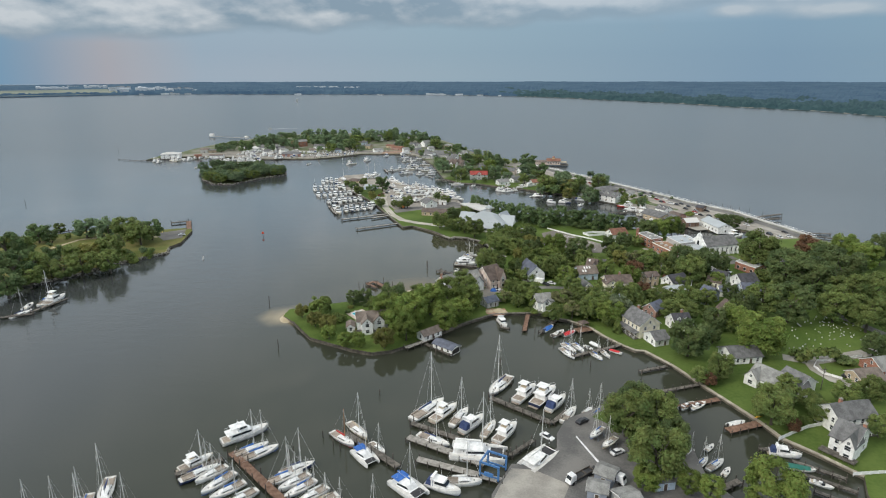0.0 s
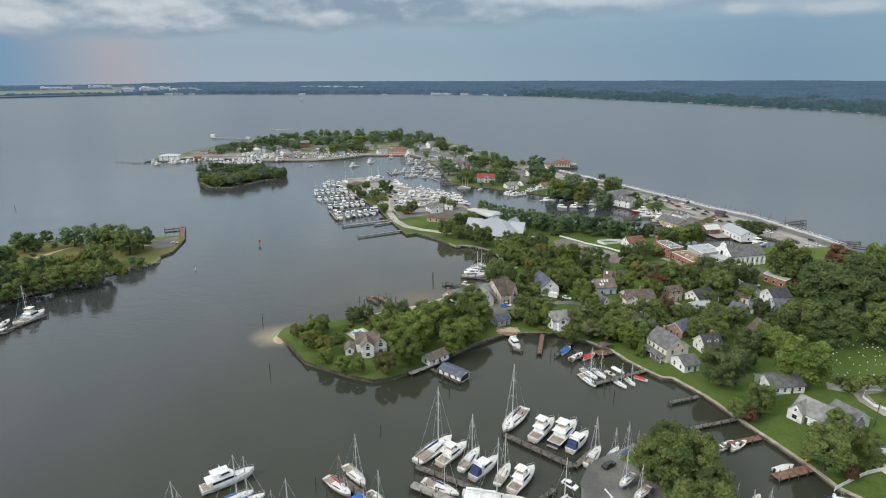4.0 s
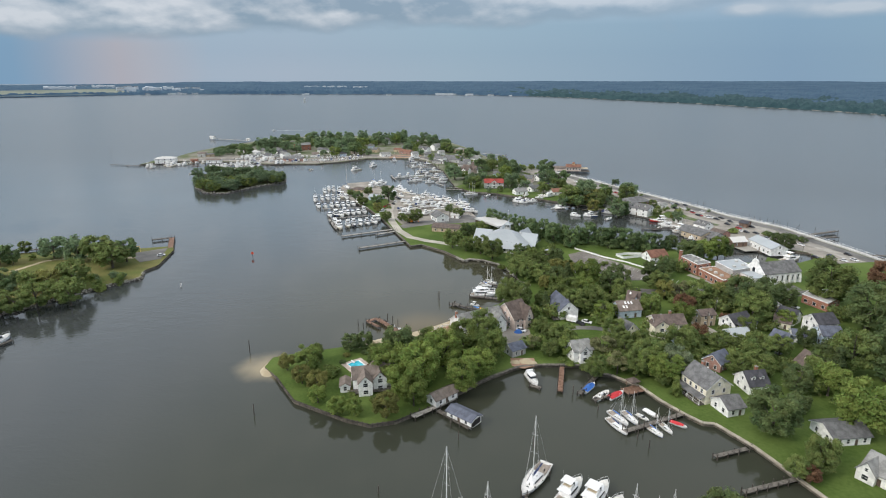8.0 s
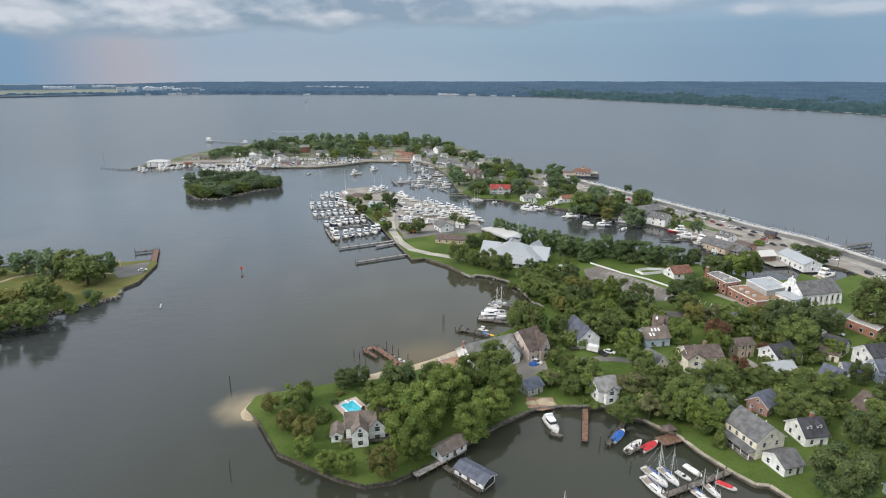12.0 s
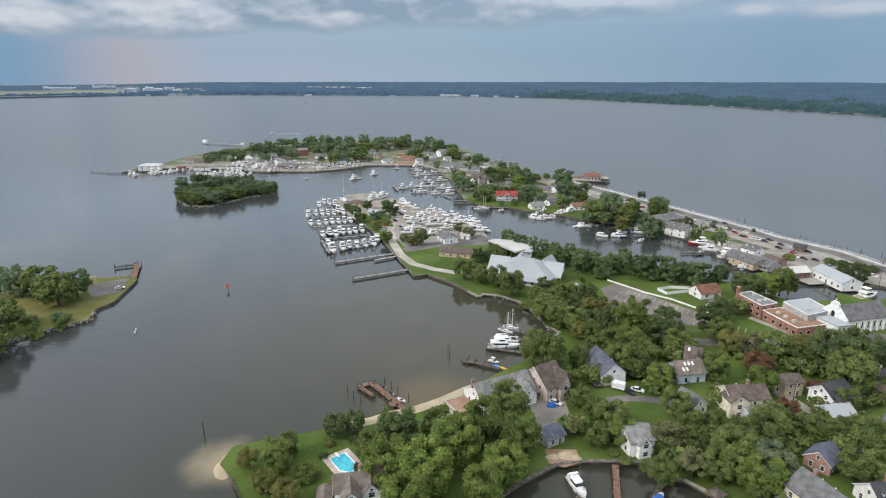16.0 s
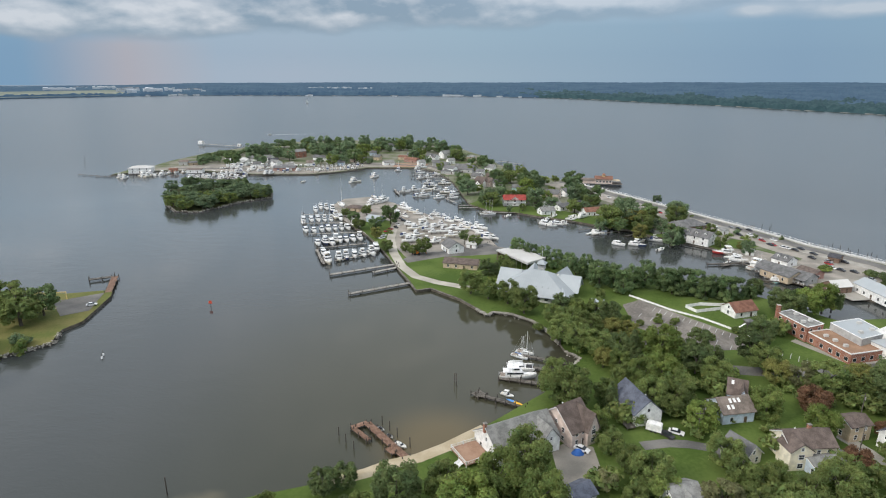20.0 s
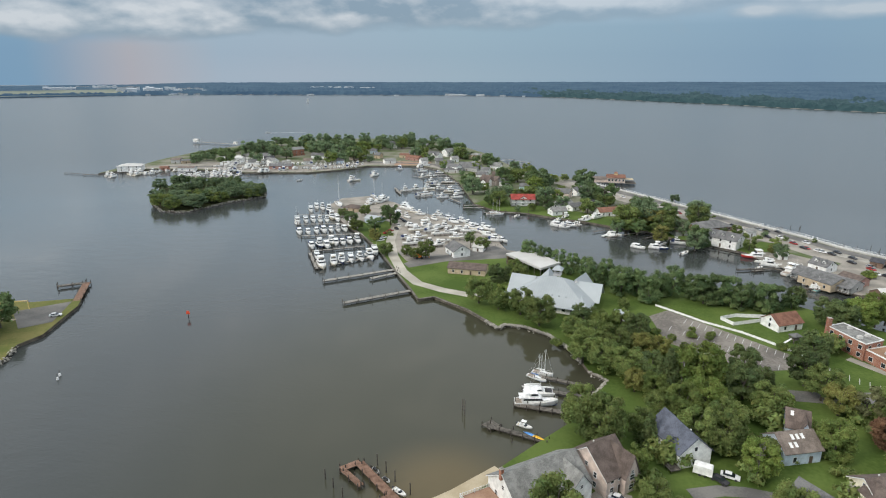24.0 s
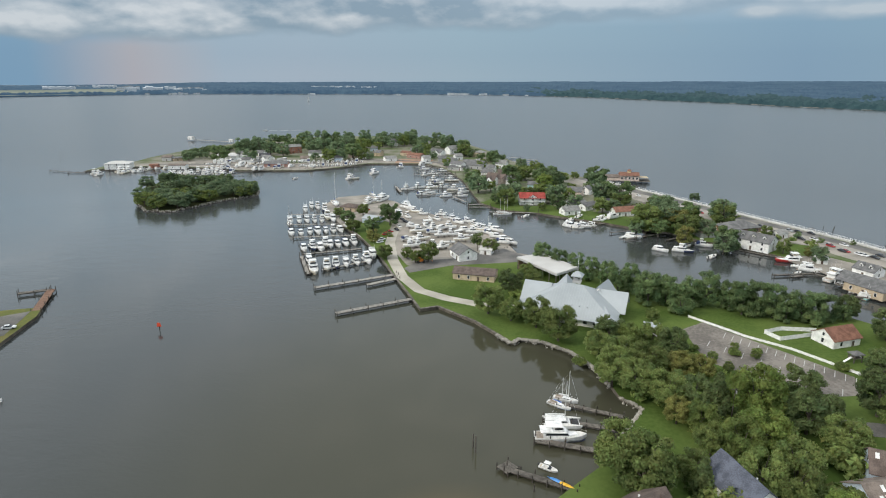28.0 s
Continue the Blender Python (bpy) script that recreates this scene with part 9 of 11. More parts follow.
part("diving_board", Solid().box(-5.8, -0.3, 0.5, -3.2, 0.3, 0.58).box(-5.6, -0.25, 0.1, -5.2, 0.25, 0.5).mesh("diving_board", TRIM), pool)

# ---- the sand spit at the tip of the point ----
spit_v, spit_f, spit_n = [(-70.6, 253.6, GROUND - 0.1)], [], 36
for ring, (grow, z) in enumerate(((0.45, 0.95), (0.75, 0.45), (1.0, 0.05), (1.5, -0.5))):
    for k in range(spit_n):
        a = 2 * math.pi * k / spit_n
        r = grow * (1 + 0.16 * noise.noise((math.cos(a) * 1.4, math.sin(a) * 1.4, 3.1)))
        spit_v.append((-70.6 + 3.6 * r * math.cos(a + 0.9) - 1.5 * grow, 253.6 + 6.4 * r * math.sin(a + 0.9) + 0.5 * grow, z))
for k in range(spit_n):
    spit_f.append((0, 1 + k, 1 + (k + 1) % spit_n))
    for ring in range(3):
        a, b = 1 + ring * spit_n + k, 1 + ring * spit_n + (k + 1) % spit_n
        spit_f.append((a, a + spit_n, b + spit_n, b))
tagged(new("beach_spit", mesh_from("beach_spit", spit_v, spit_f, SAND, smooth=True)), "pale sand spit at the tip of the point", "beach", kind="structure")

# ---- buoys ----
BUOY_RED = paint("buoy_red", (0.60, 0.07, 0.03), 0.5)
ob = tagged(new("channel_marker"), "red triangular channel marker on a pile", "marker", "channel markers")
ob.location = (*BUOY, 0)
part("dock_post", pile_of(2.5), ob)
part("board", Solid().prism([(-0.9, 1.9), (0.9, 1.9), (0.55, 3.4), (-0.55, 3.4)], "y", -0.28, -0.2).mesh("board", BUOY_RED), ob)
for spot, tint in ((BUOY2, "white"), (BUOY3, "white")):
    ob = tagged(new("buoy"), "small white spar buoy in the water", "buoy", "channel markers")
    ob.location = (*spot, 0)
    part("float", Solid().rod((0, 0, -0.3), (0, 0, 0.9), 0.45, 0.3, 8).mesh("float", TRIM), ob)
    part("spar", Solid().rod((0, 0, 0.9), (0, 0, 2.2), 0.08).mesh("spar", PILE), ob)

# ---- a sailing boat far out on the river ----
ob = tagged(new("sailing_boat"), "distant boat under white sail on the river", "sailboat")
ob.matrix_basis = pose(*SAILER, 0, 0, 0, 40)
part("hull", hull_solid(11.0, 3.4, 1.0, 0.62, 0.72, 0.4)[0].mesh("hull", GEL, True), ob)
part("mast", Solid().rod((1.0, 0, 1.0), (1.0, 0, 15.5), 0.12, 0.08).mesh("mast", ALLOY), ob)
part("mainsail", Solid().prism([(0.9, 2.0), (0.9, 15.2), (-4.6, 2.2)], "y", -0.03, 0.03).mesh("mainsail", CANVAS["white"]), ob, "white mainsail")
part("jib", Solid().prism([(1.2, 1.8), (1.2, 13.5), (5.2, 1.5)], "y", -0.03, 0.03).mesh("jib", CANVAS["white"]), ob, "white jib")

# ---- a speedboat and its wake far out on the river ----
FOAM = surface("foam", (0.42, 0.44, 0.45), (0.62, 0.64, 0.65), 0.7, 0.08, 0.5, 0.0, vary=0.0, where="World")
wake = Solid()
for k in range(12):
    u, v = k / 12, (k + 1) / 12
    wake.quad((-345 + 75 * u, 1200 + 22 * u - 1.4 * (1 - u), 0.05), (-345 + 75 * v, 1200 + 22 * v - 1.4 * (1 - v), 0.05), (-345 + 75 * v, 1200 + 22 * v + 1.8 * (1 - v), 0.05), (-345 + 75 * u, 1200 + 22 * u + 1.8 * (1 - u), 0.05))
tagged(new("wake", wake.mesh("wake", FOAM)), "thin white wake behind a speedboat", "wake", kind="structure")
boat("p", -348, 1199, 196, size=1.0, group="boats on the river")

# ---- boatyard: lift, truck, crane ----
LIFT_BLUE = paint("lift_blue", (0.05, 0.15, 0.34), 0.5)
lift = tagged(new("travel_lift"), "blue travel lift straddling its pier", "boat lift")
lift.matrix_basis = pose(*LIFT, 0.55, 0, 0, -28) @ Matrix.Diagonal((0.66, 0.66, 0.62, 1))
for x in (-4.2, 4.2):
    for y in (-4.2, 4.2):
        part("leg", shared("lift_leg", lambda: Solid().box(-0.35, -0.35, 1.9, 0.35, 0.35, 9.0).mesh("leg", LIFT_BLUE)), lift, m=pose(x, y, 0))
        part("wheel", shared("lift_wheel", lambda: Solid().rod((0, -0.3, 0), (0, 0.3, 0), 0.7, sides=12).mesh("wheel", TYRE)), lift, m=pose(x, y, 1.95))
for y in (-4.2, 4.2):
    part("side_beam", shared("lift_beam", lambda: Solid().box(-4.6, -0.35, 8.6, 4.6, 0.35, 9.4).mesh("side_beam", LIFT_BLUE)), lift, m=pose(0, y, 0))
for y in (-4.2, 4.2):
    part("lower_beam", shared("lift_low", lambda: Solid().box(-4.2, -0.25, 3.0, 4.2, 0.25, 3.5).mesh("lower_beam", LIFT_BLUE)), lift, m=pose(0, y, 0))
part("cross_beam", Solid().box(-4.55, -4.2, 8.7, -3.85, 4.2, 9.3).mesh("cross_beam", LIFT_BLUE), lift)
part("engine_box", Solid().box(-2.0, -5.0, 3.2, 2.0, -4.3, 5.0).mesh("engine_box", LIFT_BLUE), lift)


def truck(spot, heading, boom):
    ob = tagged(new("truck"), "white crane truck with a raised boom" if boom else "white flatbed trailer truck", "truck", "yard trucks")
    ob.matrix_basis = pose(*spot, GROUND, 0, 0, heading)
    part("chassis", Solid().box(-6.5, -1.1, 0.7, 2.2, 1.1, 1.1).mesh("chassis", GRAB), ob)
    c = part("cab", cabin_solid(1.2, 3.6, 1.1, 1.05, 0.6, 2.9, 0.05, 0.7, 0.1).mesh("cab", CAR_PAINT["w"]), ob)
    part("windscreen", Solid().quad((3.32, -0.85, 1.8), (3.32, 0.85, 1.8), (3.03, 0.8, 2.7), (3.03, -0.8, 2.7)).mesh("windscreen", GLASS), c)
    for x in (-5.2, -3.9, 2.4):
        for y in (-1.0, 1.0):
            part("wheel", shared("truck_wheel", lambda: Solid().rod((0, -0.18, 0), (0, 0.18, 0), 0.5, sides=10).mesh("wheel", TYRE)), ob, m=pose(x, y, 0.5))
    if boom:
        part("turret", Solid().box(-3.4, -1.0, 1.1, -1.0, 1.0, 2.3).mesh("turret", CAR_PAINT["w"]), ob)
        part("boom", Solid().rod((-2.4, 0, 2.0), (-12.5, 1.0, 8.0), 0.34, 0.2, 6).mesh("boom", CAR_PAINT["w"]), ob)
    else:
        part("bed_rail", Solid().box(-6.4, -1.1, 1.1, 0.8, -0.9, 1.5).box(-6.4, 0.9, 1.1, 0.8, 1.1, 1.5).box(-6.2, -0.8, 1.1, -5.8, 0.8, 1.4).box(-3.2, -0.8, 1.1, -2.8, 0.8, 1.4).mesh("bed_rail", PILE), ob)


truck(TRUCK, 215, False)
truck(CRANE, -40, True)

# ---- the building on the river pier ----
pier = tagged(new("pier_restaurant"), "pink and cream restaurant on a river pier", "restaurant", "large buildings")
pier.matrix_basis = pose(*PIERHOUSE, 0, 0, 0, -8)
part("deck", Solid().box(-19, -8, 1.6, 24, 8, 2.0).mesh("deck", WOOD_GREY), pier)
for px in range(-18, 24, 6):
    for py in (-7.5, 0, 7.5):
        part("dock_post", pile_of(1.5), pier, m=pose(px, py, 0))
pk = part("wall", Solid().box(-2, -6, 2.0, 14, 6, 6.5).box(-17, -5, 2.0, -2, 5, 5.0).mesh("wall", WALL["pink"]), pier)
part("roof", Solid().prism([(-7, 6.5), (7, 6.5), (0, 9.0)], "x", -2.6, 14.6).mesh("roof", ROOF["rust"]), pier)
part("wing_roof", Solid().prism([(-5.8, 5.0), (5.8, 5.0), (0, 6.6)], "x", -17.5, -2.0).mesh("wing_roof", ROOF["tan"]), pier)
part("lantern", Solid().box(4.5, -1.5, 8.0, 7.5, 1.5, 10.2).mesh("lantern", WALL["yellow"]), pier)
part("lantern_roof", hip_roof(3.4, 3.4, 10.2, 11.6, 0.2).mesh("lantern_roof", ROOF["rust"]), pier, m=pose(6, 0, 0))
part("terrace_roof", Solid().box(14.6, -5, 4.6, 22, 5, 4.9).mesh("terrace_roof", CANVAS["tan"]), pier)
for wk in range(5):
    window(pk, -0.5 + wk * 3.2, -6, 4.2, 180, 1.6, 1.8)

# ---- a covered heap beside the forecourt ----
tarp_v = [(BLUEPILE[0], BLUEPILE[1], GROUND + 1.5)]
for ring in (1, 2):
    tarp_v += [(BLUEPILE[0] + 0.95 * ring * math.cos(k * 0.7) * (1 + 0.2 * noise.noise((k, ring, 1.0))), BLUEPILE[1] + 0.7 * ring * math.sin(k * 0.7), GROUND + (1.25 if ring == 1 else 0.03)) for k in range(9)]
tarp_f = [(0, 1 + k, 1 + (k + 1) % 9) for k in range(9)] + [(1 + k, 10 + k, 10 + (k + 1) % 9, 1 + (k + 1) % 9) for k in range(9)]
tagged(new("tarpaulin_heap", mesh_from("tarpaulin_heap", tarp_v, tarp_f, CANVAS["blue"])), "heap under a bright blue tarpaulin on the forecourt", "tarpaulin")

# ---- heaps of earth on the terrace ----
for hx, hy, hr in ((22.3, 258.6, 2.0), (26.6, 259.4, 3.0), (28.8, 258.2, 2.0)):
    heap_v, heap_f = [(hx, hy, GROUND + 0.05 + 0.42 * hr)], []
    for ring in range(1, 5):
        for k in range(14):
            w, q = 2 * math.pi * k / 14, ring / 4
            r = hr * q * (1 + 0.2 * noise.noise((math.cos(w) * 2 + hx, math.sin(w) * 2, q)))
            heap_v.append((hx + r * math.cos(w), hy + 0.75 * r * math.sin(w), GROUND + 0.03 + hr * 0.42 * (1 - q * q) * (1 + 0.2 * noise.noise((w, q * 3, hx)))))
    heap_f += [(0, 1 + k, 1 + (k + 1) % 14) for k in range(14)]
    heap_f += [(1 + 14 * r + k, 1 + 14 * (r + 1) + k, 1 + 14 * (r + 1) + (k + 1) % 14, 1 + 14 * r + (k + 1) % 14) for r in range(3) for k in range(14)]
    tagged(new("earth_mound", mesh_from("earth_mound", heap_v, heap_f, SAND, smooth=True)), "tan mound of earth on the terrace", "earth mound", "earth mounds")

# ---- white deck on the beach side of the long house ----
ob = tagged(new("beach_deck"), "white railed deck with steps above the beach", "deck")
ob.matrix_basis = pose(-4.6, 284.2, GROUND, 0, 0, 29)
part("platform", Solid().box(-4.2, -4.6, 1.0, 4.2, 4.6, 1.2).mesh("platform", PAVERS), ob, "red-brown deck boards")
for px, py in ((-4, -4.4), (0, -4.4), (4, -4.4), (-4, 4.4), (0, 4.4), (4, 4.4), (-4, 0)):
    part("post", shared("beach_deck_post", lambda: Solid().box(-0.12, -0.12, 0, 0.12, 0.12, 2.3).mesh("post", TRIM)), ob, m=pose(px, py, 0))
for pa, pb in (((-4, -4.4), (4, -4.4)), ((-4, 4.4), (4, 4.4)), ((-4, -4.4), (-4, 4.4))):
    rail, pa, pb = Solid(), Vector(pa), Vector(pb)
    rail.rod((*pa, 2.2), (*pb, 2.2), 0.07, sides=4).rod((*pa, 1.4), (*pb, 1.4), 0.05, sides=4)
    for k in range(18):
        p = pa.lerp(pb, (k + 0.5) / 18)
        rail.box(p.x - 0.04, p.y - 0.04, 1.4, p.x + 0.04, p.y + 0.04, 2.2)
    part("railing", rail.mesh("railing", TRIM), ob)
for k in range(5):
    part("step", shared("deck_step", lambda: Solid().box(-0.2, -1.2, -0.04, 0.2, 1.2, 0.04).mesh("step", TRIM)), ob, m=pose(-4.4 - 0.34 * k, -2.0, 0.95 - 0.19 * k))

# ---- small things ----
for spot, lab in ((CAMPER, "white enclosed trailer parked on the drive"),):
    ob = tagged(new("trailer"), lab, "trailer")
    ob.matrix_basis = pose(*spot, GROUND, 0, 0, -28)
    part("body", Solid().prism([(-2.3, 0.6), (2.3, 0.6), (2.3, 2.6), (2.05, 2.85), (-2.05, 2.85), (-2.3, 2.6)], "y", -1.2, 1.2).mesh("body", GEL), ob)
    for x in (-0.6, 0.6):
        for y in (-1.15, 1.15):
            part("wheel", shared("wheel", lambda: None), ob, m=pose(x, y, 0.36))
    part("hitch", Solid().box(2.3, -0.08, 0.5, 3.5, 0.08, 0.65).mesh("hitch", GRAB), ob)
for spot, tint, turn, z in ((KAYAK1, "blue", -35, 1.25), (KAYAK2, "yellow", -35, 1.25), (KAYAK3, "yellow", 25, GROUND + 0.1)):
    ob = tagged(new("kayak"), tint + " plastic kayak lying upside down", "kayak", "kayaks")
    ob.matrix_basis = pose(*spot, z, 0, 0, turn)
    km = paint(tint + "_plastic", (0.05, 0.22, 0.55) if tint == "blue" else (0.75, 0.42, 0.02), 0.4)
    ks = Solid()
    for ku in range(9):
        kx, kr = -2.4 + 0.6 * ku, 0.48 * math.sin(math.pi * (ku + 0.25) / 8.5)
        ks.v += [(kx, kr * math.cos(w), max(0.0, kr * 0.8 * math.sin(w))) for w in (0, 0.8, 1.57, 2.34, 3.14)]
    ks.f += [(i * 5 + j, i * 5 + j + 1, i * 5 + j + 6, i * 5 + j + 5) for i in range(8) for j in range(4)]
    part("hull", ks.mesh("hull", km, True), ob)
ob = tagged(new("boom_gate"), "yellow steel height gate at the car park", "gate")
ob.matrix_basis = pose(*GATE, GROUND, 0, 0, 10)
gate_yellow = paint("gate_yellow", (0.74, 0.56, 0.22), 0.5)
part("post", Solid().rod((0, 0, 0), (0, 0, 4.0), 0.2).mesh("post", gate_yellow), ob)
part("arm", Solid().box(-6.5, -0.15, 3.6, 0.2, 0.15, 4.0).mesh("arm", gate_yellow), ob)
ob = tagged(new("play_frame"), "grey timber play frame with slides on the lawn", "playground")
ob.matrix_basis = pose(*PLAY, GROUND, 0, 0, 12)
for px in (-1.5, 1.5):
    for py in (-1.2, 1.2):
        part("post", shared("play_post", lambda: Solid().box(-0.12, -0.12, 0, 0.12, 0.12, 3.0).mesh("post", WOOD_GREY)), ob, m=pose(px, py, 0))
part("platform", Solid().box(-1.7, -1.4, 1.5, 1.7, 1.4, 1.65).mesh("platform", WOOD_GREY), ob)
part("roof", hip_roof(3.6, 3.0, 3.0, 4.0, 0.2).mesh("roof", ROOF["grey"]), ob)
for s in (1, -1):
    part("slide", shared("slide", lambda: Solid().prism([(1.6, 1.6), (4.2, 0.2), (4.5, 0.2), (4.5, 0.35), (1.6, 1.8)], "y", -0.35, 0.35).mesh("slide", TRIM)), ob, m=pose(0, 0, 0, 0, 0, 90 + 90 * s))
ob = tagged(new("excavator"), "orange tractor parked in the marina yard", "tractor")
ob.matrix_basis = pose(*ORANGE, GROUND, 0, 0, 10)
orange = paint("machine_orange", (0.65, 0.20, 0.02), 0.5)
part("body", Solid().box(-2.0, -1.0, 0.8, 1.2, 1.0, 2.0).box(-1.6, -0.9, 2.0, -0.2, 0.9, 3.0).mesh("body", orange), ob)
part("arm", Solid().rod((1.0, 0, 1.6), (4.2, 0, 2.6), 0.22).rod((4.2, 0, 2.6), (6.0, 0, 0.5), 0.18).mesh("arm", orange), ob)
for x in (-1.3, 1.3):
    for y in (-1.05, 1.05):
        part("wheel", shared("lift_wheel", lambda: None), ob, m=pose(x, y, 0.7))
ob = tagged(new("gazebo"), "small red-brown dock shelter over the creek", "gazebo")
ob.matrix_basis = pose(*GAZEBO, 1.2, 0, 0, 25)
for px in (-1.6, 1.6):
    for py in (-1.4, 1.4):
        part("post", shared("gazebo_post", lambda: Solid().box(-0.08, -0.08, 0, 0.08, 0.08, 2.4).mesh("post", WOOD_RED)), ob, m=pose(px, py, 0))
part("roof", hip_roof(3.4, 3.0, 2.4, 3.3, 0.3).mesh("roof", ROOF["brown"]), ob)

# ---- buildings on the far bank ----
FAR_WHITE = paint("far_pale_wall", (0.56, 0.59, 0.62), 0.7)
far_rng = random.Random(12)
for bearing, dist, wide, high, base in FAR_HILL + FAR_SHORE + FAR_COTTAGES:
    b, deep = radians(bearing), min(wide, 30.0)
    ob = tagged(new("far_building"), "pale building on the far bank", "building", "far buildings")
    ob.matrix_basis = pose(dist * math.sin(b), dist * math.cos(b), base, 0, 0, -bearing + far_rng.uniform(-8, 8))
    walls, roofs = Solid(), Solid()
    x = -wide / 2
    while x < wide / 2 - 2:
        step, tall = min(wide / 2 - x, far_rng.uniform(9, 26)), high * far_rng.uniform(0.5, 1.0)
        y = far_rng.uniform(-6, 6)
        walls.box(x, y - deep / 2, -12, x + step * 0.93, y + deep / 2, tall * 0.8)
        roofs.prism([(y - deep / 2 - 0.6, tall * 0.8), (y + deep / 2 + 0.6, tall * 0.8), (y, tall)], "x", x - 0.4, x + step * 0.93 + 0.4)
        x += step
    part("wall", walls.mesh("wall", FAR_WHITE), ob)
    part("roof", roofs.mesh("roof", far_rng.choice((FAR_WHITE, FAR_WHITE, ROOF["steel"], ROOF["grey"]))), ob)
airfield = tagged(new("far_field", mesh_from("far_field", [(d * math.sin(radians(b)), d * math.cos(radians(b)), z) for b, d, z in ((-42, 3180, 6.0), (-27.5, 3345, 6.0), (-29, 3900, 15), (-42, 3750, 15))], [(0, 1, 2, 3)], FARFIELD)), "pale airfield grass on the far bank", "field", kind="structure")

# ---- trees ----
def leaf_clumps(rng, centres, radii, per, size, squash=1.0):
    """Small bent clumps of leaves scattered over the surface of many lobes, and a rough core within each lobe."""
    verts, faces = [], []
    for c, r in zip(centres, radii):
        n = rng.normal(size=(per, 3))
        n[:, 2] = np.abs(n[:, 2]) * 0.9 - 0.25 * rng.random(per)
        n /= np.linalg.norm(n, axis=1)[:, None]
        for v in n:
            p = c + v * r * rng.uniform(0.78, 1.3) * np.array([1, 1, squash])
            q = v * 0.8 + rng.normal(size=3) * 0.5 + np.array([0, 0, 0.35])
            q /= np.linalg.norm(q)
            t = np.cross(q, rng.normal(size=3))
            t /= np.linalg.norm(t)
            u, s = np.cross(q, t), size * rng.uniform(0.6, 1.35)
            k = len(verts)
            verts += [p - t * s, p + t * s * 0.9 - u * s * 0.3 + q * s * 0.3, p + u * s * 1.2 + q * s * 0.1]
            faces += [(k, k + 1, k + 2)]
    bm = bmesh.new()
    for c, r in zip(centres, radii):
        made = bmesh.ops.create_icosphere(bm, subdivisions=1, radius=r * 0.74)["verts"]
        for v in made:
            v.co *= 1 + 0.22 * noise.noise(v.co * (2.6 / r) + Vector(c) * 7)
            v.co.z *= squash
            v.co += Vector(c)
    base = len(verts)
    bm.verts.index_update()
    verts += [np.array(v.co) for v in bm.verts]
    faces += [tuple(base + v.index for v in f.verts) for f in bm.faces]
    bm.free()
    return verts, faces


def lobes(rng, n, spread, top, low, r0, r1):
    """Lobe centres within a rounded crown of radius 1 about (0, 0, 0)."""
    c, r = [], []
    for k in range(n):
        a = k * 2.399 + rng.uniform(-0.4, 0.4)
        h = rng.uniform(-low, top)
        ring = spread * math.sqrt(max(0.08, 1 - (h / ((top if h > 0 else low) + 0.3)) ** 2)) * math.sqrt(rng.uniform(0.5, 1))
        c.append(np.array([ring * math.cos(a), ring * math.sin(a), h]))
        r.append(rng.uniform(r0, r1))
    return c, r


def trunk_mesh(name, rng, high, thick, limbs):
    """A tapered, slightly bent trunk that forks into limbs."""
    verts, faces = [], []

    def tube(path, radii, sides=6):
        base = len(verts)
        for p, r in zip(path, radii):
            for k in range(sides):
                a = 2 * math.pi * k / sides
                verts.append((p[0] + r * math.cos(a), p[1] + r * math.sin(a), p[2]))
        for i in range(len(path) - 1):
            for k in range(sides):
                faces.append((base + i * sides + k, base + i * sides + (k + 1) % sides, base + (i + 1) * sides + (k + 1) % sides, base + (i + 1) * sides + k))

    bend = rng.uniform(-0.04, 0.04, 2)
    tube([(0, 0, -0.1), (0, 0, 0.04), (bend[0] / 2, bend[1] / 2, high * 0.5), (bend[0], bend[1], high)], [thick * 1.5, thick * 1.1, thick * 0.85, thick * 0.6])
    for k in range(limbs):
        a, out = 2.4 * k + rng.uniform(0, 0.6), rng.uniform(0.35, 0.6)
        z0 = high * rng.uniform(0.55, 0.95)
        tube([(bend[0], bend[1], z0), (out * 0.5 * math.cos(a), out * 0.5 * math.sin(a), z0 + 0.3), (out * math.cos(a), out * math.sin(a), z0 + 0.7)], [thick * 0.5, thick * 0.33, thick * 0.12], 5)
    return mesh_from(name, verts, faces, BARK, smooth=True)


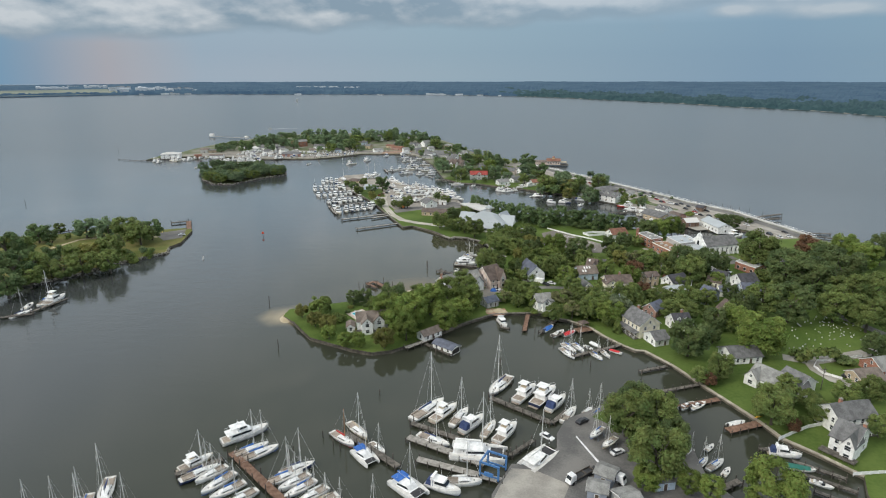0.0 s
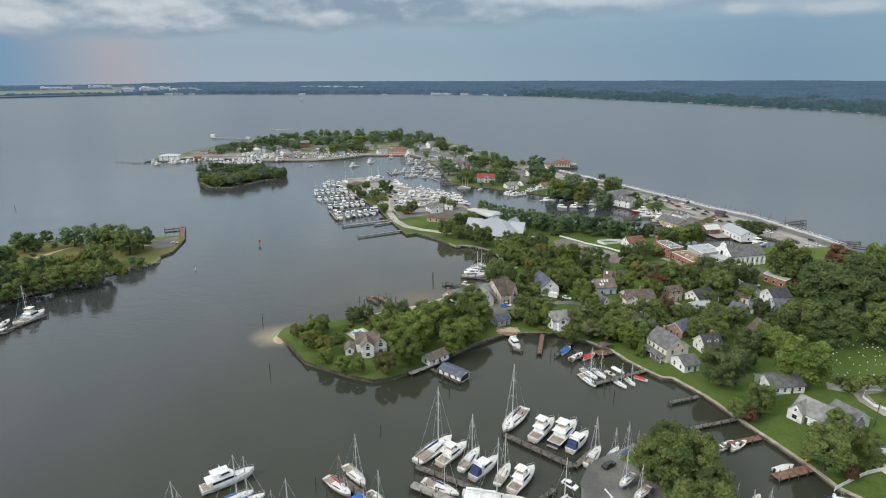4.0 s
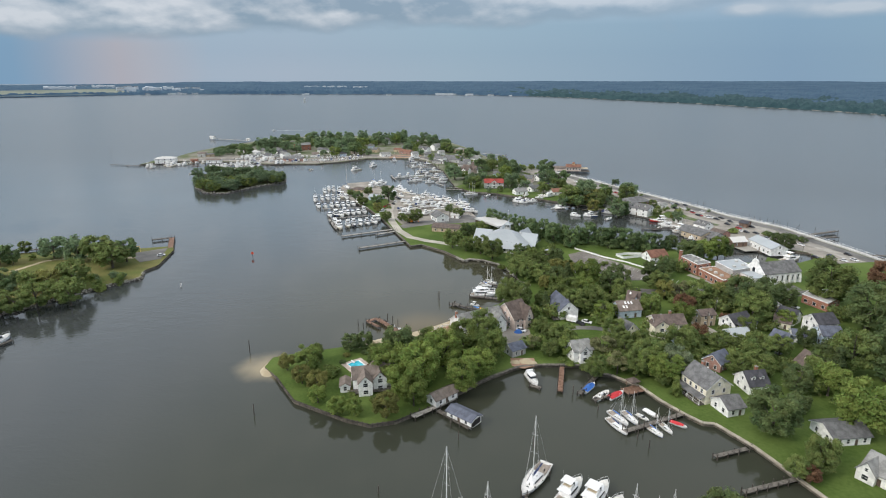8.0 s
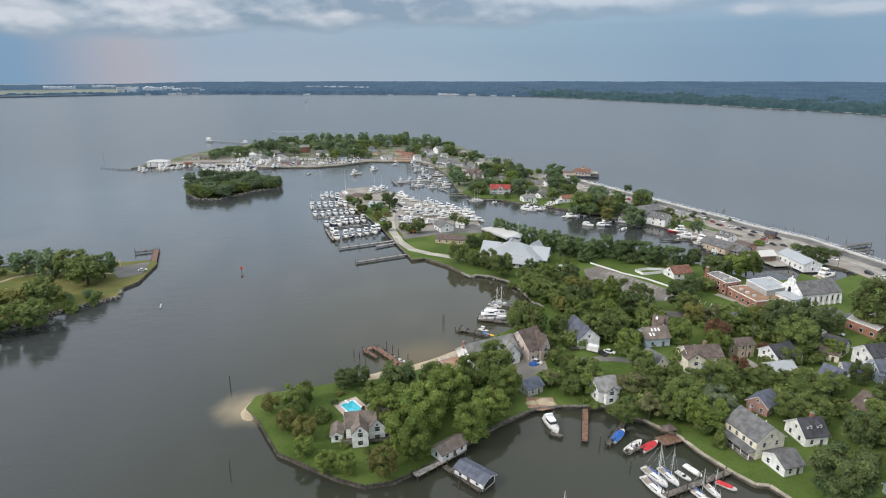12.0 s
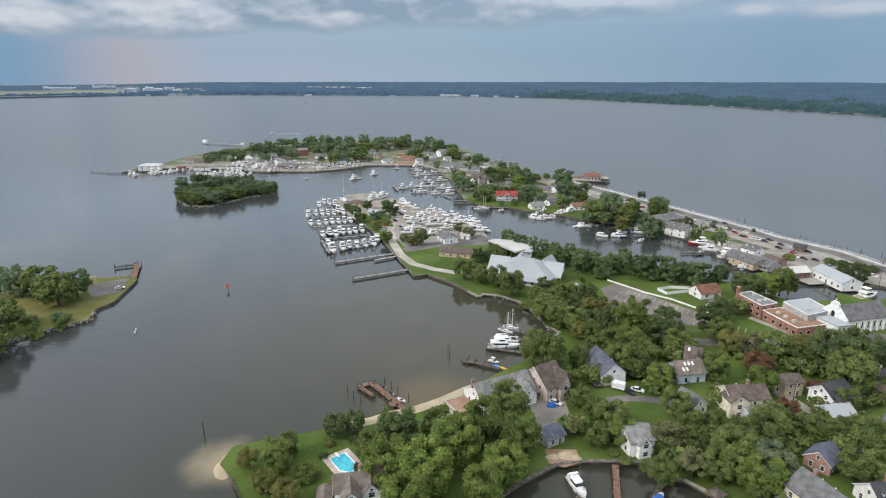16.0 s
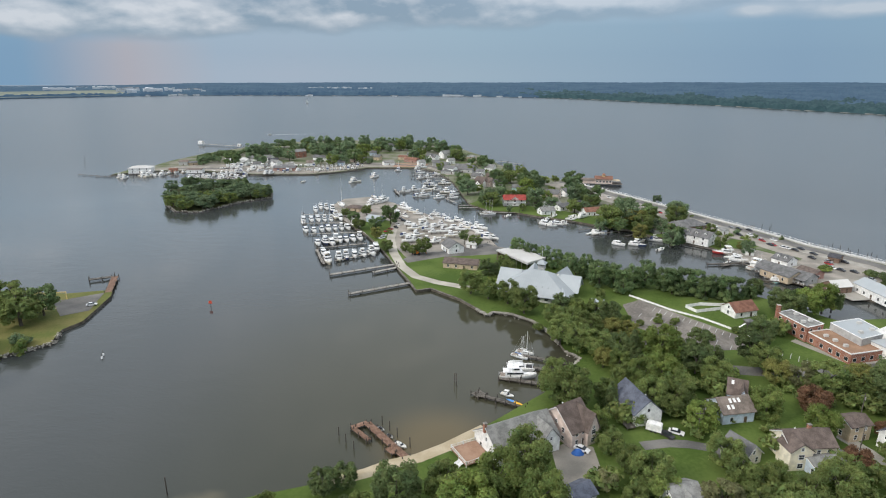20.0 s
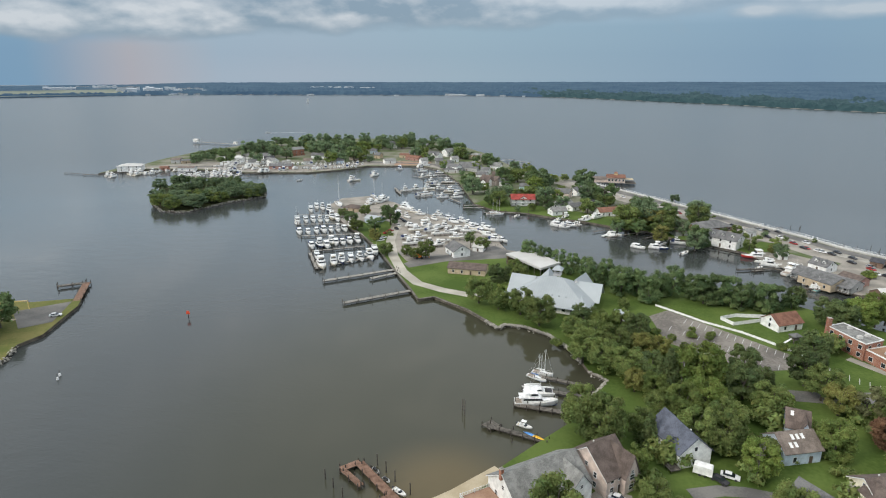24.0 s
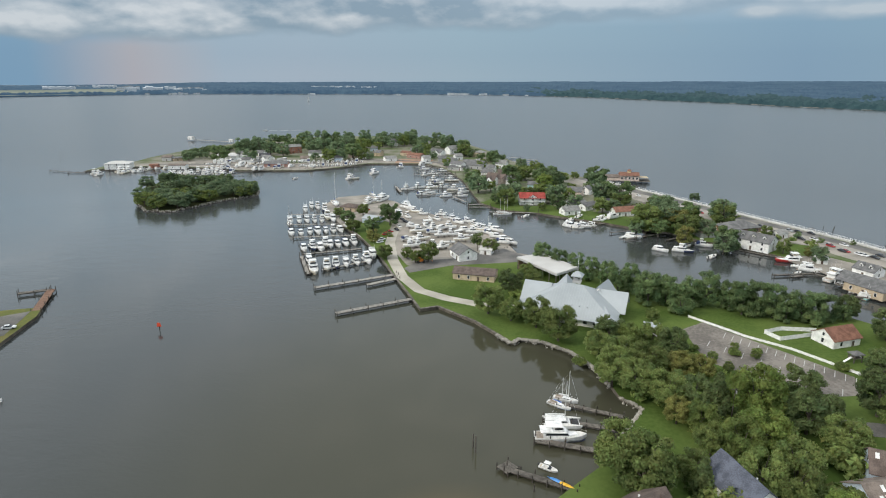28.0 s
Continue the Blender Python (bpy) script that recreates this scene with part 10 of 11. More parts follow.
def crown_mesh(kind, rng, far=False):
    if far:
        c, r = lobes(rng, 36, 0.8, 0.62, 0.66, 0.15, 0.27) if kind not in ("cedar", "shrub") else lobes(rng, 9, 0.45, 0.9, 0.7, 0.25, 0.4)
        return leaf_clumps(rng, c, r, 54, 0.08, 0.9)
    if kind == "cedar":
        c, r = [], []
        for k in range(13):
            h = k / 12
            for s in range(3 if h < 0.75 else 1):
                a, ring = 2.4 * k + 2.1 * s, 0.6 * (1 - h) * rng.uniform(0.7, 1.0)
                c.append(np.array([ring * math.cos(a), ring * math.sin(a), -0.9 + 2.4 * h]))
                r.append(0.12 + 0.26 * (1 - h))
        return leaf_clumps(rng, c, r, 90, 0.095, 1.1)
    if kind == "shrub":
        c, r = lobes(rng, 8, 0.62, 0.25, 0.2, 0.35, 0.5)
        return leaf_clumps(rng, c, r, 200, 0.085, 0.85)
    if kind == "hedge":
        c, r = lobes(rng, 42, 0.74, 1.05, 0.92, 0.15, 0.28)
        return leaf_clumps(rng, c, r, 120, 0.052, 1.1)
    if kind == "bare":
        c, r = lobes(rng, 16, 0.8, 0.75, 0.35, 0.16, 0.3)
        return leaf_clumps(rng, c, r, 120, 0.075, 0.8)
    if kind == "willow":
        c, r = lobes(rng, 12, 0.7, 0.4, 0.5, 0.26, 0.36)
        return leaf_clumps(rng, c, r, 180, 0.075, 1.5)
    if kind == "tall":
        c, r = lobes(rng, 60, 0.76, 0.95, 0.9, 0.13, 0.26)
        return leaf_clumps(rng, c, r, 124, 0.047, 0.95)
    c, r = lobes(rng, 66, 0.84, 0.68, 0.66, 0.13, 0.26)
    return leaf_clumps(rng, c, r, 124, 0.045, 0.9)


# kind: crown form, leaves, trunk height, trunk thickness, label
TREES = {
    "o": ("broad", "oak", 0.75, 0.065, "broad green oak tree with a rounded crown", "tree"),
    "m": ("tall", "maple", 0.8, 0.06, "tall green maple tree with a full crown", "tree"),
    "l": ("broad", "lime", 0.7, 0.06, "yellow-green shade tree with a loose crown", "tree"),
    "d": ("broad", "dark", 0.7, 0.065, "dark green shade tree with a dense crown", "tree"),
    "t": ("tall", "dark", 0.8, 0.06, "dark green upright tree with a dense crown", "tree"),
    "b": ("broad", "blue", 0.7, 0.06, "blue-green tree with a soft crown", "tree"),
    "p": ("broad", "plum", 0.6, 0.05, "dark plum-red ornamental tree", "tree"),
    "v": ("broad", "olive", 0.7, 0.06, "olive-green shade tree turning brown", "tree"),
    "r": ("bare", "bare", 0.8, 0.055, "thin grey-green tree with sparse leaves", "tree"),
    "w": ("willow", "olive", 0.7, 0.06, "drooping yellow-green willow by the beach", "tree"),
    "c": ("cedar", "dark", 0.5, 0.05, "dark green pointed cedar tree", "tree"),
    "e": ("cedar", "maple", 0.5, 0.05, "tall pointed light green tree on the lawn", "tree"),
    "s": ("shrub", "maple", 0.2, 0.03, "low rounded green garden shrub", "shrub"),
    "u": ("shrub", "dark", 0.2, 0.03, "low dark green garden shrub", "shrub"),
    "y": ("shrub", "olive", 0.2, 0.03, "low brownish-yellow garden shrub", "shrub"),
    "i": ("broad", "shore", 0.75, 0.065, "grey-green shade tree with a rounded crown, leaves paled by painted haze", "tree"),
    "h": ("hedge", "grove", 0.4, 0.05, "dense fresh green tree in a waterside row", "tree"),
}
tree_kept = {}
tree_rng = np.random.default_rng(11)


def tree(kind, x, y, radius, stretch=1.0, z=GROUND, group="town trees"):
    """A tree of that crown radius in metres, turned and stretched at random."""
    form, leaf, trunk, thick, label, category = TREES[kind]
    variant = int(tree_rng.integers(0, 2)) + (2 if y > 480 or x < -150 else 0)
    m = Matrix.LocRotScale((x, y, z), Euler((0, 0, tree_rng.uniform(0, 6.28))), (radius * tree_rng.uniform(0.93, 1.07), radius * tree_rng.uniform(0.93, 1.07), radius * stretch * tree_rng.uniform(0.92, 1.08)))
    if (kind, variant) in tree_kept:
        ob = copy_thing(tree_kept[kind, variant], Matrix.Identity(4))
        ob.matrix_basis = m
    else:
        rng = np.random.default_rng(100 + 7 * ord(kind) + variant)
        ob = tree_kept[kind, variant] = new("shrub" if category == "shrub" else "tree")
        # far off, dark trees take lighter leaves in place of haze
        if kind == "d" and variant > 1:
            leaf = "grove"
        v, f = crown_mesh(form, rng, variant > 1)
        low = {"shrub": 0.42, "cedar": 1.15, "hedge": 1.0, "willow": 1.15}.get(form, 0.95 if variant > 1 and y > 480 else 1.06)
        crown = new("crown", mesh_from("crown", [p + np.array([0, 0, low]) for p in v], f, LEAF[leaf]))
        stem = crown if form == "shrub" else new("trunk", trunk_mesh("trunk", rng, trunk + 0.3, thick, 0 if form in ("cedar", "shrub") else 5))
        crown.parent = stem.parent = ob
        ob.matrix_basis = m
    return tagged(ob, label, category, group)


def copse(group, rows, z=GROUND):
    for kind, x, y, radius, *more in rows:
        tree(kind, x, y, radius, *more, z=z, group=group)

def woods(name, label, rows, z=GROUND):
    """Trees too far off to tell apart, as one body: crowns and trunks of a few forms."""
    rng = np.random.default_rng(47)
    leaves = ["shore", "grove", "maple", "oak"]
    forms = []
    for k in range(3):
        v, f = crown_mesh("broad", rng, True)
        t = trunk_mesh("trunk", rng, 1.0, 0.065, 4)
        forms.append((np.array(v) + np.array([0, 0, 0.95]), f, np.array([tuple(p.co) for p in t.vertices]), [tuple(p.vertices) for p in t.polygons]))
        bark = t.materials[0]
        bpy.data.meshes.remove(t)
    verts, faces, index, base = [], [], [], 0
    for kind, x, y, radius, *more in rows:
        cv, cf, tv, tf = forms[int(rng.integers(0, 3))]
        a = rng.uniform(0, 6.28)
        size = np.array([1, 1, (more[0] if more else 1.0) * rng.uniform(0.9, 1.1)]) * radius
        turn = np.array([[math.cos(a), math.sin(a), 0], [-math.sin(a), math.cos(a), 0], [0, 0, 1]])
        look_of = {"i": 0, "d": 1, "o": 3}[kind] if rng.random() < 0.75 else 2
        for v, f, m in ((cv, cf, look_of), (tv, tf, 4)):
            verts.append((v @ turn) * size + np.array([x, y, z]))
            faces += [tuple(base + i for i in q) for q in f]
            index += [m] * len(f)
            base += len(v)
    me = mesh_from(name, np.concatenate(verts).tolist(), faces, [LEAF[k] for k in leaves] + [bark], index)
    return tagged(new(name, me), label, "trees", kind="stuff")


copse("trees on the point", [
    ("m", -56.4, 249.3, 5.4), ("m", -55.1, 256.9, 3.4), ("w", -64.8, 250.5, 3.4), ("v", -56.7, 240.7, 3.6), ("v", -50, 236, 3.9), ("s", -47.2, 247.2, 3.7),
    ("l", -48.2, 228, 3.4), ("l", -40.4, 221.3, 3.3), ("l", -34.5, 220.7, 3.3), ("v", -23.9, 219.2, 4.4), ("l", -15.4, 226.9, 5.3), ("d", -43.5, 267.1, 4.0),
    ("d", -38.1, 269.9, 3.8), ("d", -23.7, 262.9, 6.6), ("l", -24.7, 243, 7.7), ("l", -14.5, 242.5, 8.4), ("l", -18.7, 232.9, 6.6), ("l", -6, 254.8, 8.1),
    ("m", 2.1, 266, 6.8), ("o", 10.4, 275.4, 7.4), ("m", 12.5, 259.9, 6.4), ("l", 7.3, 247.6, 6.0), ("l", 1, 236.3, 5.9), ("o", -11.6, 265.1, 5.8),
])
copse("trees on the point", [
    ("m", -32.2, 257.3, 4.1), ("p", -33.2, 249.9, 1.8), ("u", -44.9, 256.6, 1.4), ("y", -44.3, 262.3, 1.5), ("u", -37.5, 264.5, 1.5), ("y", -38.5, 235.9, 1.4),
    ("s", -24, 234.6, 1.6), ("s", -37.6, 232.4, 1.5), ("s", -29.6, 230, 1.6),
])
copse("trees round the houses", [
    ("o", 25, 315.4, 7.3), ("o", 40.6, 314, 4.3), ("m", 34.1, 296.2, 4.0), ("o", 35.8, 286, 3.8), ("r", 30.8, 269.9, 3.2), ("o", 39.2, 277.6, 4.0),
    ("m", 54.9, 321.6, 5.7), ("m", 50.2, 333.4, 4.6), ("l", 62.3, 325.4, 6.2), ("l", 65.8, 298.2, 4.9), ("o", 64.2, 313.9, 5.6), ("o", 65.7, 281.4, 5.0),
    ("o", 42.6, 271.3, 5.9), ("m", 44.4, 265.4, 4.5), ("o", 36.4, 264.2, 3.5), ("r", 57.1, 262.4, 4.9), ("m", 89.5, 306, 5.6),
    ("v", 103.2, 327, 4.9), ("o", 66.7, 272.5, 4.5), ("o", 65.3, 261.8, 4.6), ("o", 75.1, 272.4, 4.2), ("o", 78.1, 263.4, 5.4), ("o", 88.1, 267.4, 5.6),
])
copse("trees round the houses", [
    ("l", 71.4, 249.4, 5.7), ("b", 80.9, 249.5, 5.8), ("o", 66.3, 249.2, 5.0), ("r", 59.4, 250, 4.3), ("o", 50.3, 247.3, 4.2), ("p", 106.4, 309.9, 5.1),
    ("r", 109.7, 325.1, 5.3), ("o", 117.5, 322.1, 6.7), ("l", 100.2, 295, 5.2), ("d", 134.4, 312.8, 8.5), ("p", 119.7, 296.2, 2.9), ("v", 129.5, 324, 5.1),
    ("d", 142, 310.4, 8.1), ("p", 101.6, 280.8, 3.8), ("s", 47.6, 253.4, 1.9), ("s", 40.2, 260.1, 1.6), ("s", 43.1, 256.3, 1.9), ("o", 123.7, 285.6, 4.5),
    ("o", 112, 268.6, 3.8), ("o", 104.4, 250.5, 4.8), ("o", 115.4, 282.9, 2.4), ("s", 77.8, 304.3, 2.0), ("s", 76.9, 287.7, 2.6),
])
copse("trees round the houses", [
    ("u", 92.2, 285.4, 1.9),
])
copse("trees in the town", [
    ("d", 140.9, 387.8, 6.6), ("l", 158.9, 394.9, 6.8), ("d", 116.2, 362.6, 5.7), ("o", 103.1, 335.4, 6.3), ("o", 127.8, 319.6, 5.5), ("o", 132.2, 297.9, 8.2),
    ("d", 154.4, 328, 6.0), ("o", 182, 323.6, 10.9), ("p", 223.6, 345.8, 7.3), ("o", 227, 337.1, 6.5), ("d", 180.4, 291.9, 11.0), ("d", 181.6, 272.3, 11.0),
    ("d", 204.8, 285.1, 11.0), ("o", 201, 258.4, 11.0), ("o", 147.1, 252.6, 8.7), ("d", 138.5, 251.4, 6.8), ("d", 156.6, 246.8, 9.5), ("d", 142.9, 274.2, 4.2),
    ("o", 117.5, 262.1, 6.3), ("l", 126.4, 213.4, 9.2), ("d", 98, 213.4, 8.2), ("l", 129.1, 236, 6.4), ("o", 105.7, 269.9, 4.2), ("o", 94.5, 274.4, 4.8),
])
copse("trees in the town", [
    ("l", 76.2, 244.1, 5.7), ("o", 72.4, 254.4, 6.3), ("o", 190.2, 257.4, 10.3), ("o", 185.4, 236.7, 9.0), ("l", 243.6, 342.4, 8.1), ("l", 240.5, 320.7, 9.2),
    ("d", 257.8, 330.7, 9.6), ("d", 172.3, 213.4, 5.5), ("o", 103.8, 197.4, 4.6), ("o", 110.8, 248.2, 5.5), ("l", 146.2, 295.5, 4.2), ("o", 177.6, 247.3, 8.2),
    ("d", 210.5, 309, 9.9), ("d", 156.2, 315.1, 6.3),
])
copse("trees by the creek", [
    ("d", 119.2, 237.8, 5.6), ("o", 133.5, 248.7, 5.2), ("e", 76.0, 235.5, 2.6), ("o", 73.8, 242.4, 3.0), ("d", 113.3, 225.3, 3.6), ("o", 128.1, 266, 4.4),
])
copse("trees by the creek", [
    ("o", 57.1, 159.1, 7.2), ("d", 62.5, 168.5, 6.2), ("o", 67, 160, 7.0), ("o", 71, 168, 5.4), ("o", 59.6, 139.5, 7.8), ("d", 69, 151.2, 5.7), ("l", 55.3, 134.6, 4.0), ("l", 66.2, 133.2, 3.7), ("l", 84.7, 126, 7.5),
    ("o", 101.4, 194.1, 4.2), ("o", 106.1, 165.6, 7.2), ("o", 123.4, 175.2, 3.7), ("p", 110.8, 161.7, 2.5), ("o", 122.7, 167.2, 4.4), ("o", 137.9, 178, 4.7),
    ("o", 120.9, 183.5, 4.2), ("o", 147.7, 179.7, 4.8), ("u", 156.5, 206.6, 3.4), ("p", 96.6, 189.8, 2.7), ("o", 93.5, 191.8, 3.3), ("s", 117.5, 166.3, 2.4),
    ("s", 104.6, 171.5, 2.0), ("o", 136.1, 159, 4.0), ("l", 70.9, 130.1, 3.7),
])
copse("trees in the waterside row", [
    ("h", 52.8, 449.3, 5.0), ("h", 53.9, 436.6, 5.3), ("h", 59.3, 438.8, 5.6), ("h", 64.2, 426.7, 6.8), ("h", 71.4, 426.7, 5.9), ("h", 74, 417.1, 5.7),
    ("h", 82, 425.9, 5.4), ("h", 87.3, 426.3, 6.3), ("h", 95.5, 422.4, 5.4), ("h", 98.1, 416.9, 6.2), ("h", 103.6, 417, 6.2), ("h", 108.5, 414.2, 6.2),
    ("h", 112, 410.6, 5.4), ("h", 118, 411.8, 5.4), ("h", 120.8, 408.1, 5.4), ("h", 127.5, 411.2, 4.9), ("h", 134.2, 411.5, 3.2), ("h", 26.9, 475.8, 5.5),
    ("h", 34.1, 468.3, 5.1), ("h", 40.8, 460.9, 5.3), ("h", 46.1, 454.7, 5.2),
])
copse("trees round the hall", [
    ("o", 15.2, 401.2, 6.0), ("o", 21.7, 389.9, 6.6), ("d", 39.1, 387.5, 5.4), ("o", 33.2, 378.4, 4.8), ("o", 37, 366.3, 6.1), ("o", 45.5, 363.9, 6.1),
    ("d", 57.6, 377.9, 5.3), ("v", 54.8, 363.7, 5.0), ("v", 62.1, 364.5, 4.3), ("o", 38.8, 352.3, 5.9), ("o", 45.5, 346.9, 5.8), ("d", 52.3, 344.7, 5.7),
    ("o", 33, 358.2, 5.5), ("m", 44.5, 382, 4.9), ("o", 53.1, 385.4, 4.6), ("c", 57.6, 342.4, 5.0), ("l", 67.5, 341.3, 7.9), ("d", 84.5, 348.6, 5.4),
    ("d", 78.5, 335.3, 6.1), ("v", 45.8, 338.8, 4.1), ("o", 49.6, 325.3, 4.5), ("o", 54.4, 310.4, 5.5), ("o", 27.9, 309.7, 7.3), ("c", 41.3, 310, 3.5),
])
copse("trees round the hall", [
    ("o", 60.1, 307.3, 5.5), ("o", 81.9, 325.2, 5.3), ("d", 102.8, 344.4, 6.6), ("d", 86.4, 339.5, 4.5), ("o", -2.2, 413.8, 6.1), ("o", 6.2, 407.1, 4.9),
    ("d", 8.5, 436.8, 5.9), ("o", 17.3, 458.1, 3.8), ("o", 18.8, 441.2, 4.6), ("s", 66.8, 384.5, 2.2), ("s", 88, 382.6, 1.8), ("s", 25.8, 372.4, 2.3),
    ("o", 60.4, 408.4, 2.8), ("s", 79.7, 380.8, 2.0), ("s", 109.7, 371.7, 2.2), ("o", 70.7, 376.9, 1.7), ("o", 81.1, 384.4, 1.5), ("o", 85.3, 378.1, 1.7),
    ("o", 92.4, 369, 1.7), ("o", 95.5, 362.6, 1.7), ("o", 72.4, 368.7, 1.8), ("o", 81.1, 357.7, 1.8),
])
copse("marina trees", [
    ("d", -86.2, 561.3, 5.1), ("o", -79.7, 581.4, 4.8), ("d", -58.1, 554.1, 7.6), ("d", -66.3, 537.1, 5.6), ("o", -78.4, 538.4, 5.2), ("o", -52.8, 485.2, 4.4),
    ("v", -63.1, 515.4, 4.0), ("c", -4.6, 500.8, 5.0), ("o", 2.2, 497.4, 4.5), ("o", -29.8, 480.1, 5.4), ("o", -36.3, 478.6, 3.2), ("o", -41.1, 485, 3.3),
    ("o", -94.7, 575.7, 3.8), ("s", -55, 527.3, 3.3),
])
copse("trees on the strip", [
    ("i", -0.2, 662.9, 9.3), ("d", 29, 720.7, 7.6), ("o", 43.4, 724.2, 6.8), ("d", 54.6, 720.8, 6.5), ("i", 64.7, 689, 8.8), ("l", 53.4, 673.5, 7.8),
    ("o", 19.2, 617.1, 7.1), ("i", 28.9, 654.2, 5.9), ("d", 11.7, 620.8, 4.7), ("o", 36.4, 645, 5.5), ("d", 53.8, 604.2, 6.4), ("i", 67.2, 610.4, 6.1),
    ("l", 67.4, 637.1, 5.2), ("o", 88.9, 729.8, 4.2), ("i", 97.1, 681.9, 8.0), ("d", 87.5, 667.1, 4.3), ("o", 82.8, 593.4, 6.8), ("d", 95.8, 632, 5.5),
    ("i", 91.4, 595.3, 5.6), ("l", 55.9, 645.6, 5.6), ("o", 42.8, 599.7, 3.4), ("i", 32.1, 598.7, 2.9), ("d", 36.5, 719.6, 4.4), ("o", 98.1, 605.8, 7.1),
])
copse("trees on the strip", [
    ("d", 100.7, 670.4, 5.8), ("o", 118, 594, 6.7), ("i", 121, 577.2, 8.4), ("v", 116.6, 549.3, 7.9), ("o", 99.3, 546.6, 7.1), ("i", 91.1, 539.8, 5.5),
    ("d", 102.8, 536.1, 6.1), ("o", 133.1, 570.2, 5.5), ("i", 129.8, 535.3, 5.6), ("v", 111.1, 516.9, 5.8), ("o", 148.9, 557.8, 8.0), ("i", 126.4, 501.8, 6.2),
    ("d", 133.5, 506.5, 3.9), ("o", 157.6, 501.7, 4.0), ("i", 167.2, 485.9, 4.7), ("v", 168.2, 496.2, 3.1), ("o", 164.9, 535.2, 3.7), ("i", 181.2, 532.4, 2.2),
    ("d", 158.8, 539.3, 2.5), ("d", 139.2, 394.5, 6.0), ("l", 148.5, 390.1, 6.9), ("d", 137.4, 415.1, 4.6), ("d", 164, 396.3, 4.9), ("s", 195.4, 455.1, 3.5),
])
copse("trees on the strip", [
    ("d", 210.4, 414.1, 5.1), ("d", 210.5, 425.5, 4.5),
])
copse("trees on the strip", [
    ("o", -11.2, 878.9, 8.3), ("d", 19.4, 837.3, 7.2), ("d", 31.4, 698.2, 6.4), ("i", 27.0, 726.4, 6.8), ("d", 58.8, 686.3, 10.2), ("i", 20.1, 628.4, 7.6),
    ("i", 30.7, 670.3, 4.2), ("o", 46.5, 650.0, 5.8), ("d", 59.6, 704.5, 9.8), ("i", 55.3, 624.2, 8.2), ("d", 98.9, 689.8, 10.4), ("i", 90.2, 628.7, 8.5),
    ("d", 101.6, 623.1, 10.5), ("i", 118.0, 581.9, 9.4), ("i", 112.7, 554.0, 9.6), ("o", 97.2, 543.6, 9.6), ("o", 118.4, 535.2, 8.3), ("d", 134.9, 576.1, 7.5),
    ("i", 155.7, 574.6, 8.4), ("d", 132.8, 515.4, 6.9), ("i", 160.0, 633.8, 4.3),
])
woods("island_trees", "grey-green shade trees among the island houses, leaves paled by painted haze", [
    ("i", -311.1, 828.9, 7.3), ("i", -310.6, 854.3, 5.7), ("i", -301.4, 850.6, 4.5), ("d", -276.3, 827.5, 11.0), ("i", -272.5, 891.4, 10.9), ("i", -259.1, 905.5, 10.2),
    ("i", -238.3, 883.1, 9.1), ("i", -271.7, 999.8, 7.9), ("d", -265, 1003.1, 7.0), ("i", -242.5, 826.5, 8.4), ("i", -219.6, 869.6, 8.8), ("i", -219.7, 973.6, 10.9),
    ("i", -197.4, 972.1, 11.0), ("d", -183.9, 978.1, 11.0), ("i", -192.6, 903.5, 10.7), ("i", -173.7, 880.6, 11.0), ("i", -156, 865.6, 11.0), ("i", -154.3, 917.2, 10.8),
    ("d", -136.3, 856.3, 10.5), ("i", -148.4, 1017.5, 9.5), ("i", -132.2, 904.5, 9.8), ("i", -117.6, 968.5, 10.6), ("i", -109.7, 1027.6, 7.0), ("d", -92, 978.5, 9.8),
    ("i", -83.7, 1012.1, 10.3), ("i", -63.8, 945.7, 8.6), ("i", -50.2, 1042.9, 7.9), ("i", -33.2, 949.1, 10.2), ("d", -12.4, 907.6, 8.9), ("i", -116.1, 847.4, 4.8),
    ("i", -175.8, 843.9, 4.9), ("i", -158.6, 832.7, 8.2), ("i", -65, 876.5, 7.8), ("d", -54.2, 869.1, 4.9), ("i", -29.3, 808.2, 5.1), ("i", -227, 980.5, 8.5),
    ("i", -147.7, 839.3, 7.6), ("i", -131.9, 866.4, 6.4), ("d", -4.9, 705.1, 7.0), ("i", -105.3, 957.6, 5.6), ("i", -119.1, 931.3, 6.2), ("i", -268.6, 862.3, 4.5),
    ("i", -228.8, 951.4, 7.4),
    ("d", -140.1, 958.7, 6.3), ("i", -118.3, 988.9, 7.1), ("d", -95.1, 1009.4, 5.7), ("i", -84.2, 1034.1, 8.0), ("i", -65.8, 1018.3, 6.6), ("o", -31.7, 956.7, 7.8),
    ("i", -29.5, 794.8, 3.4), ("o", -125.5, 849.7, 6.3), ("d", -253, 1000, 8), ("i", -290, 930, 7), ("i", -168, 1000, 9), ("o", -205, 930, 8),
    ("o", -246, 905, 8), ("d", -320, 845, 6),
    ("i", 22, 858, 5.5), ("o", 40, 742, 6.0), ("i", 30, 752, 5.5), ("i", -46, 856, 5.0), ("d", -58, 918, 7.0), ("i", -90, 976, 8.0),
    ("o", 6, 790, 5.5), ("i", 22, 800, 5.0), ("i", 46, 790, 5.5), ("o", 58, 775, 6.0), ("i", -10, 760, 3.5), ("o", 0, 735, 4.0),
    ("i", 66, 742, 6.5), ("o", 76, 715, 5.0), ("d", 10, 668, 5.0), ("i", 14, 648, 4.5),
])
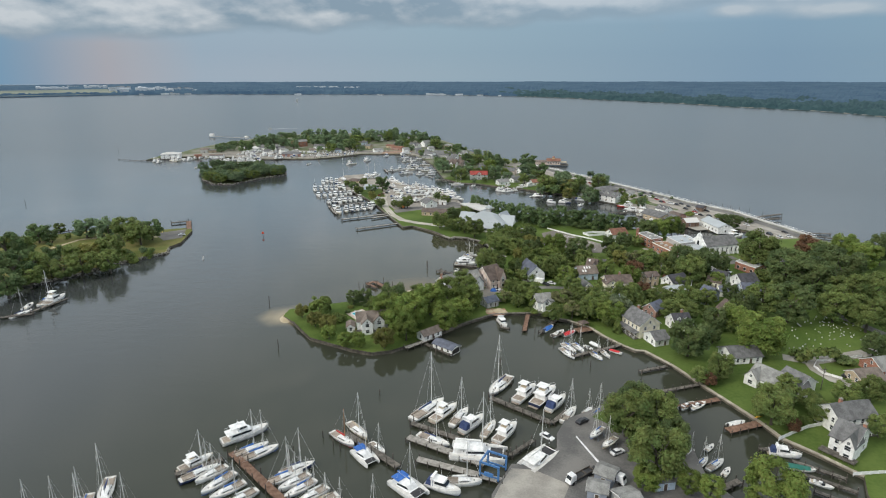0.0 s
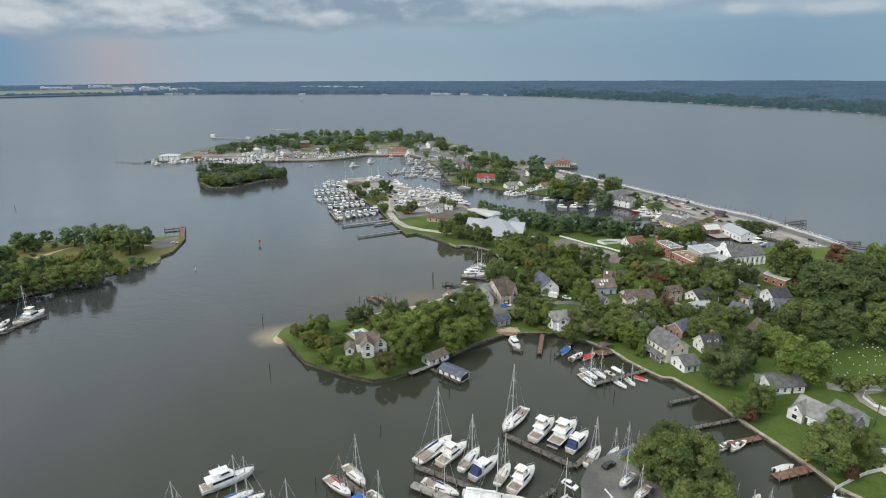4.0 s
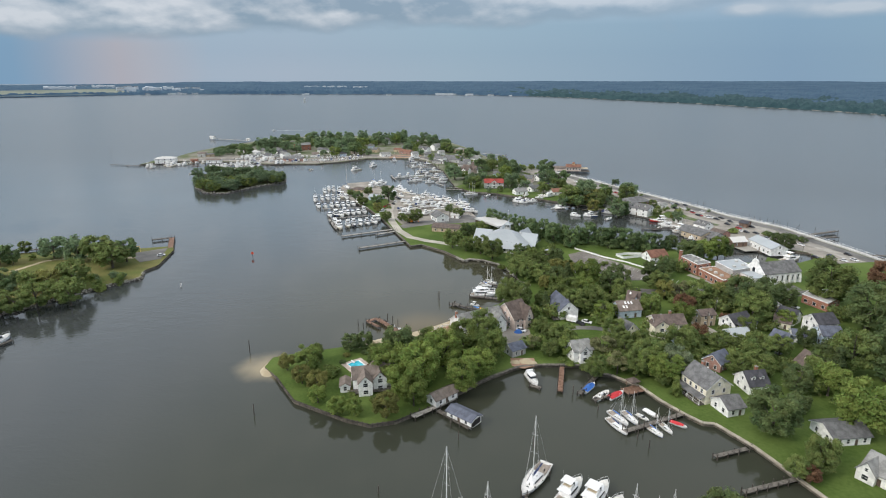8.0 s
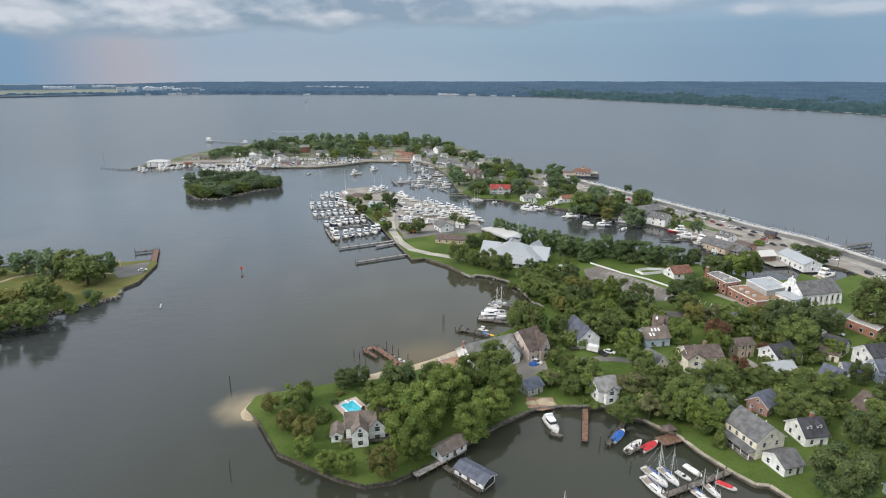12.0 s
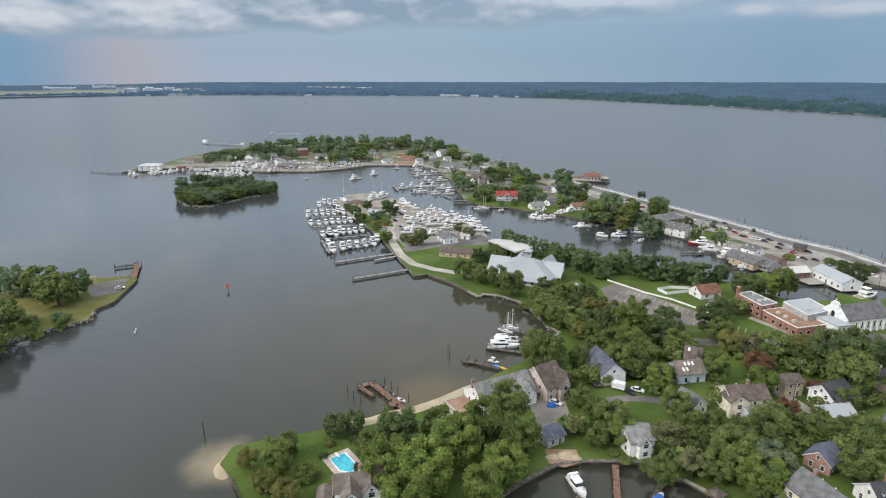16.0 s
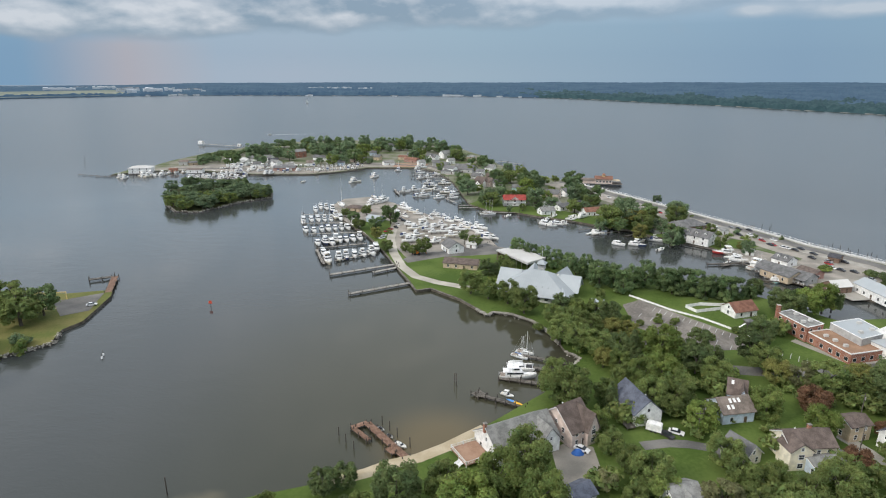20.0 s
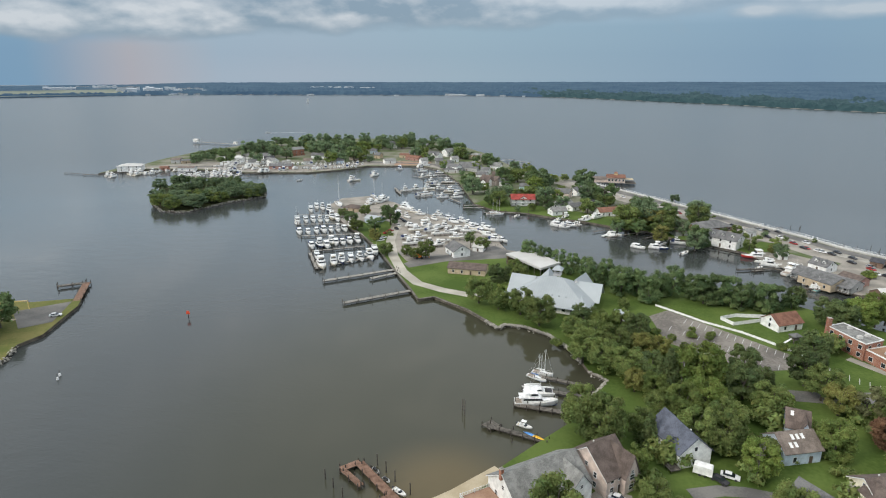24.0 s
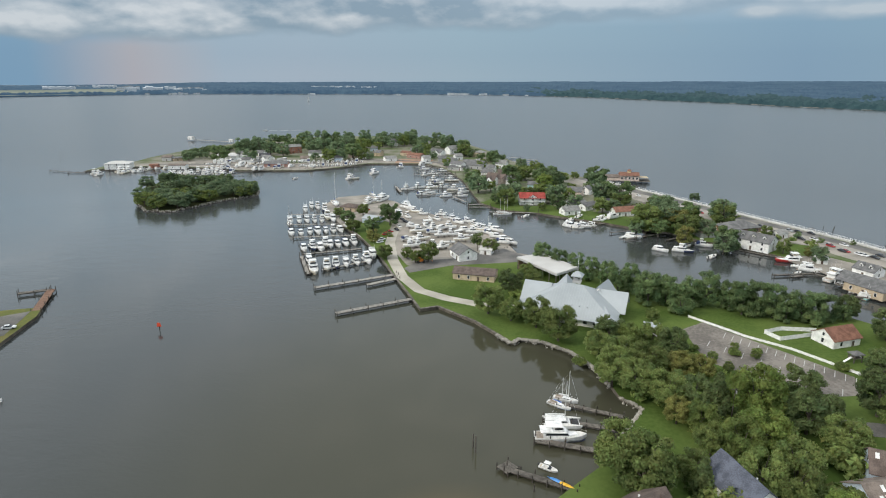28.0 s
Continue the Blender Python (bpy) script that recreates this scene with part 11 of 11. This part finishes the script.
copse("shrubs along the river walk", [
    ("u", 215.2, 446.6, 3.6), ("u", 218.6, 440.4, 3.2), ("u", 227.2, 438.6, 3.8), ("u", 231.4, 432.7, 3.4), ("u", 205.5, 520, 2.2), ("u", 184.4, 536.9, 2.4),
    ("u", 190.0, 524.0, 2.4), ("u", 222, 445, 3),
])
copse("park trees", [
    ("i", -242.3, 385.3, 8.1), ("i", -225.1, 382, 8.9), ("o", -211.2, 378.8, 9.6), ("o", -197.6, 368.9, 10.1), ("d", -195.4, 380.4, 7.7), ("v", -208.4, 331, 7.5),
    ("o", -199.1, 335.6, 8.7), ("o", -216.9, 330, 7.1), ("d", -232.4, 334.1, 6.0), ("d", -266.8, 373.4, 8.7), ("o", -255.7, 339.3, 10.3), ("d", -255.2, 328.1, 10.1),
    ("d", -226.3, 292.9, 11.0), ("o", -224.5, 307.7, 7.3), ("d", -217.9, 275.4, 8.6), ("o", -216.3, 289.9, 6.9), ("o", -205.6, 301.8, 6.2), ("o", -200.3, 308.8, 7.0),
    ("o", -187.7, 314.2, 7.0), ("s", -186, 335.9, 5.3), ("s", -181.6, 345.7, 5.0), ("s", -199, 347.7, 5.1), ("o", -215.8, 306, 5.6), ("d", -258.6, 373.7, 4.8),
])
copse("park trees", [
    ("o", -267.4, 396.3, 4.0), ("s", -254, 383, 2.9), ("o", -199.9, 323.1, 6.1), ("d", -248.4, 332.4, 7.0),
])
islet_rng = np.random.default_rng(3)
islet = [Vector(p) for p in SHORE_ISLET]
islet_mid = sum(islet, Vector((0, 0))) / len(islet)
islet_rows = []
for k in range(66):
    a, b = islet[k % len(islet)], islet[(k + 1) % len(islet)]
    p = islet_mid.lerp(a.lerp(b, islet_rng.random()), math.sqrt(islet_rng.uniform(0.02, 0.93)))
    islet_rows.append(("iidi"[int(islet_rng.integers(0, 4))], p.x, p.y, islet_rng.uniform(5.6, 7.6), 0.78))
woods("islet_trees", "dense grey-green trees covering the rocky islet, leaves paled by painted haze", islet_rows, 0.8)



def greenery(name, label, spots, leaf, seed, lo, hi, rough=3):
    """Low mixed bushes and small trees that fill the ground between the houses, as one body."""
    rng = np.random.default_rng(seed)
    v, f = [], []
    for x, y, spread, count in spots:
        for k in range(count):
            a, d = rng.uniform(0, 6.28), spread * math.sqrt(rng.random())
            r = rng.uniform(lo, hi)
            c, rr = lobes(rng, rough, 0.55, 0.5, 0.3, 0.42, 0.62)
            vv, ff = leaf_clumps(rng, c, rr, 60, 0.17, 0.9)
            base = len(v)
            v += [p * r + np.array([x + d * math.cos(a), y + d * math.sin(a), GROUND + 0.55 * r]) for p in vv]
            f += [tuple(base + i for i in q) for q in ff]
    return tagged(new(name, mesh_from(name, v, f, LEAF[leaf])), label, "greenery", kind="stuff")



greenery("bushes_island", "mixed bushes between the island houses", [(-295.7, 949.8, 18, 13), (-261.1, 933.7, 20, 17), (-230.6, 953, 16, 13), (-207.6, 979.3, 25, 22), (-177.7, 980.8, 25, 22), (-149.9, 995.4, 20, 13), (-119.4, 997, 18, 10), (-73.6, 999.3, 22, 18), (-34.2, 962.8, 18, 13), (-5.6, 891.9, 16, 13), (18.8, 845.8, 14, 13), (-324.7, 881.6, 12, 8), (-310.8, 914.2, 14, 10)], "grove", 31, 3.6, 6.5)
greenery("bushes_strip", "mixed bushes between the strip houses", [(16, 785.3, 10, 4), (28.7, 726.4, 12, 6), (49.4, 707.1, 12, 6), (69.5, 694.5, 12, 5), (86.2, 682.3, 10, 5), (99.5, 659, 10, 4), (43.2, 634.8, 9, 4), (109.3, 599.4, 9, 4), (124.4, 575.3, 8, 4), (142.9, 576.1, 8, 3), (164.9, 584.9, 6, 2), (170.1, 523.3, 5, 2), (179.7, 512.4, 5, 2)], "oak", 32, 1.6, 3.4)
greenery("bushes_town", "mixed garden bushes between the houses", [(34.8, 271.4, 6, 4), (61.5, 261.6, 9, 9), (75.6, 327.1, 8, 8), (57.6, 317.5, 7, 7), (89.8, 291.5, 8, 6), (72.3, 264.4, 9, 9), (61.1, 301.4, 6, 4), (85.3, 318.3, 7, 5), (97.8, 282, 7, 5), (45.2, 300.9, 5, 3), (130.4, 373.5, 6, 3), (98.2, 273.2, 8, 5), (101.9, 262.7, 9, 5), (108.9, 328.1, 7, 4), (128.5, 324.1, 8, 5), (135.6, 311.5, 6, 3)], "oak", 33, 2.0, 4.4)
greenery("bushes_street", "mixed garden bushes along the street", [(72.4, 305.6, 5, 3), (32, 293.3, 5, 3), (133.1, 293.6, 9, 6), (157.7, 277.1, 10, 6), (117.7, 281.7, 8, 5), (129.8, 252.5, 7, 4), (133.7, 254, 10, 5), (115.3, 309.3, 12, 6), (140.6, 309.5, 12, 6), (175.4, 309.8, 12, 6), (146.2, 209.2, 6, 3), (118.7, 176.4, 7, 4), (127.4, 235.3, 8, 4)], "oak", 36, 2.0, 4.4)
greenery("bushes_hall", "dense undergrowth between the trees by the hall", [(46.3, 383.4, 10, 7), (52.1, 371.3, 10, 7), (61.7, 367.9, 9, 6), (43.1, 353.5, 9, 6), (59.9, 342.1, 8, 6), (40.7, 392.2, 8, 5), (83.3, 337.6, 8, 5), (18.6, 409.2, 6, 4), (7, 429.7, 7, 4), (56.2, 326.7, 8, 5)], "maple", 34, 1.6, 3.4)
greenery("bushes_park", "low bushes along the park shore", [(-239.1, 326, 14, 10), (-222.6, 337, 12, 8), (-205.1, 348.7, 10, 7), (-245.1, 315.8, 14, 8), (-187.6, 348.8, 7, 5), (-204.2, 328.5, 10, 6)], "shore", 35, 1.4, 3.4)
